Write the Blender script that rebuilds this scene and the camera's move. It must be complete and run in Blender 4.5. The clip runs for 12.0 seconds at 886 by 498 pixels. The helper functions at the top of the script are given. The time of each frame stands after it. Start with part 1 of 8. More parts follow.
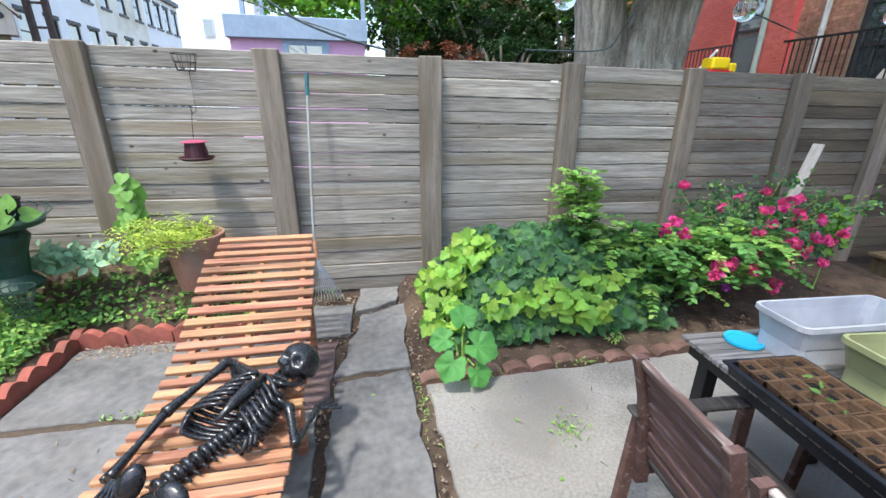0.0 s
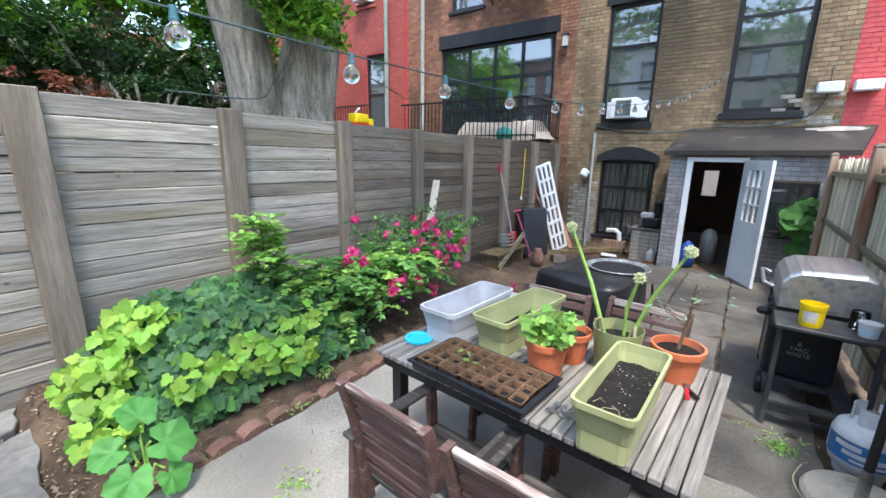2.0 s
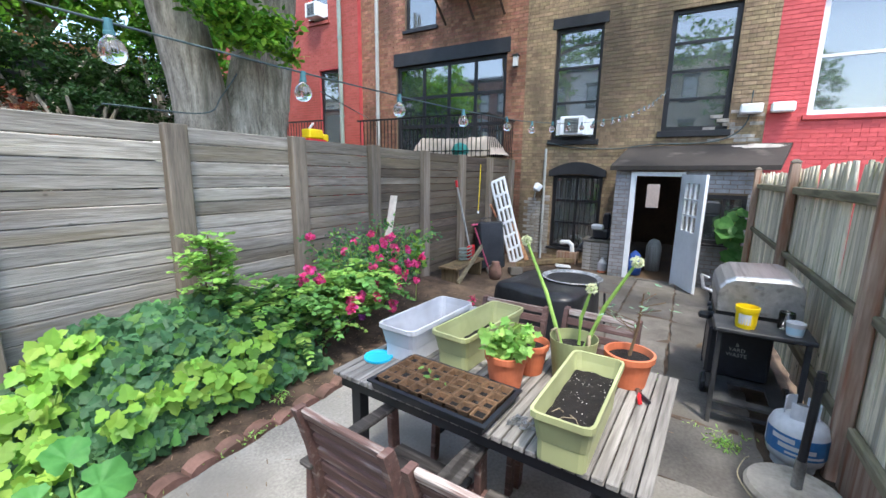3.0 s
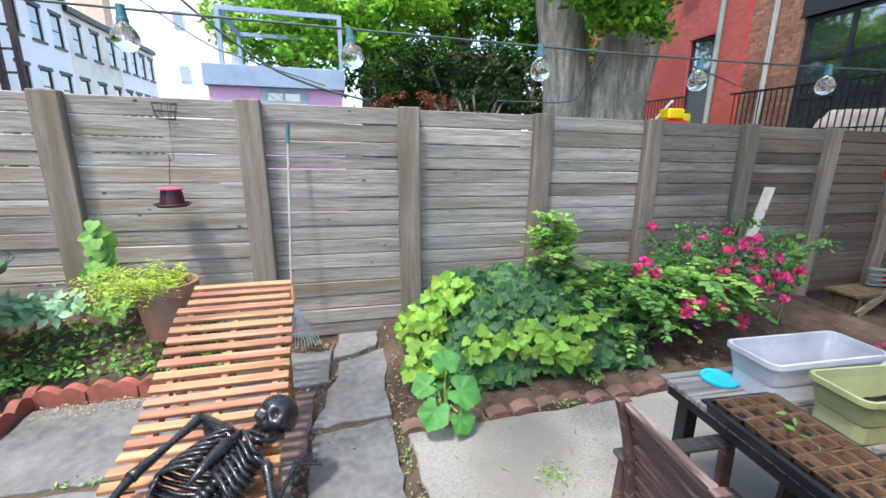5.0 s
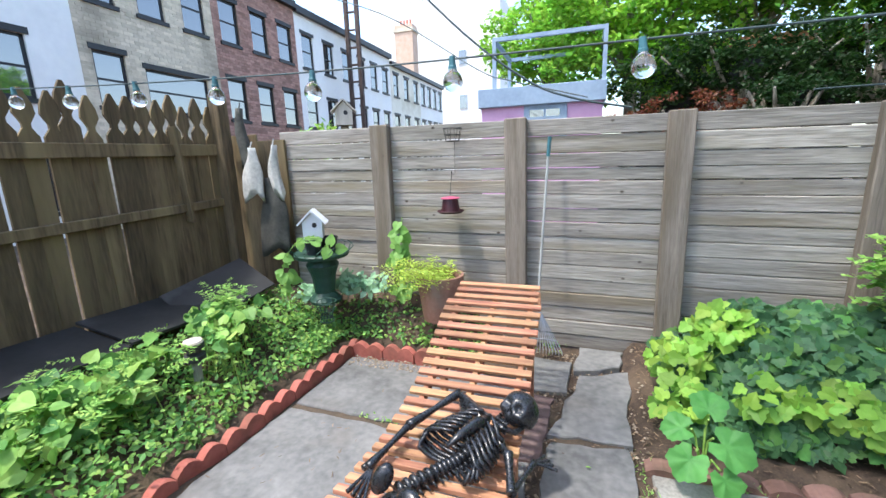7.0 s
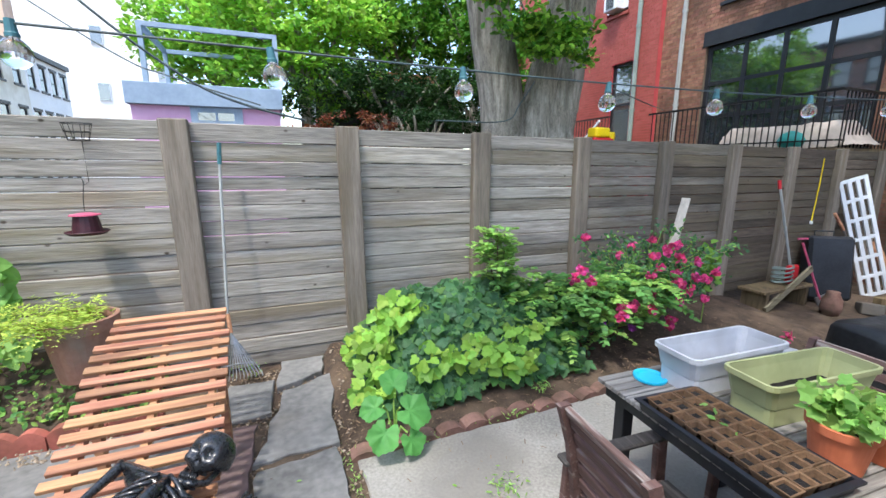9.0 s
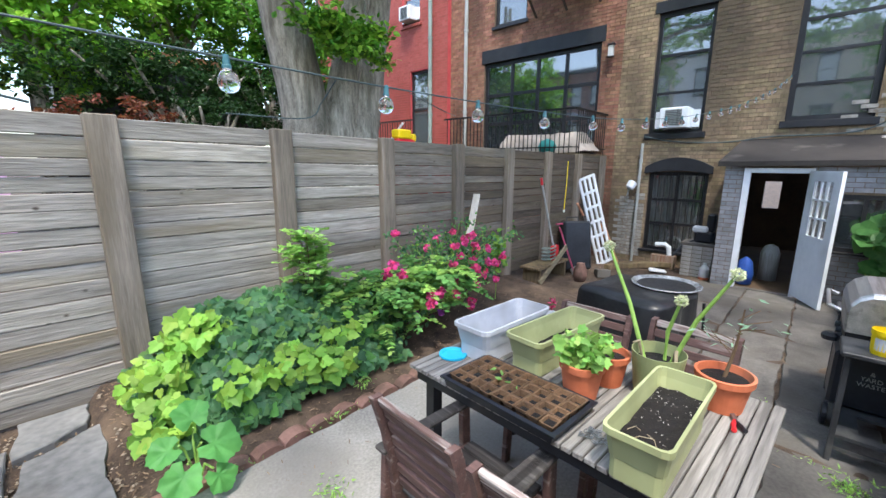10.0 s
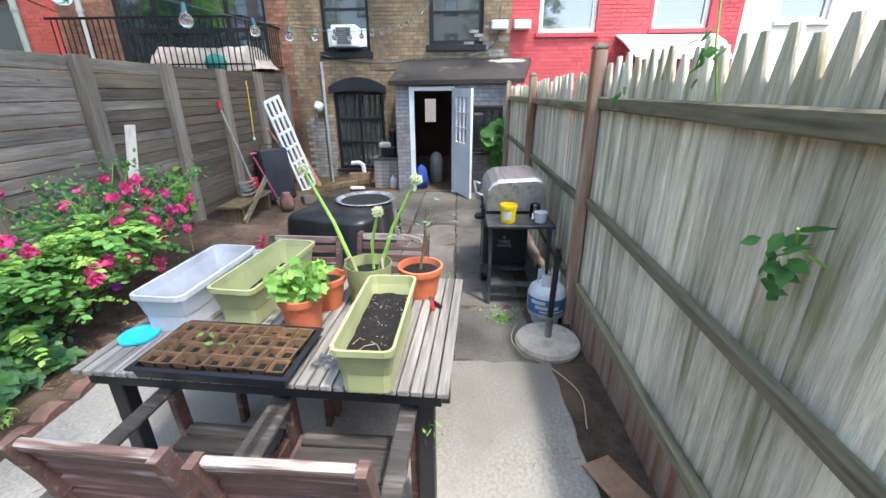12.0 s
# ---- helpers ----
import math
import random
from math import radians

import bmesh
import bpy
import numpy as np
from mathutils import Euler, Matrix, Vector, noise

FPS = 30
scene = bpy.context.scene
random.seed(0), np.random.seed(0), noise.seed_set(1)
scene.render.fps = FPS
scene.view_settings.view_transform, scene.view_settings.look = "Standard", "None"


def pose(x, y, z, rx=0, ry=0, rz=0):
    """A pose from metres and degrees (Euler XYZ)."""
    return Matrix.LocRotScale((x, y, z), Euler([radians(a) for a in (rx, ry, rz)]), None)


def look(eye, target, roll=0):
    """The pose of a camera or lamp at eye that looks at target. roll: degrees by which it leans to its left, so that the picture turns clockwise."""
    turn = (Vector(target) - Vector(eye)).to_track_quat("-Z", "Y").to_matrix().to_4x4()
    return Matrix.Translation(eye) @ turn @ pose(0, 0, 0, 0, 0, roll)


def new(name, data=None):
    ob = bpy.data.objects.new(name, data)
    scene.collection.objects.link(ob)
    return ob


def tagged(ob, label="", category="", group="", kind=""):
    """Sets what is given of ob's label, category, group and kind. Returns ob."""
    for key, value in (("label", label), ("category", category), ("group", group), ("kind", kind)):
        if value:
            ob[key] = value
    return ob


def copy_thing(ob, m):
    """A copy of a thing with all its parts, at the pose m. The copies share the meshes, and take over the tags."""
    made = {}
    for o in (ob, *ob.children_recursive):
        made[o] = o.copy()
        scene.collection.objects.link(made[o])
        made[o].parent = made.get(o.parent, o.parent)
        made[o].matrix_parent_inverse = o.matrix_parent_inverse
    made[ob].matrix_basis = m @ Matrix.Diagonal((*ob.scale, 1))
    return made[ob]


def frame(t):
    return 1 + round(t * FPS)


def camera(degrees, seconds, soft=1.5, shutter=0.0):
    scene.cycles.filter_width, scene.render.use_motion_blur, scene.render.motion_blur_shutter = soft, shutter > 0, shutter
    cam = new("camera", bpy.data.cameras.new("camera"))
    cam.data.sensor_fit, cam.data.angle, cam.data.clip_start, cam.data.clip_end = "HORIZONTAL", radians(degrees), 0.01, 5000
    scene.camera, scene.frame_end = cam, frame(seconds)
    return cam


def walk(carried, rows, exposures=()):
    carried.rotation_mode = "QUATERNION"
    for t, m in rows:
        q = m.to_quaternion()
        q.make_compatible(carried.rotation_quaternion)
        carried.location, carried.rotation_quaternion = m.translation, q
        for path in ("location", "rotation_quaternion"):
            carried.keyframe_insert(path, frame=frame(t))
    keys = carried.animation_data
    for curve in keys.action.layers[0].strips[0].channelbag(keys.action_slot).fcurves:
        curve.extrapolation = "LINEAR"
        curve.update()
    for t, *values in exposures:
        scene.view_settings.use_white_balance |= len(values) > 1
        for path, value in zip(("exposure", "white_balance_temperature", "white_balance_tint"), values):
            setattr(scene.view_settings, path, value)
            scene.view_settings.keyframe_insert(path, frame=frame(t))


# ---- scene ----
cam = camera(94.5, 12.0)
PATH = [
    (0, (-0.544, 1.594, 1.676), (-0.163, 3.439, 1.004), 0.6),
    (0.5, (-0.543, 1.6, 1.706), (0.245, 3.322, 1.064), 1.9),
    (1, (-0.507, 1.564, 1.656), (0.644, 3.109, 1.116), 1.6),
    (1.5, (-0.512, 1.587, 1.666), (0.913, 2.895, 1.156), 2.0),
    (2, (-0.5, 1.56, 1.67), (1.072, 2.712, 1.219), 1.0),
    (2.5, (-0.509, 1.575, 1.682), (1.17, 2.579, 1.266), 1.6),
    (2.7, (-0.492, 1.563, 1.677), (1.208, 2.54, 1.283), 1.0),
    (4.3, (-0.546, 1.548, 1.677), (0.682, 3.065, 1.243), 1.7),
    (4.5, (-0.537, 1.589, 1.706), (0.479, 3.246, 1.236), 1.6),
    (5, (-0.574, 1.581, 1.709), (-0.07, 3.455, 1.224), 0.7),
    (5.5, (-0.597, 1.566, 1.709), (-0.564, 3.508, 1.23), -0.3),
    (6, (-0.616, 1.547, 1.714), (-0.952, 3.464, 1.254), -1.0),
    (6.5, (-0.621, 1.527, 1.712), (-1.2, 3.392, 1.28), -1.6),
    (6.7, (-0.627, 1.534, 1.713), (-1.271, 3.379, 1.288), -1.9),
    (8.3, (-0.585, 1.571, 1.714), (-0.575, 3.531, 1.317), -1.1),
    (8.5, (-0.571, 1.574, 1.714), (-0.337, 3.52, 1.312), -0.8),
    (9, (-0.546, 1.561, 1.709), (0.201, 3.373, 1.309), -0.1),
    (9.5, (-0.541, 1.546, 1.708), (0.616, 3.126, 1.306), 0.2),
    (10, (-0.494, 1.519, 1.707), (0.956, 2.837, 1.306), 0.4),
    (10.5, (-0.437, 1.483, 1.708), (1.226, 2.515, 1.298), 0.4),
    (11, (-0.405, 1.483, 1.709), (1.403, 2.211, 1.259), 0.2),
    (11.5, (-0.395, 1.513, 1.704), (1.491, 1.91, 1.172), -0.0),
    (12, (-0.365, 1.522, 1.673), (1.495, 1.593, 0.94), -0.3),
]
walk(cam, [(t, look(eye, target, roll)) for t, eye, target, roll in PATH], [(0.0, 1.98), (1.0, 2.08), (2.5, 2.22), (4.5, 2.15), (6.0, 2.0), (6.5, 2.05), (9.0, 1.98), (10.5, 2.22), (12.0, 2.42)])

# ---- world, sun and exposure ----
world = bpy.data.worlds.new("world")
scene.world = world
world.use_nodes = True
wn, wl = world.node_tree.nodes, world.node_tree.links
sky = wn.new("ShaderNodeTexSky")
sky.sky_type = "NISHITA"
sky.sun_disc = False
sky.sun_elevation, sky.sun_rotation = radians(66), radians(229)
sky.air_density, sky.dust_density, sky.ozone_density = 1.0, 1.8, 1.0
wl.new(sky.outputs[0], wn["Background"].inputs[0])
wn["Background"].inputs[1].default_value = 0.15
sun = new("sun", bpy.data.lights.new("sun", "SUN"))
sun.data.energy, sun.data.angle, sun.data.color = 1.2, radians(4.0), (1.0, 0.97, 0.92)
sun.matrix_world = look((-3.07, -2.67, 9.14), (0.0, 0.0, 0.0))

# ---- materials ----


def rgb(h):
    """A linear colour from a hex code."""
    v = [int(h[i:i + 2], 16) / 255 for i in (0, 2, 4)]
    return [c / 12.92 if c <= 0.04045 else ((c + 0.055) / 1.055) ** 2.4 for c in v] + [1]


def surf(name, a, b, scale=8.0, stretch=(1, 1, 1), rough=0.75, bump=0.3, metal=0.0, vary=0.25, fine=6.0, dirt=None, dirt_scale=1.5, dirt_at=0.55, island=False, spec=0.4, hue=0.0, knots=None):
    """Two colours mixed by noise, a finer grain, stains of a third colour, a lighter or darker cast from piece to piece, and a relief."""
    m = bpy.data.materials.new(name)
    m.use_nodes = True
    n, l = m.node_tree.nodes, m.node_tree.links
    p = n["Principled BSDF"]
    co = n.new("ShaderNodeTexCoord")
    info = n.new("ShaderNodeObjectInfo")
    geo = n.new("ShaderNodeNewGeometry")
    rnd = geo.outputs["Random Per Island"] if island else info.outputs["Random"]
    off = n.new("ShaderNodeVectorMath")
    off.operation = "MULTIPLY"
    off.inputs[1].default_value = stretch
    add = n.new("ShaderNodeVectorMath")
    add.operation = "ADD"
    mul = n.new("ShaderNodeMath")
    mul.operation = "MULTIPLY"
    mul.inputs[1].default_value = 37.0
    l.new(rnd, mul.inputs[0])
    l.new(co.outputs["Object"], off.inputs[0])
    l.new(off.outputs[0], add.inputs[0])
    l.new(mul.outputs[0], add.inputs[1])
    big, small = n.new("ShaderNodeTexNoise"), n.new("ShaderNodeTexNoise")
    for t, s, d in ((big, scale, 4.0), (small, scale * fine, 3.0)):
        t.inputs["Scale"].default_value, t.inputs["Detail"].default_value = s, d
        l.new(add.outputs[0], t.inputs["Vector"])
    ramp = n.new("ShaderNodeValToRGB")
    ramp.color_ramp.elements[0].position, ramp.color_ramp.elements[1].position = 0.32, 0.68
    ramp.color_ramp.elements[0].color, ramp.color_ramp.elements[1].color = a, b
    both = n.new("ShaderNodeMix")
    both.inputs["Factor"].default_value = 0.4
    l.new(big.outputs["Fac"], both.inputs["A"])
    l.new(small.outputs["Fac"], both.inputs["B"])
    l.new(both.outputs["Result"], ramp.inputs[0])
    col = ramp.outputs[0]
    if dirt:
        st = n.new("ShaderNodeTexNoise")
        st.inputs["Scale"].default_value, st.inputs["Detail"].default_value = dirt_scale, 6.0
        l.new((off if island else add).outputs[0], st.inputs["Vector"])
        r2 = n.new("ShaderNodeMapRange")
        r2.inputs["From Min"].default_value, r2.inputs["From Max"].default_value = dirt_at - 0.05, dirt_at + 0.12
        r2.inputs["To Max"].default_value = 0.72
        l.new(st.outputs["Fac"], r2.inputs["Value"])
        mx = n.new("ShaderNodeMix")
        mx.data_type = "RGBA"
        l.new(r2.outputs[0], mx.inputs["Factor"])
        l.new(col, mx.inputs[6])
        mx.inputs[7].default_value = dirt
        col = mx.outputs[2]
    if knots:
        vo = n.new("ShaderNodeTexVoronoi")
        sc = n.new("ShaderNodeVectorMath")
        sc.operation = "MULTIPLY"
        sc.inputs[1].default_value = [0.75 if s < 1 else 1.15 for s in stretch]
        sh = n.new("ShaderNodeVectorMath")
        sh.operation = "ADD"
        l.new(co.outputs["Object"], sc.inputs[0])
        l.new(sc.outputs[0], sh.inputs[0])
        l.new(mul.outputs[0], sh.inputs[1])
        l.new(sh.outputs[0], vo.inputs["Vector"])
        vo.inputs["Scale"].default_value = 4.5
        kr = n.new("ShaderNodeMapRange")
        kr.inputs["From Min"].default_value, kr.inputs["From Max"].default_value = 0.035, 0.08
        kr.inputs["To Min"].default_value, kr.inputs["To Max"].default_value = 0.95, 0.0
        l.new(vo.outputs["Distance"], kr.inputs["Value"])
        km = n.new("ShaderNodeMix")
        km.data_type = "RGBA"
        l.new(kr.outputs[0], km.inputs["Factor"])
        l.new(col, km.inputs[6])
        km.inputs[7].default_value = knots
        col = km.outputs[2]
    if vary or hue:
        hs = n.new("ShaderNodeHueSaturation")
        r3 = n.new("ShaderNodeMapRange")
        r3.inputs["To Min"].default_value, r3.inputs["To Max"].default_value = 1 - vary, 1 + vary
        l.new(rnd, r3.inputs["Value"])
        l.new(r3.outputs[0], hs.inputs["Value"])
        if hue:
            r4 = n.new("ShaderNodeMapRange")
            r4.inputs["To Min"].default_value, r4.inputs["To Max"].default_value = 0.5 - hue, 0.5 + hue
            fr = n.new("ShaderNodeMath")
            fr.operation = "FRACT"
            l.new(mul.outputs[0], fr.inputs[0])
            l.new(fr.outputs[0], r4.inputs["Value"])
            l.new(r4.outputs[0], hs.inputs["Hue"])
        l.new(col, hs.inputs["Color"])
        col = hs.outputs[0]
    l.new(col, p.inputs["Base Color"])
    p.inputs["Metallic"].default_value = metal
    p.inputs["Specular IOR Level"].default_value = spec
    rr = n.new("ShaderNodeMapRange")
    rr.inputs["To Min"].default_value, rr.inputs["To Max"].default_value = max(rough - 0.12, 0.03), min(rough + 0.12, 1)
    l.new(small.outputs["Fac"], rr.inputs["Value"])
    l.new(rr.outputs[0], p.inputs["Roughness"])
    if bump:
        bp = n.new("ShaderNodeBump")
        bp.inputs["Strength"].default_value, bp.inputs["Distance"].default_value = bump, 0.01
        l.new(both.outputs["Result"], bp.inputs["Height"])
        l.new(bp.outputs[0], p.inputs["Normal"])
    return m


def leafy(name, a, b, rough=0.5):
    """Leaf green that lets some light through, different from leaf to leaf."""
    m = surf(name, a, b, 3.0, rough=rough, bump=0.15, vary=0.35, island=True, hue=0.02, spec=0.3)
    n, l = m.node_tree.nodes, m.node_tree.links
    p, out = n["Principled BSDF"], n["Material Output"]
    tr = n.new("ShaderNodeBsdfTranslucent")
    l.new(p.inputs["Base Color"].links[0].from_socket, tr.inputs["Color"])
    mx = n.new("ShaderNodeMixShader")
    mx.inputs[0].default_value = 0.42
    l.new(p.outputs[0], mx.inputs[1])
    l.new(tr.outputs[0], mx.inputs[2])
    l.new(mx.outputs[0], out.inputs["Surface"])
    return m


def glassy(name, tint, rough=0.02, clear=0.0):
    m = bpy.data.materials.new(name)
    m.use_nodes = True
    p = m.node_tree.nodes["Principled BSDF"]
    p.inputs["Base Color"].default_value = tint
    p.inputs["Roughness"].default_value = rough
    p.inputs["IOR"].default_value = 1.5
    p.inputs["Transmission Weight"].default_value = clear
    return m


FENCE = surf("weathered_fence", rgb("706b63"), rgb("a8a39a"), 3.0, (0.5, 7, 7), 0.85, 0.9, vary=0.18, dirt=rgb("7a7058"), dirt_scale=0.9, dirt_at=0.57, hue=0.01, knots=rgb("3d342b"), fine=4.0)
# browner boards towards the house, with the tree's shade also in their colour
BROWNBOARD = surf("brown_grey_shaded_fence_board", rgb("3e372f"), rgb("685e52"), 3.0, (0.5, 7, 7), 0.85, 0.9, vary=0.24, dirt=rgb("5f5644"), dirt_scale=0.9, dirt_at=0.55, hue=0.01, knots=rgb("352c23"), fine=4.0)
MIDBOARD = surf("half_shaded_fence_board", rgb("5a534a"), rgb("8c857a"), 3.0, (0.5, 7, 7), 0.85, 0.9, vary=0.2, dirt=rgb("6a604c"), dirt_scale=0.9, dirt_at=0.56, hue=0.01, knots=rgb("382f26"), fine=4.0)
POST = surf("weathered_post", rgb("5f574d"), rgb("8f8578"), 3.0, (7, 7, 0.5), 0.85, 0.6, vary=0.15, dirt=rgb("655a48"), dirt_scale=1.2, knots=rgb("453b30"))
DARKFENCE = surf("brown_fence", rgb("4a3f2e"), rgb("7b6a50"), 3.0, (4, 4, 0.5), 0.88, 0.6, vary=0.22, dirt=rgb("857656"), dirt_scale=0.9, dirt_at=0.55, fine=4.0)
GREYFENCE = surf("mossy_picket", rgb("bdb298"), rgb("f4ead4"), 4.0, (9, 9, 0.7), 0.88, 1.0, vary=0.3, dirt=rgb("80804e"), dirt_scale=2.2, dirt_at=0.57, fine=5.0, knots=rgb("4a4234"))
RAIL = surf("picket_rail", rgb("6d6650"), rgb("989078"), 3.0, (0.6, 6, 6), 0.85, 0.5, dirt=rgb("3d3626"), dirt_scale=3)
REDPOST = surf("cedar_post", rgb("836c5c"), rgb("ae9886"), 3.0, (6, 6, 0.5), 0.85, 0.7, dirt=rgb("7c4628"), dirt_scale=2.5, dirt_at=0.52, fine=5.0)
SOIL = surf("soil", rgb("2e251e"), rgb("5a4b3e"), 9.0, rough=0.95, bump=0.9, vary=0, dirt=rgb("6b5b4a"), dirt_scale=2.5, fine=8)
CONCRETE = surf("concrete", rgb("6b6964"), rgb("a5a29b"), 2.6, rough=0.92, bump=0.7, vary=0.06, dirt=rgb("66635d"), dirt_scale=1.3, dirt_at=0.52, fine=22)
PAVING = surf("grey_paving", rgb("474440"), rgb("6c6863"), 4.0, rough=0.85, bump=0.35, vary=0.15, dirt=rgb("5a554c"), dirt_scale=1.2, fine=12)
SLATE = surf("slate", rgb("565757"), rgb("848482"), 2.5, rough=0.7, bump=0.45, vary=0.18, dirt=rgb("6b655e"), dirt_scale=1.6, dirt_at=0.6, fine=8)
REDSLATE = surf("reddish_slate", rgb("5c4a48"), rgb("7d6a67"), 2.5, rough=0.75, bump=0.4, vary=0.1, fine=8)
EDGING = surf("red_edging", rgb("8f4f44"), rgb("b0695c"), 6.0, rough=0.85, bump=0.4, vary=0.15, dirt=rgb("6b4a3c"), dirt_scale=4)
EDGING2 = surf("pale_edging", rgb("6d5047"), rgb("917064"), 6.0, rough=0.9, bump=0.7, vary=0.25, dirt=rgb("54453a"), dirt_scale=4, dirt_at=0.5)
TANBRICK = surf("tan_brick", rgb("6f5f4b"), rgb("a08c70"), 5.0, (1, 1, 0.3), 0.92, 0.7, vary=0.17, island=True, hue=0.012, dirt=rgb("463f36"), dirt_scale=1.1, dirt_at=0.5)
BROWNBRICK = surf("brown_brick", rgb("704a3b"), rgb("a07862"), 5.0, (1, 1, 0.3), 0.92, 0.7, vary=0.2, island=True, hue=0.012, dirt=rgb("4a352c"), dirt_scale=1.1, dirt_at=0.51)
REDBRICK = surf("red_painted_brick", rgb("b0464a"), rgb("c85a5c"), 2.0, rough=0.7, bump=0.3, vary=0.06, island=True, dirt=rgb("9c3b3c"), dirt_scale=0.8)
RUSTBRICK = surf("rust_painted_brick", rgb("8e443b"), rgb("a85a52"), 2.0, rough=0.75, bump=0.3, vary=0.06, island=True, dirt=rgb("8b3f36"), dirt_scale=0.8)
GREYBRICK = surf("grey_painted_brick", rgb("77787c"), rgb("96979b"), 3.0, rough=0.8, bump=0.4, vary=0.12, island=True, dirt=rgb("55524e"), dirt_scale=2)
FARBRICK = surf("far_red_brick", rgb("8e685b"), rgb("b08d80"), 4.0, rough=0.9, bump=0.3, vary=0.3, island=True)
FARTAN = surf("far_tan_brick", rgb("bfb29b"), rgb("dccfb9"), 2.0, rough=0.9, bump=0.3, vary=0.15, island=True, dirt=rgb("857c6b"), dirt_scale=0.5)
FARWHITE = surf("far_white_paint", rgb("e2e1de"), rgb("efeeea"), 1.0, rough=0.8, bump=0.1, vary=0.03, dirt=rgb("e6e3da"), dirt_scale=0.5)
CREAM = surf("cream_paint", rgb("dcd6c4"), rgb("eae5d6"), 1.0, rough=0.8, bump=0.1, vary=0.03, dirt=rgb("c4baa2"), dirt_scale=0.6)
MORTAR = surf("mortar", rgb("5a4e40"), rgb("76685a"), 6.0, rough=0.95, bump=0.4, vary=0)
REDMORTAR = surf("red_mortar", rgb("a84246"), rgb("bf5456"), 4.0, rough=0.85, bump=0.3, vary=0)
BLACKPAINT = surf("black_paint", rgb("1b1c1f"), rgb("2b2c30"), 5.0, rough=0.45, bump=0.15, vary=0.1)
DARKIRON = surf("dark_iron", rgb("1c1c1d"), rgb("302e2c"), 8.0, rough=0.5, bump=0.2, vary=0.1, metal=0.4)
WHITEPAINT = surf("white_paint", rgb("cdd3d8"), rgb("dfe4e8"), 2.0, rough=0.45, bump=0.1, vary=0.03, dirt=rgb("b9bcbc"), dirt_scale=1.5, dirt_at=0.62)
ROOFING = surf("tar_roofing", rgb("211f1e"), rgb("393532"), 2.0, rough=0.85, bump=0.4, vary=0, dirt=rgb("6a655f"), dirt_scale=1.6, dirt_at=0.66)
PANE = glassy("window_glass", rgb("2a3136"), 0.04)
PANE.node_tree.nodes["Principled BSDF"].inputs["IOR"].default_value = 2.8
SEEPANE = glassy("curtained_window_glass", rgb("6c7577"), 0.03, 0.6)
SEEPANE.node_tree.nodes["Principled BSDF"].inputs["IOR"].default_value = 2.4
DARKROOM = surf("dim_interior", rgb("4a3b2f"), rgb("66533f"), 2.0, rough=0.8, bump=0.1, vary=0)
CURTAIN = surf("pale_curtain", rgb("9fa3a3"), rgb("c2c5c4"), 4.0, (8, 8, 0.4), 0.9, 0.2, vary=0.05)
CLEARPANE = glassy("clear_glass", rgb("f2f6f6"), 0.02, 1.0)

# ---- building blocks ----


def thing(name, label, category, m=None, group="", kind=""):
    ob = tagged(new(name), label, category, group, kind)
    if m is not None:
        ob.matrix_basis = m
    return ob


def mesh_of(bm, name, mat, smooth=False):
    me = bpy.data.meshes.new(name)
    bm.to_mesh(me)
    bm.free()
    me.materials.append(mat)
    if smooth:
        for f in me.polygons:
            f.use_smooth = True
    return me


def part(name, bm, mat, parent=None, label="", smooth=False):
    """Links a bmesh as one mesh object under a thing or a part."""
    ob = new(name, mesh_of(bm, name, mat, smooth))
    ob.parent = parent
    return tagged(ob, label)


def piece(name, me, parent, m):
    """One more object on a shared mesh."""
    ob = new(name, me)
    ob.parent = parent
    ob.matrix_basis = m
    return ob


def box(bm, x0, x1, y0, y1, z0, z1, bevel=0.0, m=None):
    r = bmesh.ops.create_cube(bm, size=1.0)["verts"]
    bmesh.ops.transform(bm, matrix=Matrix.LocRotScale(((x0 + x1) / 2, (y0 + y1) / 2, (z0 + z1) / 2), None, (x1 - x0, y1 - y0, z1 - z0)), verts=r)
    if bevel:
        es = list({e for v in r for e in v.link_edges})
        got = bmesh.ops.bevel(bm, geom=es, offset=bevel, segments=1, affect="EDGES")
        r = list(set(got["verts"]) | {v for v in r if v.is_valid})
    if m is not None:
        bmesh.ops.transform(bm, matrix=m, verts=r)
    return bm


def boxes(*rows, bevel=0.0):
    bm = bmesh.new()
    for r in rows:
        box(bm, *r, bevel=bevel)
    return bm


def lathe(profile, segs=24, bm=None, m=None):
    """A turned body from (radius, height) pairs."""
    bm = bm or bmesh.new()
    rings = []
    made = []
    for r, z in profile:
        if r < 1e-5:
            ring = [bm.verts.new((0, 0, z))]
        else:
            ring = [bm.verts.new((r * math.cos(2 * math.pi * i / segs), r * math.sin(2 * math.pi * i / segs), z)) for i in range(segs)]
        rings.append(ring)
        made += ring
    for a, b in zip(rings, rings[1:]):
        for i in range(segs):
            j = (i + 1) % segs
            if len(a) == 1 and len(b) > 1:
                bm.faces.new((a[0], b[j], b[i]))
            elif len(b) == 1 and len(a) > 1:
                bm.faces.new((a[i], a[j], b[0]))
            elif len(a) > 1:
                bm.faces.new((a[i], a[j], b[j], b[i]))
    if m is not None:
        bmesh.ops.transform(bm, matrix=m, verts=made)
    bmesh.ops.recalc_face_normals(bm, faces=bm.faces[:])
    return bm


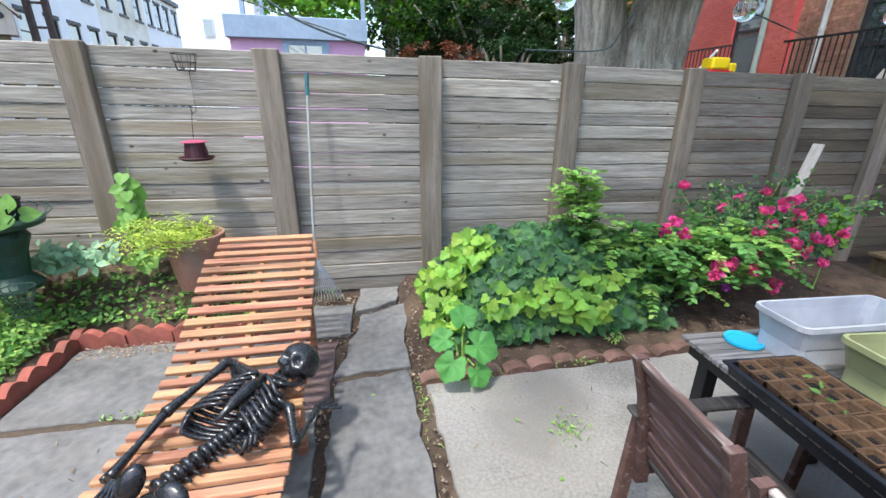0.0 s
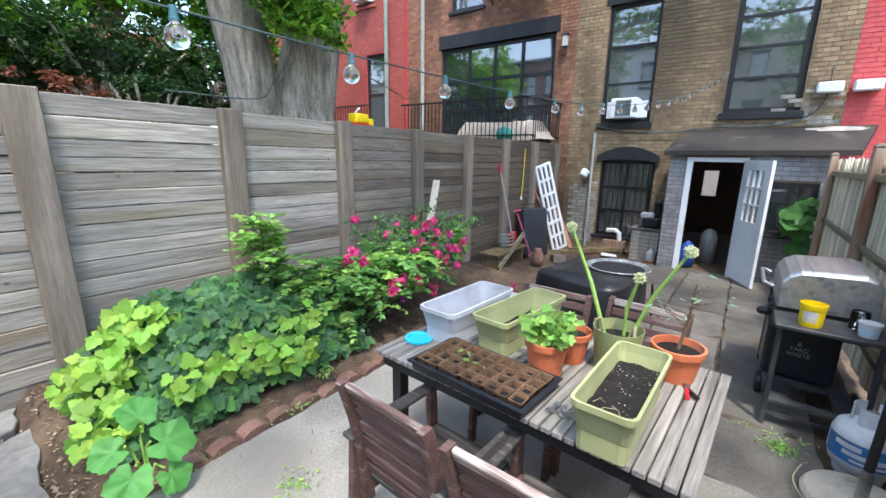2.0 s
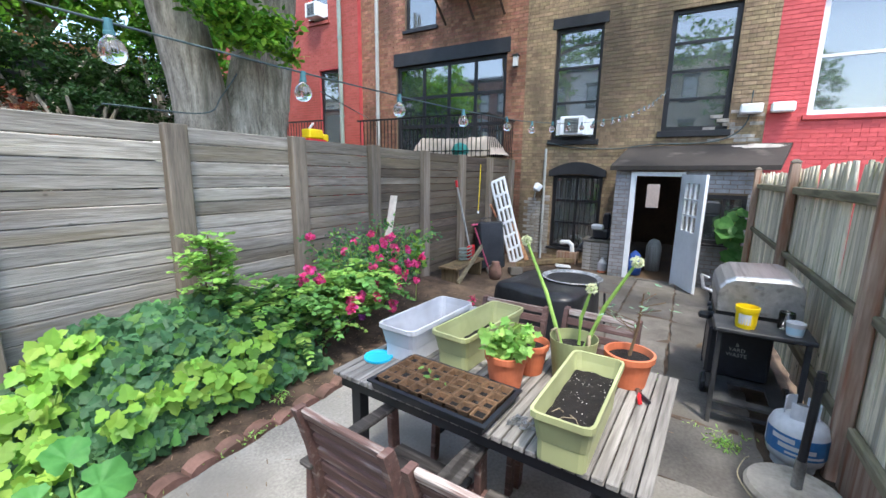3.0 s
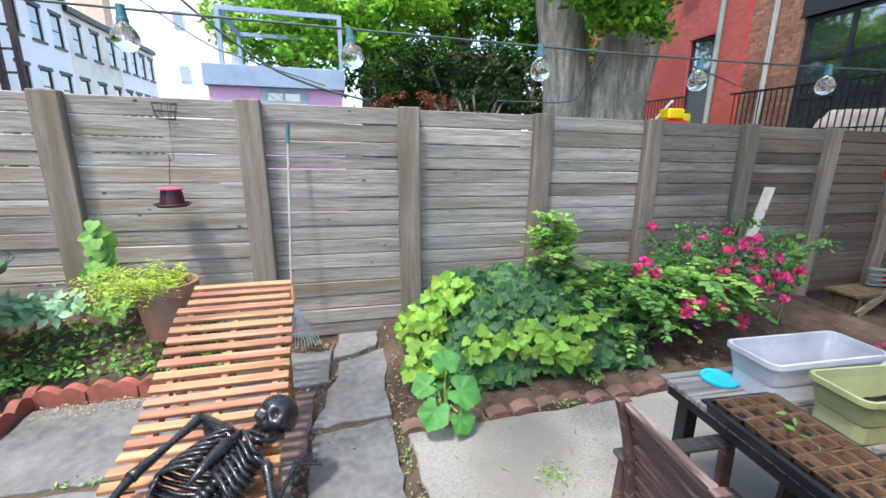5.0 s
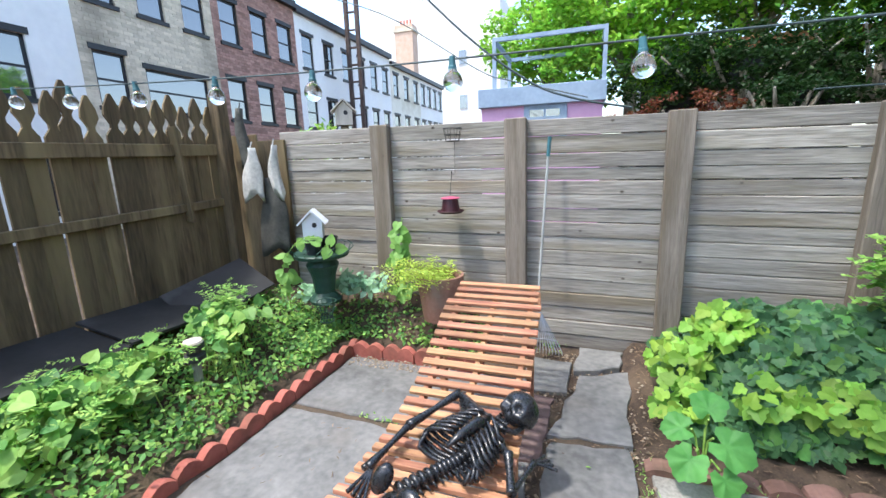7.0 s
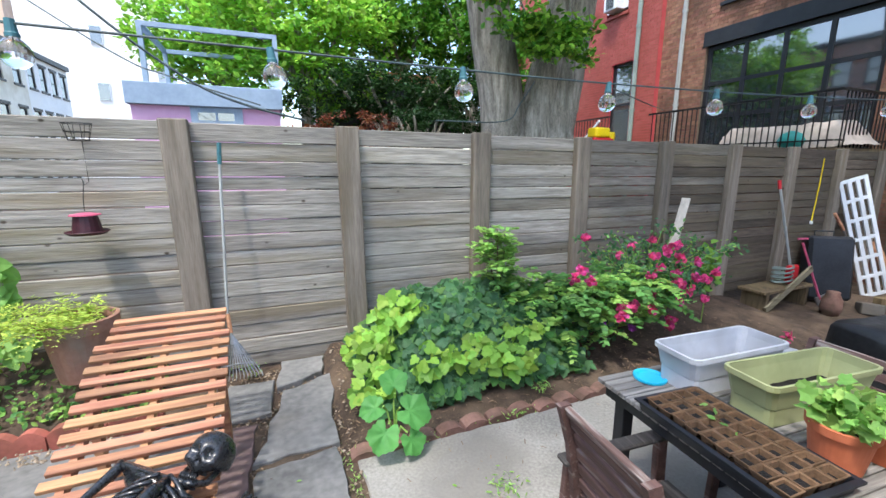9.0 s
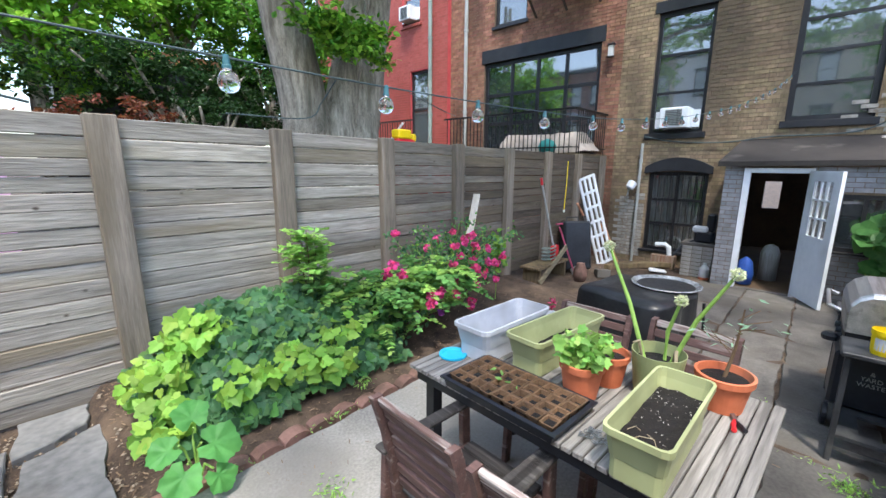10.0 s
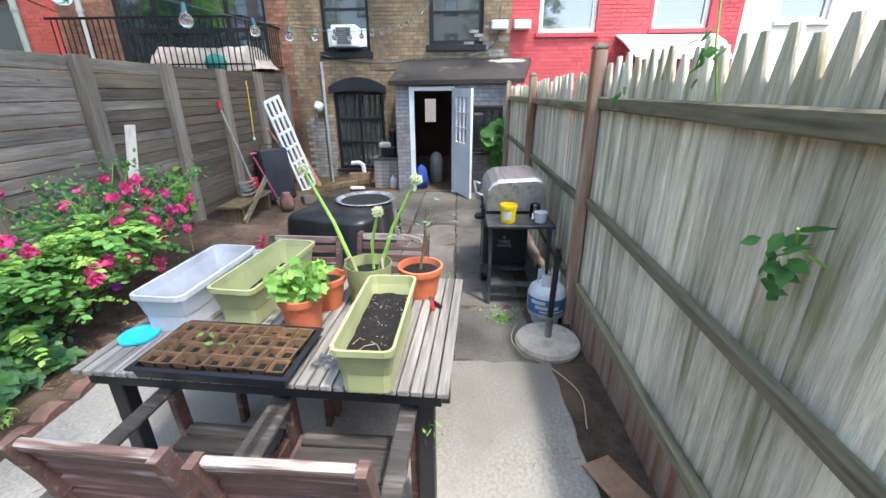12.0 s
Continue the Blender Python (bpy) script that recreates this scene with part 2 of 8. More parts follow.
def tube(points, radius, segs=8, bm=None):
    """A round bar along points; radius is one number or one for each point."""
    bm = bm or bmesh.new()
    pts = [Vector(p) for p in points]
    rad = radius if isinstance(radius, (list, tuple)) else [radius] * len(pts)
    rings = []
    for i, p in enumerate(pts):
        d = (pts[min(i + 1, len(pts) - 1)] - pts[max(i - 1, 0)]).normalized()
        q = d.to_track_quat("Z", "Y")
        rings.append([bm.verts.new(p + q @ Vector((rad[i] * math.cos(2 * math.pi * k / segs), rad[i] * math.sin(2 * math.pi * k / segs), 0))) for k in range(segs)])
    for a, b in zip(rings, rings[1:]):
        for k in range(segs):
            bm.faces.new((a[k], a[(k + 1) % segs], b[(k + 1) % segs], b[k]))
    bm.faces.new(rings[0][::-1])
    bm.faces.new(rings[-1])
    return bm


def curve(points, steps=6):
    """Points on a smooth line through the given ones."""
    p = [Vector(q) for q in points]
    p = [p[0] * 2 - p[1]] + p + [p[-1] * 2 - p[-2]]
    out = []
    for i in range(1, len(p) - 2):
        for k in range(steps):
            u = k / steps
            out.append(0.5 * (2 * p[i] + (p[i + 1] - p[i - 1]) * u + (2 * p[i - 1] - 5 * p[i] + 4 * p[i + 1] - p[i + 2]) * u * u + (3 * p[i] - p[i - 1] - 3 * p[i + 1] + p[i + 2]) * u ** 3))
    return out + [p[-2]]


def bar(a, b, w, h, bm=None, bevel=0.0):
    """A square-edged stick from a to b."""
    bm = bm or bmesh.new()
    a, b = Vector(a), Vector(b)
    d = b - a
    q = d.to_track_quat("X", "Z")
    return box(bm, 0, d.length, -w / 2, w / 2, -h / 2, h / 2, bevel, Matrix.LocRotScale(a, q, None))


def solid(name, verts, faces, mat, parent=None, smooth=False):
    me = bpy.data.meshes.new(name)
    me.from_pydata(verts, [], faces)
    me.materials.append(mat)
    if smooth:
        me.polygons.foreach_set("use_smooth", [True] * len(me.polygons))
    ob = new(name, me)
    ob.parent = parent
    return ob


def hump(v):
    v = min(max(v, 0.0), 1.0)
    return v * v * (3 - 2 * v)


def ground_z(x, y):
    """The lie of the land: level round the table, falling towards the house, heaped up in the planting beds."""
    z = -0.03
    if -1.02 < x < -0.2 and 1.4 < y < 5.1:
        z = -0.002
    if x > 1.9:
        z = -0.09 - 0.045 * (min(x, 9.3) - 1.9)
    if y < 5.2:
        left = hump((-2.62 - x) / 1.4)
        back = hump((y - 4.72) / 0.5) * hump((-1.25 - x) / 0.5)
        if x < -1.25 and y < 5.3:
            edge = 0.1 if (x < -2.66 or y > 4.66) else 0.0
            z += edge + 0.36 * max(left, back)
        if -0.2 < x < 5.2 and y > 3.75:
            z += 0.06 * hump((y - 3.75) / 0.2) + 0.1 * hump((y - 3.9) / 1.2)
    return z

# ---- ground ----
gx = [-900, -300, -100, -40, -20, -12, -8, -6] + [-4.6 + 0.12 * i for i in range(118)] + [10.5, 14, 22, 50, 150, 900]
gy = [-900, -300, -100, -40, -15, -6, -2] + [0.0 + 0.12 * i for i in range(46)] + [6, 8, 12, 20, 40, 100, 300, 900]
gv = []
for y in gy:
    for x in gx:
        near = -4.6 < x < 9.4 and 0 < y < 5.4
        gv.append((x, y, ground_z(x, y) + (0.02 * noise.noise((x * 3, y * 3, 0)) + 0.012 * noise.noise((x * 9, y * 9, 2)) if near else 0)))
gf = [(r * len(gx) + c, r * len(gx) + c + 1, (r + 1) * len(gx) + c + 1, (r + 1) * len(gx) + c) for r in range(len(gy) - 1) for c in range(len(gx) - 1)]
tagged(solid("ground", gv, gf, SOIL, smooth=True), "brown garden soil with wood chips and grit", "ground", kind="structure")

# ---- back fence of wide horizontal boards ----
back_fence = thing("fence", "weathered grey fence of horizontal boards between square posts", "fence", kind="structure")
BAY, FY = 1.25, 5.145
ROWS = [0.139, 0.147, 0.12, 0.105, 0.119, 0.122, 0.118, 0.134, 0.122, 0.129, 0.131, 0.128, 0.13, 0.13, 0.13, 0.13]
board_mesh = {}
for h in sorted(set(ROWS)):
    for n in range(2):
        bm = bmesh.new()
        box(bm, 0, BAY - 0.004, 0, 0.032, -h + 0.004 + 0.003 * n, 0, 0.006)
        board_mesh[h, n] = mesh_of(bm, "board", FENCE)
        # darker copies: brown tone plus painted-in shade for the bays near the house
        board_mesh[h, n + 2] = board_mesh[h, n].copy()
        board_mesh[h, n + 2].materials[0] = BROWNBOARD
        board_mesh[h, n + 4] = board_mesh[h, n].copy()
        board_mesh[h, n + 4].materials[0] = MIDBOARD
rnd = random.Random(4)
for i in range(-3, 9):
    x0 = i * BAY + 0.09
    top = 2.015 - 0.0115 * x0
    z = top
    for k, h in enumerate(ROWS):
        tilt = rnd.uniform(-0.17, 0.17)
        if x0 + BAY < 9.9:
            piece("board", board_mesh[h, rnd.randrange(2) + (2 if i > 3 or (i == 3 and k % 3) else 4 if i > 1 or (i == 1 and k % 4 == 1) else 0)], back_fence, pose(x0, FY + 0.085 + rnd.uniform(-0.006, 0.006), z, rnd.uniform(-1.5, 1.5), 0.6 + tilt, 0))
        z -= h
post_bm = boxes((0, 0.185, 0, 0.085, -0.15, 2.0), bevel=0.008)
post_me = mesh_of(post_bm, "post", POST)
for i in range(-2, 8):
    piece("post", post_me, back_fence, pose(i * BAY + (-0.06 if i == -2 else 0), FY, 0.03 - 0.0115 * i * BAY, rnd.uniform(-0.4, 0.4), rnd.uniform(-0.7, 0.7), 0))

# ---- right fence of pointed pickets on rails ----
RY = 0.62
picket_fence = thing("fence", "mossy grey picket fence with pointed tops and three rails", "fence", kind="structure")


def picket(w, h, tip, mat, name):
    vs = []
    for y, e in ((0.0, 0.008), (-0.008, 0.0), (-0.02, 0.0)):
        a = w / 2 - e
        vs += [(x, y, z) for x, z in ((-a, 0), (a, 0), (a, h - tip), (w * 0.17 - e * 0.6, h), (-w * 0.17 + e * 0.6, h), (-a, h - tip))]
    fs = [(0, 1, 2, 3, 4, 5), (17, 16, 15, 14, 13, 12)]
    fs += [(i + k, i + k + 6, (i + 1) % 6 + k + 6, (i + 1) % 6 + k) for k in (0, 6) for i in range(6)]
    me = bpy.data.meshes.new(name)
    me.from_pydata(vs, [], fs)
    me.materials.append(mat)
    return me


pk = [picket(w, h, t, GREYFENCE, "picket") for w, h, t in ((0.105, 1.88, 0.16), (0.104, 1.86, 0.15), (0.107, 1.89, 0.17))]
x = -3.3
while x < 8.0:
    far = hump((x - 2.2) / 6)
    piece("picket", rnd.choice(pk), picket_fence, pose(x, RY - 0.047 + rnd.uniform(-0.012, 0.002), -0.045 - 0.1 * far - (0.05 if x > 2.6 else 0) + rnd.uniform(-0.012, 0.012), rnd.uniform(-0.4, 0.4), rnd.uniform(-0.1, 0.1), rnd.uniform(-3, 3)))
    x += 0.1 + rnd.uniform(-0.003, 0.003)
for za, zb, h in ((1.61, 1.575, 0.075), (0.7, 0.91, 0.06), (0.2, 0.24, 0.07)):
    part("rail", bar((-3.3, RY - 0.022, za), (2.5, RY - 0.022, zb), 0.045, h, bevel=0.008), RAIL, picket_fence)
    part("rail", bar((2.64, RY - 0.022, zb - 0.03), (8.0, RY - 0.022, zb - 0.08), 0.045, h, bevel=0.008), RAIL, picket_fence)
part("base_board", boxes((-3.3, 2.5, RY - 0.03, RY - 0.002, -0.15, 0.22), bevel=0.004), REDPOST, picket_fence)
for x, top in ((2.53, 1.9), (5.0, 1.8), (7.6, 1.75)):
    part("post", boxes((x, x + 0.085, RY - 0.04, RY + 0.045, -0.4, top), bevel=0.012), REDPOST, picket_fence)
    part("post_cap", lathe([(0.062, 0), (0.062, 0.012), (0.03, 0.035), (0, 0.04)], 4, m=pose(x + 0.0425, RY + 0.0025, top, 0, 0, 45)), POST, picket_fence)

# ---- left fence of close boards ----
LX = -4.3
left_fence = thing("fence", "dark brown board fence with shaped tops and sagging rails", "fence", kind="structure")


def spade(w, h):
    out = [(-w / 2, 0), (w / 2, 0), (w / 2, h - 0.33), (w * 0.2, h - 0.27), (w * 0.2, h - 0.24), (w / 2, h - 0.17), (w * 0.42, h - 0.1), (0.01, h), (-0.01, h), (-w * 0.42, h - 0.1), (-w / 2, h - 0.17), (-w * 0.2, h - 0.24), (-w * 0.2, h - 0.27), (-w / 2, h - 0.33)]
    n = len(out)
    vs = [(xx, y, z) for xx in (0.0, -0.022) for y, z in out]
    fs = [tuple(range(n)), tuple(range(2 * n - 1, n - 1, -1))] + [(i, i + n, (i + 1) % n + n, (i + 1) % n) for i in range(n)]
    me = bpy.data.meshes.new("plank")
    me.from_pydata(vs, [], fs)
    me.materials.append(DARKFENCE)
    return me


sp = [spade(0.138, 2.28), spade(0.13, 2.25), spade(0.14, 2.34)]
y = -0.2
while y < 5.1:
    piece("plank", rnd.choice(sp), left_fence, pose(LX, y, 0.05, 0, rnd.uniform(-0.4, 0.4), 0) @ pose(0, 0, 0, rnd.uniform(-0.6, 0.6), 0, 0))
    y += 0.1375 + (0.016 if rnd.random() < 0.2 else 0)
part("rail", bar((LX + 0.02, -0.2, 1.82), (LX + 0.02, 5.15, 1.9), 0.04, 0.11, bevel=0.005), DARKFENCE, left_fence)
part("rail", bar((LX + 0.02, -0.2, 1.2), (LX + 0.02, 5.15, 1.36), 0.04, 0.08, bevel=0.005), DARKFENCE, left_fence)
part("batten", bar((LX + 0.045, 4.55, 1.2), (LX + 0.045, 4.5, 2.1), 0.09, 0.03, bevel=0.004), DARKFENCE, left_fence)
part("post", boxes((LX + 0.0, LX + 0.13, 4.98, 5.11, 0, 2.45), bevel=0.008), DARKFENCE, left_fence)
part("plank", boxes((LX, LX + 0.36, 5.2, 5.23, 0.1, 2.05), bevel=0.004), DARKFENCE, left_fence)
part("plank", boxes((LX + 0.365, LX + 0.72, 5.19, 5.22, 0.1, 1.98), bevel=0.004), DARKFENCE, left_fence)

# ---- walls ----


def wall_cells(y0, y1, z0, z1, holes):
    ys = sorted({y0, y1, *[v for h in holes for v in h[:2] if y0 < v < y1]})
    zs = sorted({z0, z1, *[v for h in holes for v in h[2:4] if z0 < v < z1]})
    for a, b in zip(ys, ys[1:]):
        for c, d in zip(zs, zs[1:]):
            if not any(h[0] <= (a + b) / 2 <= h[1] and h[2] <= (c + d) / 2 <= h[3] for h in holes):
                yield a, b, c, d


def facade(name, label, x, y0, y1, z0, z1, holes, mortar, brick, thick=0.3, face=-1, pitch=(0.215, 0.075)):
    """A wall across x with openings through it and laid bricks on its outer face."""
    bm = bmesh.new()
    for a, b, c, d in wall_cells(y0, y1, z0, z1, holes):
        box(bm, min(x, x - face * thick), max(x, x - face * thick), a, b, c, d)
    ob = new(name, mesh_of(bm, name, mortar))
    tagged(ob, label, "wall", kind="structure")
    if brick is None:
        return ob
    r, vs, fs = random.Random(len(name)), [], []
    L, H = pitch
    row, z = 0, z0
    while z < z1 - H:
        spans = [(y0, y1)]
        for h in holes:
            if h[2] < z + H * 0.7 and h[3] > z + H * 0.3:
                spans = [q for a, b in spans for q in ((a, min(b, h[0])), (max(a, h[1]), b)) if q[1] - q[0] > 0.03]
        for a, b in spans:
            y = a - (L / 2 if row % 2 else 0)
            while y < b:
                p, q = max(y + 0.005, a), min(y + L - 0.005, b)
                if q - p > 0.02:
                    out = x + face * (0.007 + r.uniform(0, 0.004))
                    i = len(vs)
                    vs += [(x, p, z + 0.005), (x, q, z + 0.005), (x, q, z + H - 0.005), (x, p, z + H - 0.005), (out, p, z + 0.005), (out, q, z + 0.005), (out, q, z + H - 0.005), (out, p, z + H - 0.005)]
                    fs += [(i + 4, i + 5, i + 6, i + 7), (i, i + 1, i + 5, i + 4), (i + 2, i + 3, i + 7, i + 6), (i + 1, i + 2, i + 6, i + 5), (i + 3, i, i + 4, i + 7)]
                y += L
        z += H
        row += 1
    k = solid("brick", vs, fs, brick, ob)
    tagged(k, kind="stuff")
    return ob


def window(name, label, x, y0, y1, z0, z1, cols=1, rows=2, frame=BLACKPAINT, fw=0.07, face=-1, lintel=0.0, sill=0.08, curtain=True, bars=0.05, lintel_mat=None, depth=0.12, pane=None):
    """A window set into an opening, with frame, bars, panes, sill, lintel and a curtain behind."""
    w = thing(name, label, "window", kind="structure")
    s = -face
    a, b = x + s * (depth - 0.05), x + s * (depth + 0.03)
    lo, hi = min(a, b), max(a, b)
    part("window_frame", boxes((lo, hi, y0, y0 + fw, z0, z1), (lo, hi, y1 - fw, y1, z0, z1), (lo, hi, y0 + fw, y1 - fw, z1 - fw, z1), (lo, hi, y0 + fw, y1 - fw, z0, z0 + fw)), frame, w)
    iy0, iy1, iz0, iz1 = y0 + fw, y1 - fw, z0 + fw, z1 - fw
    cw, ch = (iy1 - iy0) / cols, (iz1 - iz0) / rows
    if cols * rows > 1:
        bm = bmesh.new()
        for c in range(1, cols):
            box(bm, lo + 0.01, hi - 0.01, iy0 + c * cw - bars / 2, iy0 + c * cw + bars / 2, iz0, iz1)
        for r_ in range(1, rows):
            box(bm, lo + 0.013, hi - 0.013, iy0, iy1, iz0 + r_ * ch - bars / 2, iz0 + r_ * ch + bars / 2)
        part("sash_bar", bm, frame, w)
    mid = (lo + hi) / 2
    for c in range(cols):
        for r_ in range(rows):
            p = part("pane", boxes((mid - 0.004, mid + 0.004, iy0 + c * cw, iy0 + (c + 1) * cw, iz0 + r_ * ch, iz0 + (r_ + 1) * ch)), pane or (SEEPANE if curtain else PANE), w)
            p.visible_shadow = False
    if sill:
        part("window_sill", boxes((min(x + face * 0.06, x + s * 0.08), max(x + face * 0.06, x + s * 0.08), y0 - 0.06, y1 + 0.06, z0 - sill, z0), bevel=0.006), lintel_mat or frame, w)
    if lintel:
        part("lintel", boxes((min(x + face * 0.03, x + s * 0.08), max(x + face * 0.03, x + s * 0.08), y0 - 0.08, y1 + 0.08, z1, z1 + lintel), bevel=0.006), lintel_mat or frame, w)
    if curtain:
        vs, fs = [], []
        n = 40
        for i in range(n + 1):
            yy = iy0 + (iy1 - iy0) * i / n
            xx = mid + s * (0.06 + 0.018 * math.sin(i * 1.9) + 0.01 * math.sin(i * 0.7))
            vs += [(xx, yy, iz0), (xx, yy, iz0 + (iz1 - iz0) * 0.92)]
            if i:
                fs.append((2 * i - 2, 2 * i, 2 * i + 1, 2 * i - 1))
        solid("curtain", vs, fs, CURTAIN, w, True)
    return w


def holes_of(*ws):
    return [w[:4] for w in ws]


HX = 9.3
W1, W2, ARCH = (3.42, 4.44, 2.4, 4.78), (1.02, 2.16, 2.52, 4.82), (3.2, 4.32, -0.1, 1.6)
BIG, UP1 = (5.6, 8.9, 2.0, 4.46), (7.6, 8.6, 5.35, 7.2)
SHED_IN = (1.2, 2.6, -0.4, 1.7)
SHEDGLASS = glassy("plain_glass", rgb("dfe8e8"), 0.02, 1.0)
facade("wall_tan", "tan brick rear wall with dark grimy patches", HX, 0.45, 5.12, -0.6, 8.0, [W1, W2, ARCH, SHED_IN], MORTAR, TANBRICK)
facade("wall_brown", "brown brick rear wall of the neighbouring house", HX, 5.12, 10.15, -0.6, 8.0, [BIG, UP1], MORTAR, BROWNBRICK)
R1, R2 = (10.95, 11.75, 2.3, 4.62), (11.3, 12.1, 6.0, 7.6)
facade("wall_rust", "rust red painted brick wall of a further house", HX - 0.15, 10.15, 17.0, -0.6, 9.0, [R1, R2], REDMORTAR, RUSTBRICK)
Q1, Q2, Q3, Q4 = (-1.3, -0.12, 2.72, 4.7), (-3.55, -2.42, 2.78, 4.75), (-5.9, -4.9, 2.9, 4.8), (-8.2, -7.2, 2.9, 4.8)
facade("wall_red", "bright red painted brick wall of the house beside", HX, -4.2, 0.45, -0.6, 8.0, [Q1, Q2], REDMORTAR, REDBRICK)
facade("wall_cream", "cream painted wall further along the row", HX, -14.0, -4.2, -0.6, 8.0, [Q3, Q4], CREAM, None)
window("window_1", "tall black sash window with an air conditioner in it", HX, *W1, 1, 3, lintel=0.22, sill=0.12)
window("window_2", "tall black-framed sash window with pale curtains", HX, *W2, 1, 4, sill=0.12, fw=0.09)
window("window_3", "wide black steel-framed window wall with many panes", HX, *BIG, 4, 3, lintel=0.34, sill=0.05, fw=0.09, bars=0.08, curtain=False)
window("window_4", "upper window with a dark frame", HX, *UP1, 1, 2)
window("window_5", "dark tall window in the rust red wall", HX - 0.15, *R1, 1, 2)
window("window_6", "upper window in the rust red wall", HX - 0.15, *R2, 1, 2, frame=RUSTBRICK)
window("window_7", "white-framed sash window in the red wall", HX, *Q1, 1, 2, frame=WHITEPAINT, lintel_mat=REDMORTAR, fw=0.09)
window("window_8", "white-framed sash window with closed blind in the red wall", HX, *Q2, 1, 2, frame=WHITEPAINT, lintel_mat=REDMORTAR, fw=0.09)
window("window_9", "grey window in the cream wall", HX, *Q3, 1, 2, frame=WHITEPAINT)
window("window_10", "grey window in the cream wall", HX, *Q4, 1, 2, frame=WHITEPAINT)
# arched basement window with a grille
arch = window("window_11", "arched basement window with a black hood and iron bars", HX, *ARCH, 2, 3, sill=0.06, bars=0.05)
av = []
for xx in (HX - 0.09, HX + 0.03):
    for i in range(13):
        u = i / 12
        yy = ARCH[0] - 0.08 + u * (ARCH[1] - ARCH[0] + 0.16)
        up = 0.2 * (1 - (2 * u - 1) ** 2)
        av += [(xx, yy, ARCH[3] - 0.04 + 0.35 * up), (xx, yy, ARCH[3] + 0.1 + up)]
af = []
for i in range(12):
    a = 2 * i
    af += [(a, a + 1, a + 3, a + 2), (a + 26, a + 28, a + 29, a + 27), (a, a + 2, a + 28, a + 26), (a + 1, a + 27, a + 29, a + 3)]
solid("hood", av, af, BLACKPAINT, arch)
for i in range(9):
    yy = ARCH[0] + 0.1 + i * 0.115
    part("grille_bar", boxes((HX + 0.0, HX + 0.016, yy, yy + 0.016, ARCH[2] + 0.05, ARCH[3])), DARKIRON, arch)
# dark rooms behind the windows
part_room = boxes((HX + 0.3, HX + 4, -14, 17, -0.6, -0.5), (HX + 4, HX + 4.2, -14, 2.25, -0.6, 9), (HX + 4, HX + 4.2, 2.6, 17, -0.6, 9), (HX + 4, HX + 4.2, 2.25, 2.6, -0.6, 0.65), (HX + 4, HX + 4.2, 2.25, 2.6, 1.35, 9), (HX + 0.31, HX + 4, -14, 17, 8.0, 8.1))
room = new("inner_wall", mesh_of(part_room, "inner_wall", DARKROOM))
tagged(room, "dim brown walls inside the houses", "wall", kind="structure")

# awning on the red house
awn = thing("awning", "weathered white metal awning on the red house", "awning", kind="structure")
aw = [(HX - 0.02, y, 2.68) for y in (-3.75, -1.72)] + [(HX - 0.45, y, 2.5) for y in (-3.75, -1.76)] + [(HX - 0.75, y, 2.2) for y in (-3.75, -1.95)]
solid("canopy", aw + [(x, y, z - 0.03) for x, y, z in aw], [(0, 1, 3, 2), (2, 3, 5, 4), (7, 6, 8, 9), (9, 8, 10, 11), (4, 5, 11, 10), (1, 7, 9, 3), (3, 9, 11, 5), (6, 0, 2, 8), (8, 2, 4, 10), (0, 6, 7, 1)], WHITEPAINT, awn)
for y in (-3.7, -2.0):
    part("bracket", bar((HX - 0.7, y, 2.2), (HX - 0.01, y, 2.1), 0.02, 0.02), DARKIRON, awn)

# whitewashed bricks beside the basement window
wash = bpy.data.objects["wall_tan"]
wr = random.Random(21)
WHITEWASH = surf("flaking_whitewash", rgb("7d7a74"), rgb("aaa7a1"), 9.0, rough=0.9, bump=0.6, vary=0.16, dirt=rgb("6a5d4b"), dirt_scale=7, dirt_at=0.58)
wash_me = mesh_of(boxes((-0.016, -0.002, 0.006, 0.209, 0.006, 0.069), bevel=0.003), "painted_brick", WHITEWASH)
for i in range(20):
    for j in range(3):
        if i > 15 and wr.random() < 0.2 * (i - 15):
            continue
        piece("painted_brick", wash_me, wash, pose(HX, 4.36 + j * 0.215 - (0.1 if i % 2 and j else 0) + (0.0 if j else 0.0), -0.3 + i * 0.075))

for i in range(9):
    for j in range(4):
        if wr.random() < 0.62 - 0.05 * i:
            piece("painted_brick", wash_me, wash, pose(HX, 0.47 + j * 0.215 + (0.1 if i % 2 else 0), 2.28 + i * 0.075))

# ---- lean-to with the open door ----
SX, SY0, SY1 = 8.1, 0.5, 2.76
DOOR = (1.62, 2.47, -0.4, 1.68)
SWIN = (0.66, 1.3, 0.45, 1.32)
facade("wall_shed", "grey painted brick front of the lean-to", SX, SY0, SY1, -0.6, 1.74, [DOOR, SWIN], MORTAR, GREYBRICK, thick=0.12)
tagged(new("wall_shed_side", mesh_of(boxes(*[(SX + 0.12 + k * 0.108, SX + 0.12 + (k + 1) * 0.108, y0, y1, -0.6, 1.78 + k * 0.03) for k in range(10) for y0, y1 in ((SY1 - 0.12, SY1), (SY0, SY0 + 0.1))]), "wall_shed_side", GREYBRICK)), "grey painted side wall of the lean-to", "wall", kind="structure")
rv = [(SX - 0.14, 0.3, 1.75), (SX - 0.14, 2.86, 1.72), (HX - 0.01, 2.72, 2.14), (HX - 0.01, 0.0, 2.18), (SX - 0.14, 0.3, 1.83), (SX - 0.14, 2.86, 1.8), (HX - 0.01, 2.72, 2.22), (HX - 0.01, 0.0, 2.26)]
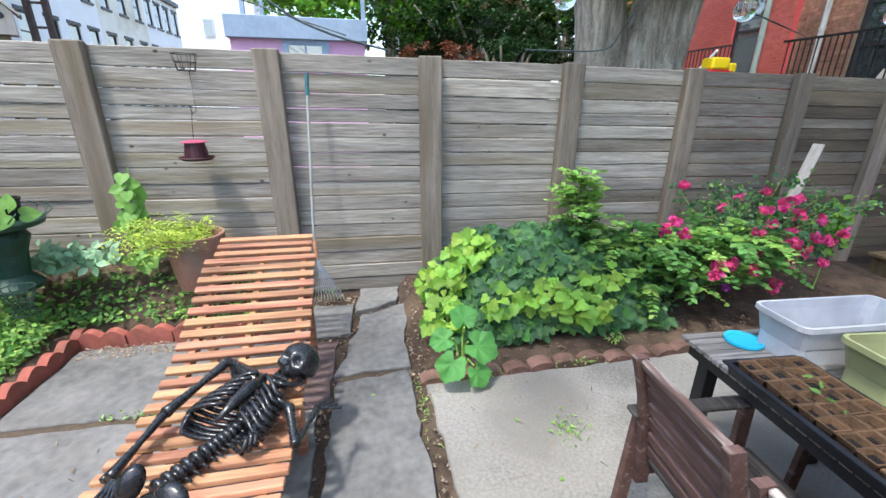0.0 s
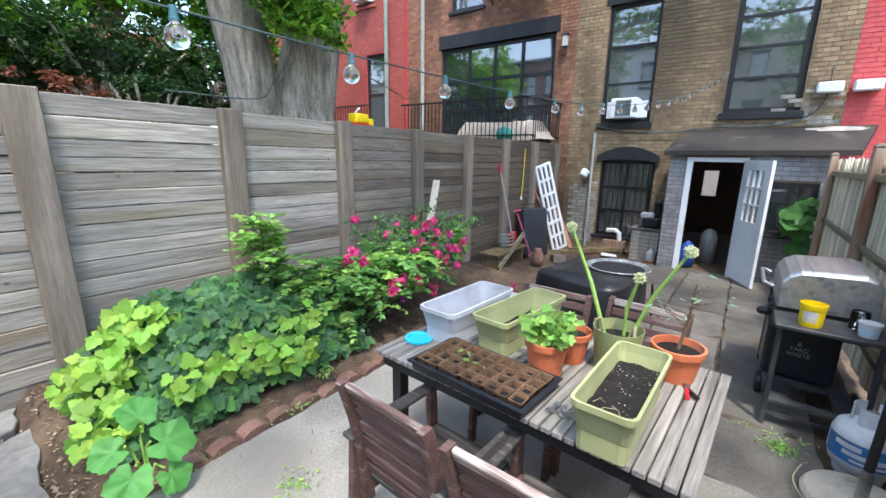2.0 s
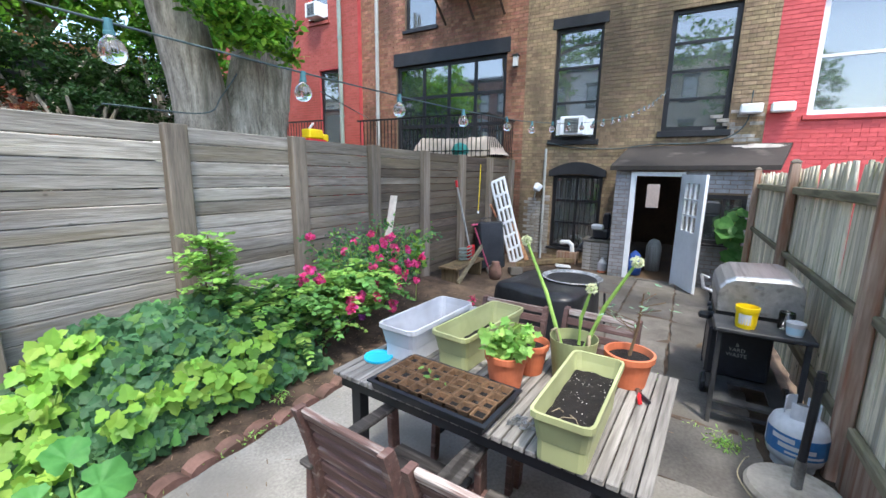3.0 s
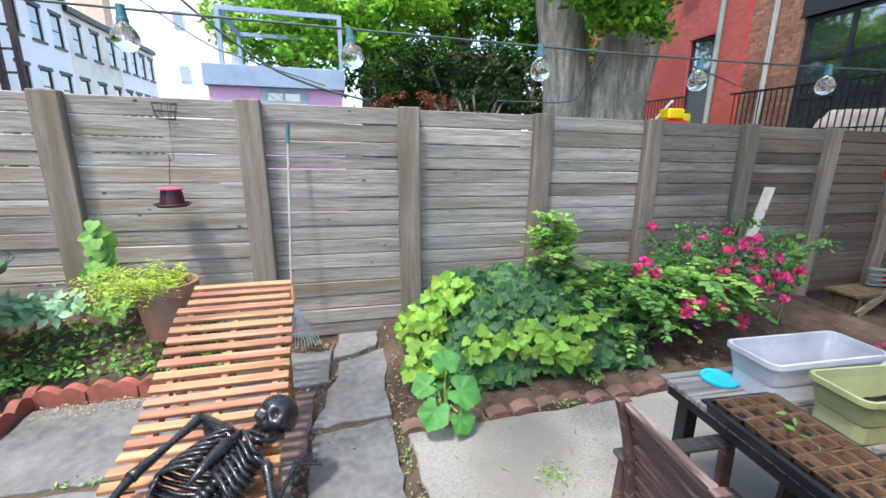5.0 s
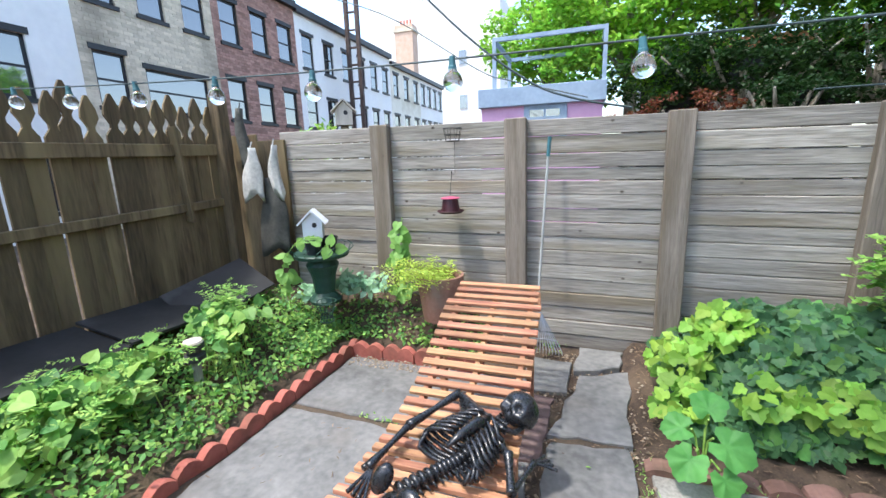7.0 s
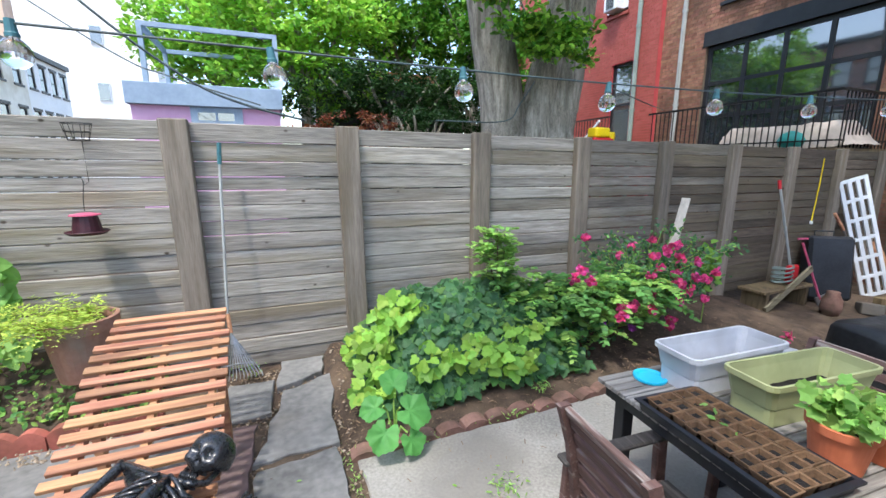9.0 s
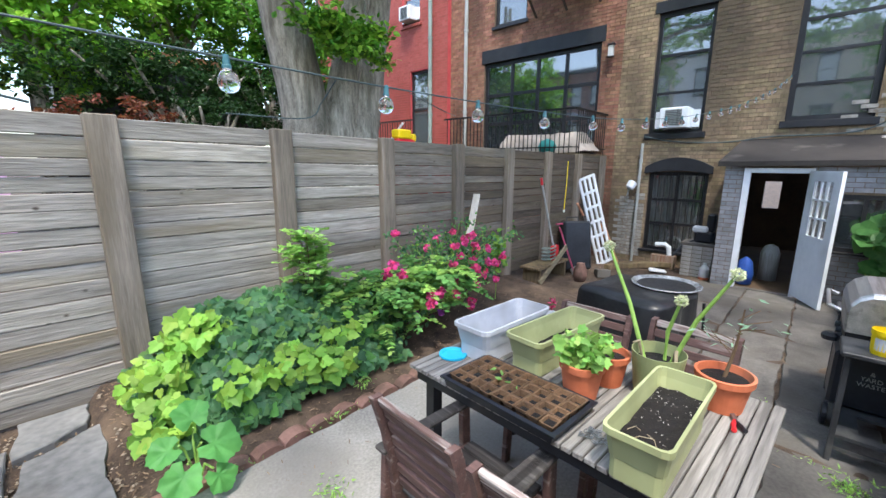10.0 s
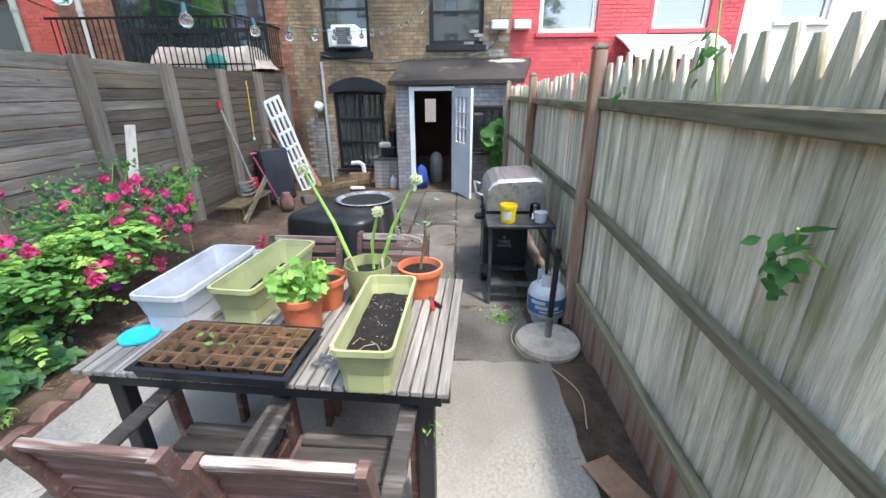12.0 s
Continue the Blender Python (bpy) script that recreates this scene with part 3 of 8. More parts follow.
tagged(solid("roof", rv, [(3, 2, 1, 0), (4, 5, 6, 7), (0, 1, 5, 4), (1, 2, 6, 5), (2, 3, 7, 6), (3, 0, 4, 7)], ROOFING), "worn tar-paper lean-to roof over the back door", "roof", kind="structure")
pv = []
rp_ = random.Random(12)
for i in range(30):
    a = 2 * math.pi * i / 30
    q = 1 + 0.35 * noise.noise((math.cos(a) * 2, math.sin(a) * 2, 3)) + rp_.uniform(-0.12, 0.12)
    y_, u_ = 0.5 + 0.38 * q * math.cos(a), 0.84 + 0.1 * q * math.sin(a)
    pv.append((SX - 0.14 + (HX + 0.13 - SX) * u_, y_, 1.836 + 0.43 * u_ - 0.006 * (y_ - 0.3)))
tagged(solid("roof_coating", pv, [tuple(range(30))], surf("worn_coating", rgb("77736d"), rgb("b5b2ad"), 5.0, rough=0.9, bump=0.4, vary=0)), "peeling white roof coating on the lean-to", "roof coating", kind="structure")
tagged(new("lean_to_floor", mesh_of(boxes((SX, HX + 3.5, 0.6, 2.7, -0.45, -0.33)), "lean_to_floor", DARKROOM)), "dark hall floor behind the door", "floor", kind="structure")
door = thing("door_1", "white half-glazed back door standing open", "door", kind="structure")
part("door_frame", boxes((SX - 0.03, SX + 0.1, 2.4, 2.49, -0.38, 1.7), (SX - 0.03, SX + 0.1, 1.6, 1.66, -0.38, 1.7), (SX - 0.03, SX + 0.1, 1.66, 2.4, 1.62, 1.7), bevel=0.004), WHITEPAINT, door)
leaf_m = pose(SX - 0.03, 1.64, -0.31, 0, 0, 205)
LW, LH = 0.83, 1.97
lw0, lw1, lz0, lz1 = 0.18, 0.66, 1.0, 1.82
bm = boxes((0, lw0, -0.022, 0.022, 0, LH), (lw1, LW, -0.022, 0.022, 0, LH), (lw0, lw1, -0.022, 0.022, 0, lz0), (lw0, lw1, -0.022, 0.022, lz1, LH))
leaf = part("door_leaf", bm, WHITEPAINT, door)
leaf.matrix_basis = leaf_m
bm = bmesh.new()
for i in (1, 2):
    box(bm, lw0 + i * 0.16 - 0.012, lw0 + i * 0.16 + 0.012, -0.018, 0.018, lz0, lz1)
    box(bm, lw0, lw1, -0.016, 0.016, lz0 + i * 0.273 - 0.012, lz0 + i * 0.273 + 0.012)
part("glazing_bar", bm, WHITEPAINT, leaf)
part("pane", boxes((lw0, lw1, -0.004, 0.004, lz0, lz1)), CLEARPANE, leaf).visible_shadow = False
part("door_handle", tube([(LW - 0.06, 0.022, 0.93), (LW - 0.06, 0.07, 0.93), (LW - 0.16, 0.07, 0.93)], 0.011), DARKIRON, leaf)
part("deadbolt", lathe([(0.028, 0), (0.028, 0.02), (0, 0.022)], 14, m=Matrix.Translation((LW - 0.06, 0.022, 1.05)) @ pose(0, 0, 0, -90, 0, 0)), DARKIRON, leaf)
part("threshold", boxes((SX - 0.1, SX + 0.1, 1.66, 2.4, -0.4, -0.33)), PAVING, door)
window("window_12", "small dark lean-to window behind a leafy plant", SX, *SWIN, 2, 1, depth=0.06, curtain=False, sill=0.03)

# ---- far row of houses across the gardens ----
FX = -14.0


def row_house(y0, y1, top, mat, mortar, brick, wins, label, cornice=BLACKPAINT, wide=False):
    hs = []
    for i in range(wins):
        for z in (0.7, 3.6, 6.5):
            c = y0 + (y1 - y0) * (i + 0.5) / wins
            if wide and z == 3.6 and i == 1:
                hs.append((c - 0.55, c + 1.8, z, z + 1.3))
            elif z + 1.6 < top and not (wide and z == 3.6 and i == 2):
                hs.append((c - 0.46, c + 0.46, z, z + 1.55))
    ob = facade("house_wall", label, FX, y0, y1, -0.5, top, hs, mortar, brick, face=1, pitch=(0.3, 0.11))
    house = ob
    part("cornice", boxes((FX - 0.3, FX + 0.22, y0, y1, top, top + 0.3)), cornice, house)
    part("roof", boxes((FX - 9, FX - 0.3, y0, y1, top - 0.2, top)), ROOFING, house)
    for h in hs:
        w = part("window_frame", boxes((FX - 0.12, FX - 0.06, h[0], h[0] + 0.07, h[2], h[3]), (FX - 0.12, FX - 0.06, h[1] - 0.07, h[1], h[2], h[3]), (FX - 0.12, FX - 0.06, h[0], h[1], h[3] - 0.07, h[3]), (FX - 0.12, FX - 0.06, h[0], h[1], h[2], h[2] + 0.07), (FX - 0.11, FX - 0.07, h[0], h[1], (h[2] + h[3]) / 2 - 0.03, (h[2] + h[3]) / 2 + 0.03), (FX - 0.02, FX + 0.06, h[0] - 0.08, h[1] + 0.08, h[2] - 0.12, h[2]), (FX - 0.02, FX + 0.04, h[0] - 0.08, h[1] + 0.08, h[3], h[3] + 0.16)), cornice, house)
        part("pane", boxes((FX - 0.1, FX - 0.09, h[0] + 0.07, h[1] - 0.07, h[2] + 0.07, h[3] - 0.07)), PANE, w)
        part("blind", boxes((FX - 0.2, FX - 0.19, h[0], h[1], h[2] + 0.5, h[3])), CURTAIN, w)
    return house


for args in ((-2.0, 3.5, 9.0, None, FARTAN, FARTAN, 2, "grey tan row house across the gardens"), (3.5, 10.0, 9.0, None, FARWHITE, None, 2, "white painted row house across the gardens"),
             (10.0, 14.8, 9.0, None, FARTAN, FARTAN, 3, "tan brick row house across the gardens", BLACKPAINT, True), (14.8, 19.7, 9.0, None, MORTAR, FARBRICK, 3, "red brick row house across the gardens"),
             (19.7, 25.2, 8.9, None, FARWHITE, None, 3, "white painted row house with dark cornice"), (25.2, 30.2, 8.9, None, FARWHITE, None, 3, "white painted row house with dark cornice"),
             (30.2, 36.0, 8.5, None, CREAM, None, 3, "cream row house far along the gardens"), (36.0, 42.0, 8.5, None, FARWHITE, None, 4, "pale row house far along the gardens")):
    row_house(*args)

# ---- paving and edging ----
SAND = surf("grit", rgb("3f362d"), rgb("5f5244"), 14.0, rough=0.95, bump=0.8, vary=0)


def flag(name, pts, top, thick, mat, label, r, category="paving stone", group="", wear=0.012):
    """A stone slab with uneven, slightly rounded edges from its corners."""
    ring = []
    for (ax, ay), (bx, by) in zip(pts, pts[1:] + pts[:1]):
        k = max(2, int(math.hypot(bx - ax, by - ay) / 0.09))
        for i in range(k):
            u = i / k
            ring.append((ax + (bx - ax) * u + r.uniform(-wear, wear), ay + (by - ay) * u + r.uniform(-wear, wear)))
    cx, cy = sum(p[0] for p in ring) / len(ring), sum(p[1] for p in ring) / len(ring)
    n = len(ring)

    def put(s, z):
        return [((x - cx) * s + cx, (y - cy) * s + cy, z) for x, y in ring]
    size = max(math.hypot(x - cx, y - cy) for x, y in ring)
    s1 = 1 - 0.012 / size
    vs = put(1, top - thick) + put(1, top - 0.008) + put(s1, top)
    fs = [(k * n + i, k * n + (i + 1) % n, (k + 1) * n + (i + 1) % n, (k + 1) * n + i) for k in range(2) for i in range(n)]
    fs.append(tuple(range(2 * n, 3 * n)))
    return tagged(solid(name, vs, fs, mat), label, category, group, kind="structure")


r = random.Random(11)
for pts in ([(-2.55, 3.74), (-1.4, 3.72), (-1.4, 4.5), (-2.52, 4.5)], [(-2.66, 2.0), (-1.4, 2.0), (-1.4, 3.67), (-2.56, 3.68)], [(-2.66, 0.9), (-1.4, 0.9), (-1.4, 1.95), (-2.66, 1.95)], [(-1.36, 1.0), (-0.85, 1.0), (-0.85, 3.6), (-1.36, 3.6)], [(-1.36, 3.64), (-1.0, 3.64), (-1.0, 4.5), (-1.36, 4.5)]):
    flag("flagstone", pts, 0.02, 0.1, SLATE, "large grey slate slab beside the lounger", r, group="flagstones")
for pts, z in (([(-0.64, 4.68), (-0.27, 4.84), (-0.24, 5.12), (-0.6, 5.12)], 0.05), ([(-0.76, 3.87), (-0.3, 3.88), (-0.22, 4.79), (-0.58, 4.63)], 0.04), ([(-0.82, 2.6), (-0.29, 2.6), (-0.3, 3.84), (-0.75, 3.82)], 0.035), ([(-0.9, 0.9), (-0.32, 0.9), (-0.3, 2.56), (-0.84, 2.56)], 0.03)):
    flag("stepping_slab", pts, z, 0.1, SLATE, "blue-grey stone slab of the garden path", r, group="path slabs", wear=0.018)
flag("flagstone", [(-1.02, 4.36), (-0.68, 4.38), (-0.64, 4.86), (-0.98, 4.88)], 0.03, 0.08, SLATE, "small grey slate slab by the fence", r, group="flagstones")
flag("flagstone", [(-0.98, 3.6), (-0.8, 3.6), (-0.76, 4.28), (-0.98, 4.3)], 0.035, 0.1, REDSLATE, "narrow reddish slab beside the lounger", r, group="flagstones")
flag("patio", [(-0.15, 0.88), (1.88, 0.9), (1.9, 3.72), (-0.2, 3.72)], 0.0, 0.12, CONCRETE, "pale worn concrete patio under the table", r, "patio")
tagged(new("joint_grit", mesh_of(boxes((-2.63, -0.87, 0.92, 4.48, -0.07, 0.006), (-0.8, -0.32, 2.53, 2.63, -0.06, 0.014), (-0.74, -0.33, 3.8, 3.9, -0.06, 0.018)), "joint_grit", SAND)), "brown grit and debris in the paving joints", "grit", kind="structure")
# lower paving towards the house
py = [0.95, 1.55, 2.2, 2.95]
px = [1.95, 2.75, 3.6, 4.5, 5.4, 6.4, 7.3, 8.0]
for i in range(len(px) - 1):
    for j in range(len(py) - 1):
        s = 0.05 * ((i + j) % 2)
        a, b = px[i] + 0.012, px[i + 1] - 0.012
        c, d = py[j] + 0.012, py[j + 1] - 0.012
        z = -0.07 - 0.045 * ((a + b) / 2 - 1.9)
        ob = flag("paving_slab", [(a - s, c), (b - s, c), (b - s, d), (a - s, d)], z, 0.1, PAVING, "grey paving slab with worn edges", r, group="paving slabs")
gr = random.Random(31)
gv_, gf_ = [], []
for i in range(900):
    x, y = gr.choice(((gr.uniform(-0.86, -0.7), gr.uniform(2.2, 4.4)), (gr.uniform(-0.3, -0.16), gr.uniform(2.2, 5.0)), (gr.uniform(-1.0, -0.5), gr.uniform(4.3, 5.05)), (gr.uniform(-2.5, -1.5), gr.uniform(4.35, 4.52))))
    q, k = gr.uniform(0.005, 0.014), len(gv_)
    z = ground_z(x, y) + 0.012 if x > -1.1 else 0.024
    gv_ += [(x - q, y, z), (x, y - q, z), (x + q, y, z), (x, y + q, z), (x + gr.uniform(-0.3, 0.3) * q, y, z + q * 0.9)]
    gf_ += [(k, k + 1, k + 4), (k + 1, k + 2, k + 4), (k + 2, k + 3, k + 4), (k + 3, k, k + 4)]
tagged(solid("gravel", gv_, gf_, surf("pale_grit_stone", rgb("6e6252"), rgb("a89a88"), 9.0, rough=0.95, bump=0.2, vary=0.35, island=True)), "small brown and grey gravel between the path slabs", "gravel", kind="stuff")
# scalloped edging blocks
n = 12
prof = [(-0.15, 0.0), (0.15, 0.0)] + [(0.15 - 0.3 * i / n, 0.1 + 0.045 * abs(math.sin(2 * math.pi * i / n))) for i in range(n + 1)]
m_ = len(prof)
vs = [(x, y, z) for y in (-0.03, 0.03) for x, z in prof]
fs = [tuple(range(m_))[::-1], tuple(range(m_, 2 * m_))] + [(i, i + m_, (i + 1) % m_ + m_, (i + 1) % m_)[::-1] for i in range(m_)]
edge_me = bpy.data.meshes.new("edging_block")
edge_me.from_pydata(vs, [], fs)
edge_me.materials.append(EDGING)
edging = thing("garden_edging", "brick red scalloped edging blocks round the bed", "edging", kind="structure")
for i in range(12):
    piece("edging_block", edge_me, edging, pose(-2.76 + i * 0.018 + r.uniform(-0.01, 0.01), 1.2 + i * 0.304, -0.02, r.uniform(-3, 3), r.uniform(-2, 2), 86.5 + r.uniform(-2, 2)))
for i in range(4):
    piece("edging_block", edge_me, edging, pose(-2.4 + i * 0.304, 4.57, -0.01, r.uniform(-3, 3), 0, r.uniform(-3, 3)))
block_me = bpy.data.meshes.new("edging_brick")
vs, fs = [], []
prof = [(-0.09, 0), (0.09, 0), (0.085, 0.035), (0.05, 0.058), (0.0, 0.066), (-0.05, 0.058), (-0.085, 0.035)]
k = len(prof)
vs = [(x, y, z) for y in (-0.045, 0.045) for x, z in prof]
fs = [tuple(range(k))[::-1], tuple(range(k, 2 * k))] + [(i, i + k, (i + 1) % k + k, (i + 1) % k)[::-1] for i in range(k)]
block_me.from_pydata(vs, [], fs)
block_me.materials.append(EDGING2)
edging2 = thing("garden_edging", "low rounded pinkish bricks edging the planting bed", "edging", kind="structure")
for i in range(19):
    piece("brick", block_me, edging2, pose(-0.15 + i * 0.186, 3.77 + r.uniform(-0.015, 0.015), -0.02, r.uniform(-5, 5), r.uniform(-4, 4), r.uniform(-6, 6)))

# ---- lounger ----
OLDWOOD = surf("grey_table_wood", rgb("6c6964"), rgb("a9a59f"), 3.0, (0.5, 8, 8), 0.8, 0.6, vary=0.22, dirt=rgb("45423e"), dirt_scale=3, dirt_at=0.52)
BROWNWOOD = surf("brown_stained_wood", rgb("473531"), rgb("6e534c"), 3.0, (8, 0.7, 8), 0.7, 0.5, vary=0.18, dirt=rgb("a59b94"), dirt_scale=5, dirt_at=0.63)
WORNWOOD = surf("bleached_brown_wood", rgb("5a443d"), rgb("806860"), 3.0, (8, 0.7, 8), 0.75, 0.5, vary=0.1, dirt=rgb("b9b2ab"), dirt_scale=6, dirt_at=0.5)
DARKWOOD = surf("blackened_seat_wood", rgb("2e2b29"), rgb("504c48"), 3.0, (8, 0.6, 8), 0.8, 0.4, vary=0.2, dirt=rgb("8a8680"), dirt_scale=3, dirt_at=0.6)
ORANGEWOOD = surf("orange_lounger_wood", rgb("98694d"), rgb("c69772"), 4.0, (0.6, 8, 8), 0.7, 0.4, vary=0.26, hue=0.012, dirt=rgb("7f5040"), dirt_scale=3, dirt_at=0.52)
lounger = thing("sun_lounger", "orange-brown slatted wooden lounger with a raised curved back", "lounger", pose(-1.19, 0, 0))
prof = [(4.46, 0.77), (4.2, 0.69), (3.95, 0.58), (3.7, 0.46), (3.45, 0.39), (3.15, 0.37), (2.85, 0.40), (2.55, 0.45), (2.25, 0.45), (1.95, 0.38), (1.7, 0.28)]


def on_curve(s):
    for (a, za), (b, zb) in zip(prof, prof[1:]):
        d = math.hypot(b - a, zb - za)
        if s <= d:
            u = s / d
            return a + (b - a) * u, za + (zb - za) * u, math.degrees(math.atan2(zb - za, -(b - a)))
        s -= d
    return None


slat_me = mesh_of(boxes((-0.335, 0.335, -0.0225, 0.0225, -0.012, 0.012), bevel=0.003), "slat", ORANGEWOOD)
short_me = mesh_of(boxes((-0.3, 0.3, -0.021, 0.021, -0.012, 0.012), bevel=0.003), "slat", ORANGEWOOD)
s, i = 0.0, 0
while True:
    q = on_curve(s)
    if q is None:
        break
    y, z, a = q
    piece("slat", short_me if i < 3 else slat_me, lounger, pose(r.uniform(-0.004, 0.004), y, z + 0.012, -a, 0, r.uniform(-0.4, 0.4)))
    s += 0.078
    i += 1
for x in (-0.26, 0.0, 0.26):
    k = len(prof)
    vs = [(x + dx, a, z + dz) for dx in (-0.015, 0.015) for dz in (-0.057, -0.003) for a, z in prof]
    fs = []
    for i in range(k - 1):
        for a, b in ((0, 1), (1, 3), (3, 2), (2, 0)):
            fs.append((a * k + i, a * k + i + 1, b * k + i + 1, b * k + i))
    fs += [(0, k, 3 * k, 2 * k), (k - 1, 3 * k - 1, 4 * k - 1, 2 * k - 1)]
    solid("side_rail", vs, fs, ORANGEWOOD, lounger)
for x in (-0.295, 0.295):
    for a, z in ((4.0, 0.58), (3.3, 0.35), (2.2, 0.42)):
        part("leg", boxes((x - 0.02, x + 0.02, a - 0.03, a + 0.03, 0.02, z - 0.01), bevel=0.003), ORANGEWOOD, lounger)

# ---- black plastic bones ornament: one plain body ----
BONE = surf("glossy_black_plastic", rgb("121417"), rgb("2c2f33"), 12.0, rough=0.28, bump=0.2, vary=0, spec=0.6)
bm = bmesh.new()
# skull: a rounded cranium, hollow sockets and nose, cheeks and a jaw
skull = pose(-0.878, 3.36, 0.5, -50, 8, -30)
got = bmesh.ops.create_icosphere(bm, subdivisions=4, radius=1.0)["verts"]
for v in got:
    d = v.co.copy()
    face = max(0.0, -d.y)
    q = 0.094 * (1 + 0.1 * max(0.0, d.y) - 0.16 * hump((abs(d.x) - 0.55) / 0.45) * face)
    for sx_ in (-0.36, 0.36):
        q -= 0.034 * math.exp(-((d.x - sx_) ** 2 + (d.z + 0.05) ** 2) / 0.035) * (1 if d.y < 0 else 0)
    q -= 0.022 * math.exp(-(d.x ** 2 / 0.012 + (d.z + 0.42) ** 2 / 0.03)) * (1 if d.y < 0 else 0)
    q += 0.012 * math.exp(-((abs(d.x) - 0.62) ** 2 / 0.02 + (d.z + 0.35) ** 2 / 0.03)) * (1 if d.y < 0.2 else 0)
    q *= 1 + 0.2 * hump((-d.z - 0.45) / 0.5) * face - 0.25 * hump((-d.z - 0.3) / 0.5) * (1 - face)
    v.co = skull @ (d * q)
for sx_ in (-1, 1):
    tube([skull @ Vector((sx_ * 0.062, 0.0, -0.05)), skull @ Vector((sx_ * 0.056, -0.03, -0.1)), skull @ Vector((sx_ * 0.03, -0.085, -0.118)), skull @ Vector((0, -0.095, -0.12))], [0.011, 0.013, 0.014, 0.015], 8, bm)
for k in range(8):
    tube([skull @ Vector(((k - 3.5) * 0.009, -0.093, -0.085)), skull @ Vector(((k - 3.5) * 0.009, -0.096, -0.106))], 0.0042, 5, bm)
spine = [Vector((-0.925, 3.3, 0.48)), Vector((-1.02, 3.16, 0.45)), Vector((-1.09, 3.02, 0.44)), Vector((-1.156, 2.917, 0.45)), Vector((-1.25, 2.76, 0.47))]
tube(spine, 0.018, 8, bm)
side = Vector((0.86, -0.5, 0))
axis = Vector((-0.5, -0.86, 0))
for i in range(22):
    u = i / 21 * 4
    k = min(int(u), 3)
    p = spine[k].lerp(spine[k + 1], u - k)
    d = (spine[k + 1] - spine[k]).to_track_quat("Z", "Y")
    w = 0.022 + 0.018 * u / 4
    lathe([(0, -0.012), (w * 0.8, -0.011), (w, 0), (w * 0.8, 0.011), (0, 0.012)], 10, bm, Matrix.LocRotScale(p, d, None))
    for sg in (-1, 1):
        tube([p, p + side * sg * (w + 0.022) - Vector((0, 0, 0.012))], [0.009, 0.005], 6, bm)
# ribs: from the spine round to the breastbone, slanting down
for i in range(10):
    u = 0.62 + i * 0.19
    k = min(int(u), 3)
    p = spine[k].lerp(spine[k + 1], u - k)
    wide = 0.1 + 0.075 * math.sin((i + 1.5) / 11.5 * math.pi * 0.85)
    span = 0.97 if i < 7 else 0.72 - 0.06 * (i - 7)
    for sg in (-1, 1):
        pts = []
        for j in range(11):
            a = j / 10 * math.pi * span
            sway = 0.006 * noise.noise((i * 1.7, j * 0.6, sg))
            pts.append(p + side * (sg * wide * max(0.1, math.sin(a)) ** 0.8) + axis * (0.085 * math.sin(a * 0.6) + sway - (0.05 if j > 7 else 0) * (j - 7) / 3) + Vector((0, 0, 0.068 * (1 - math.cos(a)) - 0.015)))
        tube(pts, [0.011, 0.0105, 0.01, 0.01, 0.011, 0.011, 0.011, 0.01, 0.009, 0.009, 0.008], 6, bm)
tube([(-0.995, 3.16, 0.565), (-1.02, 3.09, 0.59), (-1.07, 3.0, 0.585), (-1.11, 2.93, 0.57)], [0.022, 0.027, 0.02, 0.008], 8, bm)
# shoulder blades drawn up towards the raised arm
for a_, b_, w in (((-0.99, 3.18, 0.5), (-1.19, 3.41, 0.51), 0.03), ((-1.06, 3.1, 0.47), (-1.18, 3.38, 0.5), 0.022), ((-0.95, 3.14, 0.5), (-0.9, 3.06, 0.49), 0.026)):
    tube([a_, Vector(a_).lerp(Vector(b_), 0.5) + Vector((0, 0, 0.012)), b_], [w * 0.6, w, w * 0.55], 8, bm)


def bone(a, b, rad=0.012):
    a, b = Vector(a), Vector(b)
    tube([a, a.lerp(b, 0.08), a.lerp(b, 0.5), a.lerp(b, 0.92), b], [rad * 1.7, rad * 1.5, rad, rad * 1.5, rad * 1.7], 8, bm)


bone((-0.99, 3.18, 0.56), (-1.19, 3.4, 0.52), 0.009)
bone((-1.2, 3.42, 0.51), (-1.37, 3.13, 0.48), 0.015)
bone((-1.37, 3.13, 0.48), (-1.43, 2.84, 0.47), 0.012)
bone((-1.39, 3.11, 0.46), (-1.46, 2.85, 0.45), 0.009)
bone((-0.95, 3.16, 0.5), (-0.88, 3.04, 0.5), 0.009)
bone((-0.88, 3.05, 0.5), (-0.84, 2.9, 0.44), 0.014)
bone((-0.84, 2.9, 0.44), (-0.78, 3.12, 0.42), 0.01)
for i in range(4):
    bone((-0.78, 3.12, 0.42), (-0.74 + i * 0.02, 3.2 - i * 0.025, 0.4), 0.005)
    bone((-1.42, 2.86, 0.46), (-1.46 + i * 0.03, 2.72 - i * 0.01, 0.45), 0.006)
lathe([(0, -0.014), (0.034, -0.011), (0.046, 0.0), (0.034, 0.012), (0, 0.015)], 16, bm, pose(-1.31, 2.74, 0.53, 62, 25, 0) @ Matrix.Diagonal((0.85, 1.35, 1, 1)))
lathe([(0, -0.02), (0.05, -0.016), (0.066, 0.0), (0.05, 0.018), (0, 0.022)], 16, bm, pose(-1.17, 2.66, 0.51, 55, -30, 0))
lathe([(0, -0.03), (0.05, -0.02), (0.06, 0.0), (0.045, 0.025), (0, 0.032)], 16, bm, pose(-1.25, 2.7, 0.46))
bone((-1.28, 2.55, 0.5), (-1.32, 2.15, 0.5), 0.016)
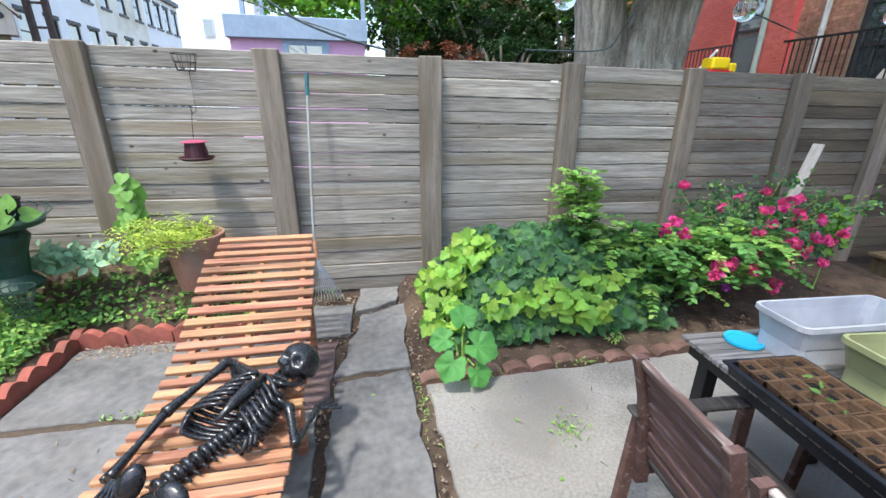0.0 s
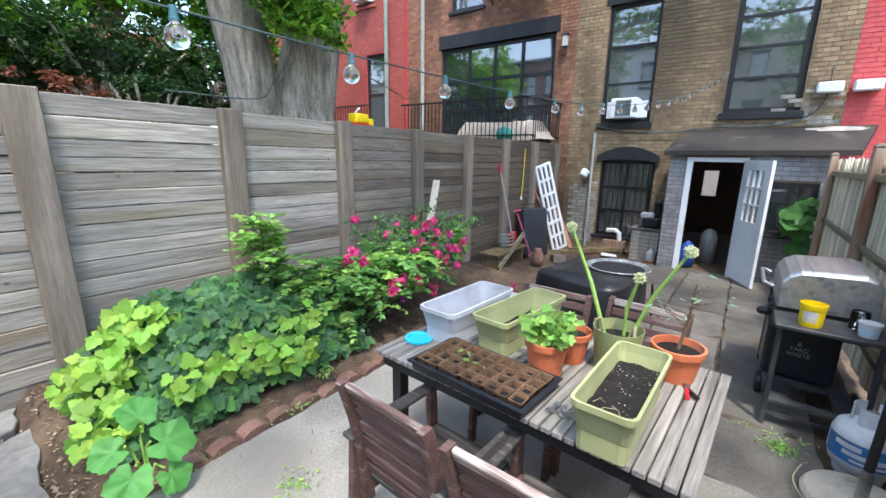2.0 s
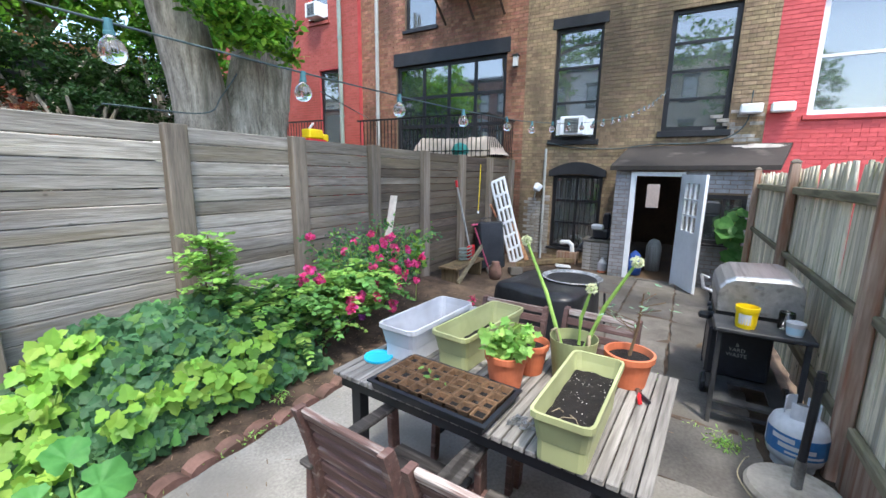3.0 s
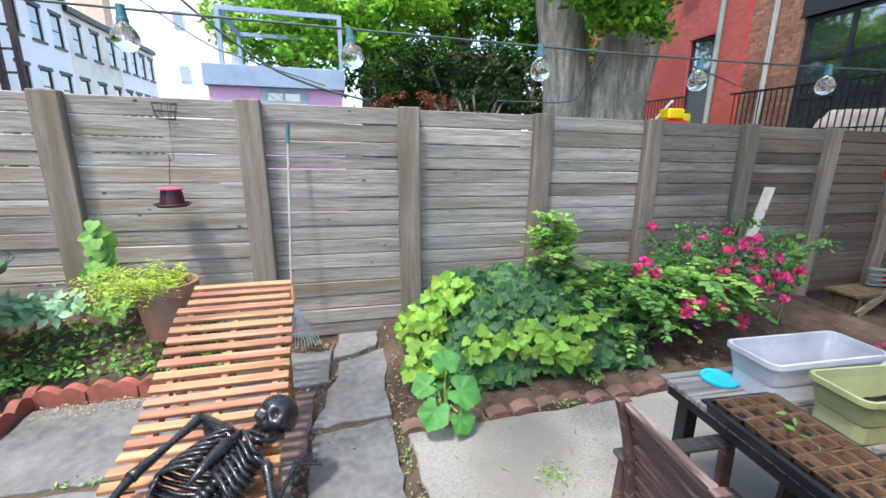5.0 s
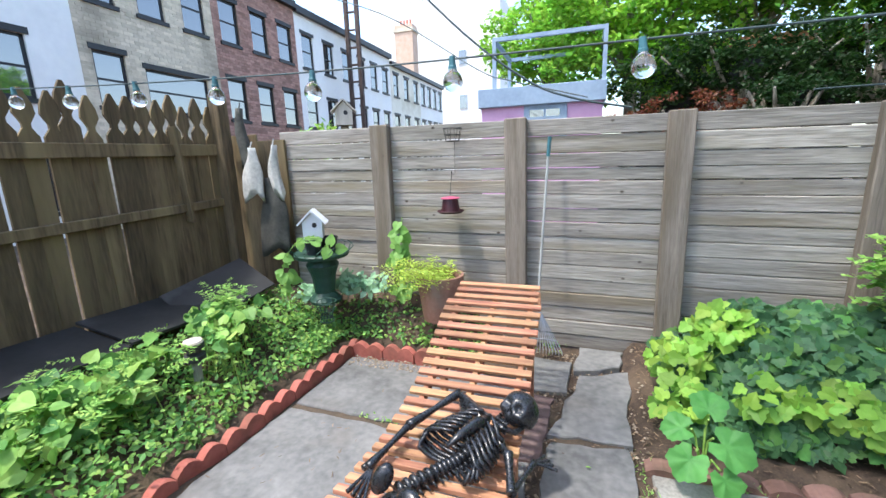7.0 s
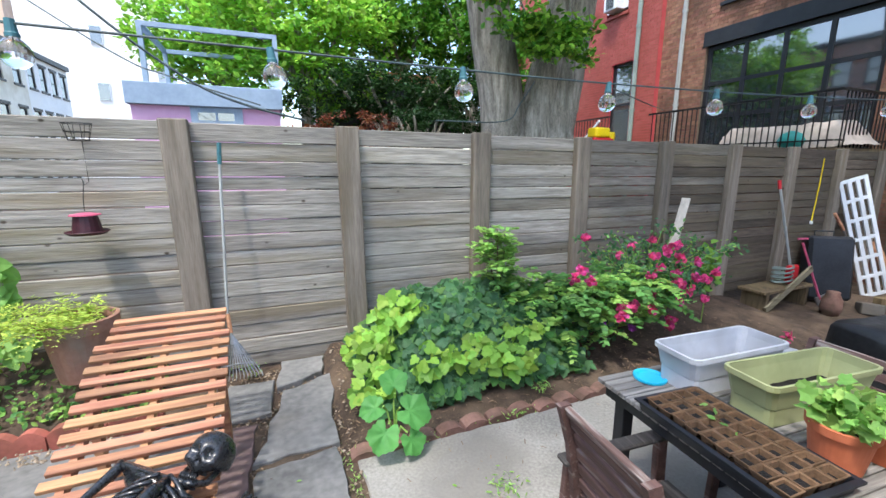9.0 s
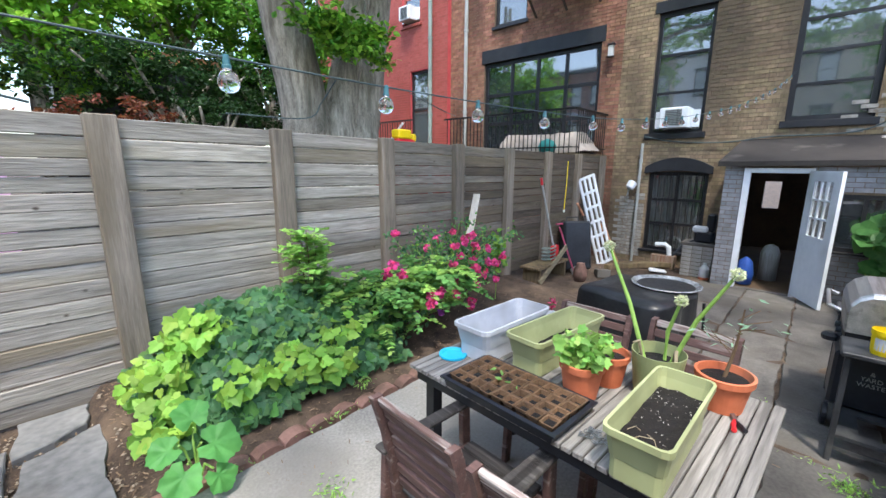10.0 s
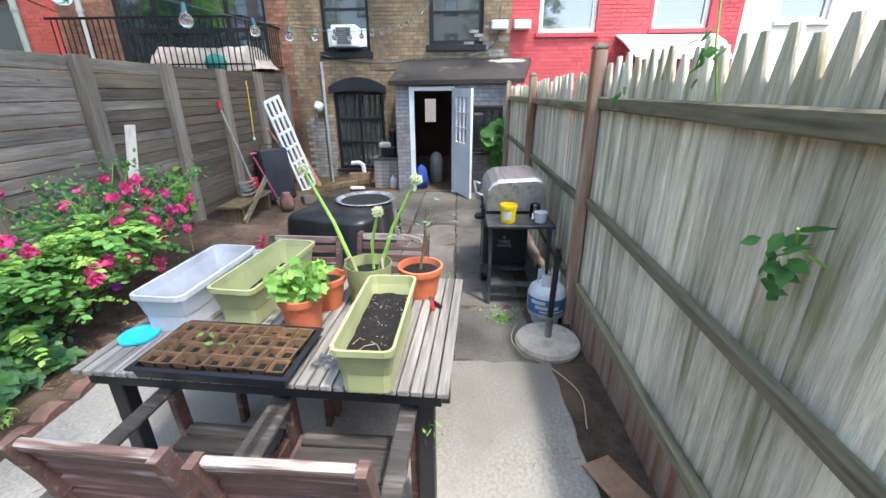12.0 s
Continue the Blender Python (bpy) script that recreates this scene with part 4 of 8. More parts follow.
bone((-1.16, 2.52, 0.5), (-1.12, 2.12, 0.5), 0.016)
bone((-1.32, 2.15, 0.5), (-1.3, 1.8, 0.42), 0.013)
bone((-1.12, 2.12, 0.5), (-1.1, 1.78, 0.42), 0.013)
bones = new("bones_ornament", mesh_of(bm, "bones_ornament", BONE, True))
tagged(bones, "glossy black plastic bones ornament lying on the lounger", "ornament")

# ---- table ----
TROT = -3.6
TABLE = pose(0.715, 1.545, 0, 0, 0, TROT)
table = thing("table", "weathered grey slatted outdoor table with dark legs", "table", TABLE)
n = 31
for i in range(n):
    y0 = i * 1.38 / n
    part("slat", boxes((0, 0.88, y0 + 0.003, y0 + 1.38 / n - 0.003, 0.71, 0.732), bevel=0.003), OLDWOOD, table)
part("apron", boxes((0.03, 0.85, 0.03, 0.06, 0.65, 0.709), (0.03, 0.85, 1.32, 1.35, 0.65, 0.709), (0.03, 0.06, 0.06, 1.32, 0.65, 0.709), (0.82, 0.85, 0.06, 1.32, 0.65, 0.709)), BLACKPAINT, table)
for x0 in (0.06, 0.76):
    for y0 in (0.06, 1.26):
        part("leg", boxes((x0, x0 + 0.06, y0, y0 + 0.06, 0, 0.65), bevel=0.004), BLACKPAINT, table)

# ---- armchairs ----
def swept(path, w, h):
    """A stick of square section bent along points in the x-z plane."""
    n = len(path)
    vs = [(x + dx, dy, z) for dx, dy in ((-h / 2, -w / 2), (h / 2, -w / 2), (h / 2, w / 2), (-h / 2, w / 2)) for x, z in path]
    fs = [(a * n + i, b * n + i, b * n + i + 1, a * n + i + 1) for a, b in ((0, 1), (1, 2), (2, 3), (3, 0)) for i in range(n - 1)]
    return vs, fs + [(0, 3 * n, 2 * n, n), (n - 1, 2 * n - 1, 3 * n - 1, 4 * n - 1)]


BACK = [(-0.165, 0.3), (-0.172, 0.42), (-0.19, 0.56), (-0.216, 0.7), (-0.25, 0.82), (-0.268, 0.872)]


def lean(z):
    for (xa, za), (xb, zb) in zip(BACK, BACK[1:]):
        if z <= zb:
            return xa + (xb - xa) * (z - za) / (zb - za)
    return BACK[-1][0]


def armchair(m):
    c = thing("armchair", "brown stained slatted wooden garden armchair, weathered grey on the seat", "chair", m, "chairs round the table")
    vs, fs = swept(BACK, 0.026, 0.05)
    for s in (-1, 1):
        solid("back_post", [(x, y + s * 0.2, z) for x, y, z in vs], fs, BROWNWOOD, c)
        part("leg", bar((-0.22, s * 0.235, 0.0), (-0.19, s * 0.235, 0.6), 0.03, 0.055, bevel=0.004), BROWNWOOD, c)
        part("leg", bar((0.28, s * 0.235, 0.0), (0.25, s * 0.235, 0.6), 0.03, 0.055, bevel=0.004), BROWNWOOD, c)
        part("armrest", boxes((-0.24, 0.33, s * 0.228 - 0.032, s * 0.228 + 0.032, 0.6, 0.622), bevel=0.006), DARKWOOD, c)
        part("seat_rail", boxes((-0.19, 0.27, s * 0.206 - 0.012, s * 0.206 + 0.012, 0.33, 0.4), bevel=0.003), BROWNWOOD, c)
    for i in range(6):
        z = 0.47 + i * 0.066
        tilt = math.degrees(math.atan2(lean(z - 0.03) - lean(z + 0.03), 0.06))
        bm = box(bmesh.new(), -0.009, 0.009, -0.186, 0.186, -0.0215, 0.0215, 0.004, pose(lean(z) + 0.008, 0, z, 0, -tilt, 0))
        part("back_slat", bm, BROWNWOOD, c)
    part("top_rail", box(bmesh.new(), -0.012, 0.012, -0.186, 0.186, -0.02, 0.02, 0.005, pose(lean(0.852) + 0.004, 0, 0.852, 0, -18, 0)), WORNWOOD, c, "top rail bleached along its upper edge")
    for i in range(6):
        part("seat_slat", boxes((-0.16 + i * 0.073, -0.16 + i * 0.073 + 0.06, -0.193, 0.193, 0.4, 0.42), bevel=0.003), DARKWOOD, c)
    part("front_rail", boxes((0.235, 0.26, -0.193, 0.193, 0.33, 0.395), bevel=0.003), BROWNWOOD, c)
    return c


chair = armchair(pose(0.61, 2.405, 0, 0, 0, -4))
copy_thing(chair, pose(0.58, 1.925, 0, 0, 0, -1.5))
copy_thing(chair, pose(1.6, 2.42, 0, 0, 0, 178))
copy_thing(chair, pose(1.65, 1.92, 0, 0, 0, 176))

# ---- things on the table ----
TZ = 0.733
WHITEPLASTIC = surf("white_plastic", rgb("b8bbbf"), rgb("cfd2d5"), 4.0, rough=0.45, bump=0.1, vary=0.03, dirt=rgb("9a9a98"), dirt_scale=3, dirt_at=0.6)
OLIVEPLASTIC = surf("olive_green_plastic", rgb("9aa070"), rgb("aeb384"), 4.0, rough=0.45, bump=0.1, vary=0.05, dirt=rgb("8c9068"), dirt_scale=3)
TERRACOTTA = surf("terracotta", rgb("b5613f"), rgb("cb7450"), 5.0, rough=0.7, bump=0.15, vary=0.08, dirt=rgb("a7785f"), dirt_scale=3, dirt_at=0.62)
OLIVEPOT = surf("olive_metal", rgb("838a5e"), rgb("9aa174"), 4.0, rough=0.4, bump=0.1, vary=0)
PEAT = surf("peat_fibre", rgb("4c3a27"), rgb("7c5f45"), 20.0, rough=0.95, bump=0.6, vary=0.12)
BLACKPLASTIC = surf("black_plastic", rgb("14171c"), rgb("262a31"), 5.0, rough=0.4, bump=0.1, vary=0)
DIRT = surf("potting_soil", rgb("0a0807"), rgb("1e1814"), 30.0, rough=0.95, bump=1.0, vary=0, dirt=rgb("8a8378"), dirt_scale=40, dirt_at=0.7)


def trough(name, label, mat, w, l, h, m, soil):
    """A tapered window box with a turned rim and a floor."""
    t = thing(name, label, "planter", m)
    w2, l2 = w * 0.78, l * 0.88
    rows = [(w2, l2, 0), (w2 * 1.02, l2 * 1.01, h * 0.4), (w2 * 1.06, l2 * 1.02, h * 0.42), (w * 0.93, l * 0.96, h * 0.86), (w, l, h * 0.88), (w, l, h), (w * 0.9, l * 0.965, h), (w * 0.88, l * 0.95, h * 0.8), (w2 * 0.9, l2 * 0.94, h * 0.1)]
    vs, fs = [], []
    k = 12
    for a, b, z in rows:
        c = min(a, b) * 0.14
        for sx, sy, st in ((1, 1, 0), (-1, 1, 90), (-1, -1, 180), (1, -1, 270)):
            for q in range(3):
                th = radians(st + q * 45)
                vs.append((sx * (a / 2 - c) + c * math.cos(th), sy * (b / 2 - c) + c * math.sin(th), z))
    for i in range(len(rows) - 1):
        for j in range(k):
            fs.append((i * k + j, i * k + (j + 1) % k, (i + 1) * k + (j + 1) % k, (i + 1) * k + j))
    fs.append(tuple(range(k))[::-1])
    fs.append(tuple(range((len(rows) - 1) * k, len(rows) * k)))
    solid("box", vs, fs, mat, t)
    if soil:
        z = soil
        gv = []
        for i in range(9):
            for j in range(17):
                gv.append(((i / 8 - 0.5) * (w2 * 0.88 + (w * 0.86 - w2 * 0.88) * z / h), (j / 16 - 0.5) * (l2 * 0.92 + (l * 0.93 - l2 * 0.92) * z / h), z + 0.012 * noise.noise((i * 0.9, j * 0.7, l))))
        solid("soil", gv, [(i * 17 + j, i * 17 + j + 1, (i + 1) * 17 + j + 1, (i + 1) * 17 + j) for i in range(8) for j in range(16)], DIRT, t, True)
    return t


white_box = trough("planter_box", "empty white plastic window box on the table", WHITEPLASTIC, 0.235, 0.58, 0.18, pose(1.31, 2.70, TZ, 0, 0, -94), 0.03)
trough("planter_box", "olive green plastic window box, almost empty", OLIVEPLASTIC, 0.215, 0.6, 0.18, pose(1.385, 2.42, TZ, 0, 0, -97), 0.06)
box3 = trough("planter_box", "olive green plastic window box with dark soil and dry stalks", OLIVEPLASTIC, 0.21, 0.56, 0.185, pose(0.96, 1.81, TZ, 0, 0, -92), 0.11)
STRAW = surf("straw", rgb("7f735c"), rgb("a3967a"), 10.0, rough=0.8, bump=0.1, vary=0.2)
for a, b in (((0.05, -0.2, 0.118), (0.0, -0.15, 0.135)), ((-0.05, -0.21, 0.118), (0.02, -0.17, 0.14)), ((-0.03, -0.12, 0.12), (-0.05, -0.19, 0.15))):
    part("stalk", tube([a, Vector(a).lerp(Vector(b), 0.5) + Vector((0, 0.01, 0.008)), b], 0.0014, 6), STRAW, box3)
# seedling tray
tray = thing("seedling_tray", "black tray of brown peat seedling cells with a few sprouts", "seed tray", pose(0.89, 2.36, TZ, 0, 0, 85.5) @ Matrix.Diagonal((1, 1, 0.78, 1)))
tv, tf = [], []
for a_, b_, z_ in ((0.272, 0.142, 0), (0.28, 0.15, 0.05), (0.292, 0.162, 0.05), (0.292, 0.162, 0.06), (0.272, 0.142, 0.06), (0.265, 0.136, 0.008)):
    tv += [(-a_, -b_, z_), (a_, -b_, z_), (a_, b_, z_), (-a_, b_, z_)]
for k_ in range(5):
    tf += [(k_ * 4 + q_, k_ * 4 + (q_ + 1) % 4, k_ * 4 + 4 + (q_ + 1) % 4, k_ * 4 + 4 + q_) for q_ in range(4)]
solid("tray", tv, tf + [(3, 2, 1, 0), (20, 21, 22, 23)], BLACKPLASTIC, tray)
cell = lathe([(0.018, 0.012), (0.03, 0.07), (0.0375, 0.072), (0.0375, 0.066), (0.033, 0.064), (0.02, 0.01)], 4, m=pose(0, 0, 0, 0, 0, 45))
lathe([(0, 0.012), (0.012, 0.013), (0.018, 0.012)], 4, cell, pose(0, 0, 0, 0, 0, 45))
cell_me = mesh_of(cell, "cell", PEAT)
fill_me = mesh_of(lathe([(0, 0.05), (0.016, 0.048), (0.027, 0.044), (0.027, 0.04), (0, 0.04)], 4, m=pose(0, 0, 0, 0, 0, 45)), "compost", DIRT)
for i in range(9):
    for j in range(4):
        piece("compost", fill_me, tray, pose(-0.236 + i * 0.059, -0.099 + j * 0.066, r.uniform(-0.004, 0.014)) @ Matrix.Diagonal((1.1, 1.22, 1, 1)))
        piece("cell", cell_me, tray, pose(-0.236 + i * 0.059, -0.099 + j * 0.066, 0.004 + r.uniform(-0.003, 0.003), r.uniform(-3, 3), r.uniform(-3, 3), r.uniform(-3, 3)) @ Matrix.Diagonal((1.1, 1.22, 1, 1)))


def pot(name, label, mat, rb, rt, h, m, soil=0.8, rim=True):
    t = thing(name, label, "flower pot", m)
    pr = [(0, 0), (rb, 0), (rb + (rt - rb) * 0.8, h * 0.8)]
    pr += [(rt * 1.04, h * 0.81), (rt * 1.06, h * 0.99), (rt * 1.03, h), (rt * 0.95, h), (rt * 0.9, h * 0.8), (rb * 0.9, h * 0.12), (0, h * 0.12)] if rim else [(rt, h), (rt * 0.97, h), (rb * 0.95, h * 0.1), (0, h * 0.1)]
    part("body", lathe(pr, 32), mat, t, smooth=False)
    rs = (rb + (rt - rb) * soil) * 0.93
    part("soil", lathe([(0, h * soil + 0.012), (rs * 0.6, h * soil + 0.005), (rs, h * soil)], 20), DIRT, t)
    return t


pot1 = pot("flower_pot", "terracotta plastic pot with a bushy light green seedling", TERRACOTTA, 0.07, 0.092, 0.155, pose(1.12, 2.17, TZ))
pot_b = pot("flower_pot", "terracotta pot standing behind the leafy one", TERRACOTTA, 0.062, 0.085, 0.15, pose(1.3, 2.12, TZ))
pot_al = pot("flower_pot", "olive green metal pot holding three flowering onion stalks", OLIVEPOT, 0.085, 0.108, 0.2, pose(1.34, 1.93, TZ), 0.75, False)
pot2 = pot("flower_pot", "wide terracotta pot with a spindly dry seedling", TERRACOTTA, 0.077, 0.103, 0.15, pose(1.43, 1.7, TZ))
pot("flower_pot", "small white plastic pot behind the window boxes", WHITEPLASTIC, 0.05, 0.075, 0.09, pose(1.69, 2.62, TZ), 0.5)
BLUE = surf("turquoise_plastic", rgb("1fb4d8"), rgb("35c3e4"), 5.0, rough=0.35, bump=0.05, vary=0)
tagged(new("saucer", mesh_of(lathe([(0, 0.004), (0.055, 0.004), (0.06, 0.012), (0.072, 0.014), (0.074, 0.007), (0.07, 0), (0, 0)], 28, m=Matrix.Translation((1.015, 2.815, TZ))), "saucer", BLUE)), "turquoise plastic saucer lying on the table", "saucer")
STEEL = surf("dull_steel", rgb("7d8083"), rgb("a8abad"), 10.0, rough=0.35, bump=0.1, vary=0, metal=0.9)
bm = bmesh.new()
rr = random.Random(3)
for i in range(22):
    a = i * 1.1
    c = Vector((0.87 + 0.045 * math.cos(a) * (0.4 + 0.03 * i), 2.0 + 0.05 * math.sin(a * 1.3) * (0.4 + 0.03 * i), TZ + 0.006 + rr.uniform(0, 0.008)))
    yaw = rr.uniform(0, math.pi)
    tube([c + Vector((0.012 * math.cos(t) * math.cos(yaw) - 0.006 * math.sin(t) * math.sin(yaw), 0.012 * math.cos(t) * math.sin(yaw) + 0.006 * math.sin(t) * math.cos(yaw), 0)) for t in [k * math.pi / 4 for k in range(9)]], 0.002, 5, bm)
tagged(new("chain", mesh_of(bm, "chain", STEEL)), "small heap of steel chain on the table", "chain")
REDPLASTIC = surf("red_plastic", rgb("b81f26"), rgb("d8323a"), 6.0, rough=0.4, bump=0.05, vary=0)
pr = thing("pruning_shears", "red and black pruning shears lying on the table", "shears", pose(1.32, 1.635, TZ + 0.012, 0, 0, 20))
part("handle", tube([(-0.07, 0.018, 0), (-0.03, 0.012, 0), (0.0, 0, 0)], 0.009), REDPLASTIC, pr)
part("handle", tube([(-0.06, -0.02, 0), (-0.03, -0.012, 0), (0.0, 0, 0)], 0.009), BLACKPLASTIC, pr)
part("blade", boxes((0, 0.06, -0.012, 0.006, -0.003, 0.003), bevel=0.002), STEEL, pr)

# ---- grill cart with gas bottle and umbrella foot ----
GRILLSTEEL = surf("brushed_steel", rgb("a0a2a3"), rgb("c6c8c8"), 3.0, (0.5, 8, 8), 0.42, 0.1, vary=0, metal=0.85, dirt=rgb("6b6a66"), dirt_scale=2, dirt_at=0.62)
CHARCOAL = surf("charcoal_paint", rgb("26282b"), rgb("3b3d40"), 6.0, rough=0.55, bump=0.2, vary=0, dirt=rgb("585856"), dirt_scale=5)
GZ = -0.13
grill = thing("gas_grill", "stainless steel gas grill on a black open cart", "grill", pose(2.84, 0.72, GZ))
part("side_shelf", boxes((0, 0.34, 0, 0.56, 0.72, 0.75), bevel=0.006), CHARCOAL, grill)
part("firebox", boxes((0.345, 0.975, 0.03, 0.54, 0.6, 0.82), bevel=0.012), BLACKPAINT, grill)
part("far_shelf", boxes((0.98, 1.3, 0, 0.56, 0.72, 0.75), bevel=0.006), CHARCOAL, grill)
hv, hf = [], []
SECT = [(0.55, 0.78), (0.555, 0.92), (0.545, 0.97), (0.51, 1.02), (0.45, 1.055), (0.12, 1.075), (0.06, 1.055), (0.03, 1.0), (0.02, 0.78)]
n = len(SECT)
for x, s in ((0.33, 0.9), (0.34, 0.96), (0.36, 1.0), (0.96, 1.0), (0.98, 0.96), (0.99, 0.9)):
    for y, z in SECT:
        hv.append((x, 0.285 + (y - 0.285) * (0.6 + 0.4 * s), 0.78 + (z - 0.78) * s))
for k in range(5):
    for i in range(n - 1):
        hf.append((k * n + i, k * n + i + 1, (k + 1) * n + i + 1, (k + 1) * n + i))
hf.append(tuple(range(n))[::-1])
hf.append(tuple(range(5 * n, 6 * n)))
hood = solid("hood", hv, hf, GRILLSTEEL, grill, False)
part("hood_handle", tube([(0.42, 0.58, 0.9), (0.42, 0.64, 0.92), (0.9, 0.64, 0.92), (0.9, 0.58, 0.9)], 0.013), GRILLSTEEL, hood)
part("thermometer", lathe([(0.03, 0), (0.03, 0.015), (0, 0.017)], 16, m=pose(0.345, 0.3, 1.0, 0, -75, 0)), STEEL, hood)
for y in (0.1, 0.25, 0.4):
    part("knob", lathe([(0.026, 0), (0.022, 0.03), (0, 0.032)], 14, m=pose(0.45 + y, 0.54, 0.68, -90, 0, 0)), BLACKPLASTIC, grill)
for x, y in ((0.03, 0.02), (0.03, 0.51), (1.2, 0.02), (1.2, 0.51)):
    part("leg", boxes((x, x + 0.035, y, y + 0.03, 0, 0.72), bevel=0.003), CHARCOAL, grill)
bm = boxes((0.04, 1.2, 0.05, 0.16, 0.17, 0.19), (0.04, 1.2, 0.4, 0.51, 0.17, 0.19), (0.04, 0.12, 0.16, 0.4, 0.17, 0.19), (0.4, 1.2, 0.16, 0.4, 0.17, 0.19))
part("bottom_shelf", bm, CHARCOAL, grill)
part("tie_bar", boxes((0.05, 0.07, 0.05, 0.51, 0.08, 0.1)), CHARCOAL, grill)
for y in (-0.02, 0.53):
    part("wheel", lathe([(0, -0.02), (0.07, -0.02), (0.085, -0.012), (0.085, 0.012), (0.07, 0.02), (0, 0.02)], 18, m=pose(0.55, y + 0.02, 0.085, 90, 0, 0)), BLACKPLASTIC, grill)
part("side_burner", lathe([(0.0, 0.0), (0.045, 0), (0.05, 0.03), (0.03, 0.05), (0, 0.05)], 14, m=Matrix.Translation((0.5, 0.6, 0.66))), BLACKPLASTIC, grill)
# open bin seen under the shelf, with lettering
bin_ = thing("waste_bin", "black yard waste bin standing behind the grill", "bin", pose(3.3, 0.78, GZ))
part("body", boxes((0.0, 0.35, 0.08, 0.5, 0.2, 0.6), bevel=0.02), BLACKPLASTIC, bin_)
OFFWHITE = surf("print_white", rgb("8a8a86"), rgb("a4a4a0"), 9.0, rough=0.6, bump=0, vary=0)
for k, word in enumerate(("&", "YARD", "WASTE")):
    cu = bpy.data.curves.new("lettering", "FONT")
    cu.body, cu.size, cu.align_x, cu.extrude = word, 0.042, "CENTER", 0.001
    cu.materials.append(OFFWHITE)
    ob = new("lettering", cu)
    ob.parent = bin_
    ob.matrix_basis = pose(-0.002, 0.3, 0.47 - k * 0.042, 90, 0, -90)
YELLOW = surf("yellow_plastic", rgb("e6c40c"), rgb("f3d51c"), 5.0, rough=0.4, bump=0.05, vary=0)
PALEBLUE = surf("pale_blue_label", rgb("9fc3d2"), rgb("bfd9e2"), 6.0, rough=0.5, bump=0.05, vary=0)
SZ = GZ + 0.751
bucket = thing("tub", "yellow plastic tub with a paper label on the grill shelf", "tub", pose(2.95, 1.1, SZ))
part("body", lathe([(0, 0), (0.058, 0), (0.066, 0.12), (0.072, 0.122), (0.072, 0.15), (0.068, 0.152), (0.062, 0.02), (0, 0.02)], 24), YELLOW, bucket)
lv = [(0.0645 * math.cos(a) * k, 0.0645 * math.sin(a) * k, z) for z, k in ((0.03, 0.97), (0.105, 1.03)) for a in [math.radians(130 + 14 * i) for i in range(6)]]
solid("label", lv, [(i, i + 1, i + 7, i + 6) for i in range(5)], WHITEPLASTIC, bucket)
cup = thing("tub", "small white tub with a pale blue band on the grill shelf", "tub", pose(2.94, 0.83, SZ))
part("body", lathe([(0, 0), (0.045, 0), (0.052, 0.075), (0.055, 0.077), (0.055, 0.09), (0, 0.092)], 22), WHITEPLASTIC, cup)
part("band", lathe([(0.0463, 0.012), (0.0515, 0.06)], 22), PALEBLUE, cup)
tagged(new("glass_jar", mesh_of(lathe([(0, 0), (0.045, 0), (0.048, 0.1), (0.045, 0.12), (0.042, 0.12), (0.043, 0.01), (0, 0.01)], 20, m=Matrix.Translation((3.06, 0.86, SZ))), "glass_jar", CLEARPANE, True)), "clear glass jar beside the tubs", "jar")
# gas bottle
TANKWHITE = surf("bottle_white", rgb("b9bec4"), rgb("d4d8dc"), 5.0, rough=0.4, bump=0.08, vary=0, dirt=rgb("98968f"), dirt_scale=5, dirt_at=0.62)
LABELBLUE = surf("bottle_blue", rgb("2a6296"), rgb("3c78ae"), 5.0, rough=0.45, bump=0.05, vary=0)
tank = thing("gas_bottle", "white propane bottle with a blue label on the paving", "gas bottle", pose(2.6, 0.8, GZ + 0.02))
part("body", lathe([(0.0, 0.03), (0.1, 0.035), (0.14, 0.07), (0.152, 0.12), (0.152, 0.25), (0.135, 0.3), (0.09, 0.33), (0.03, 0.34), (0, 0.34)], 32), TANKWHITE, tank, smooth=True)
part("foot_ring", lathe([(0.11, 0), (0.115, 0.05), (0.108, 0.05), (0.104, 0)], 28), TANKWHITE, tank)
lv = [(0.1535 * math.cos(a), 0.1535 * math.sin(a), z) for z in (0.12, 0.25) for a in [math.radians(95 + 13 * i) for i in range(13)]]
lab = solid("label", lv, [(i, i + 1, i + 14, i + 13) for i in range(12)], LABELBLUE, tank)
lv = []
for z0, z1, a0, a1 in ((0.205, 0.235, 120, 165), (0.165, 0.192, 135, 205), (0.135, 0.15, 150, 225)):
    k = len(lv)
    bm_pts = [(0.155 * math.cos(radians(a0 + (a1 - a0) * i / 6)), 0.155 * math.sin(radians(a0 + (a1 - a0) * i / 6)), z) for z in (z0, z1) for i in range(7)]
    solid("print_bar", bm_pts, [(i, i + 1, i + 8, i + 7) for i in range(6)], WHITEPLASTIC, lab)
for a0 in (10, 130, 250):
    pts = [(0.085 * math.cos(radians(a0 + 14 * i)), 0.085 * math.sin(radians(a0 + 14 * i)), z) for z in (0.33, 0.43) for i in range(7)]
    ob = solid("collar", pts, [(i, i + 1, i + 8, i + 7) for i in range(6)], TANKWHITE, tank)
    md = ob.modifiers.new("thick", "SOLIDIFY")
    md.thickness = 0.006
part("valve", lathe([(0.02, 0.33), (0.02, 0.38), (0.03, 0.385), (0.03, 0.4), (0, 0.4)], 12), STEEL, tank)
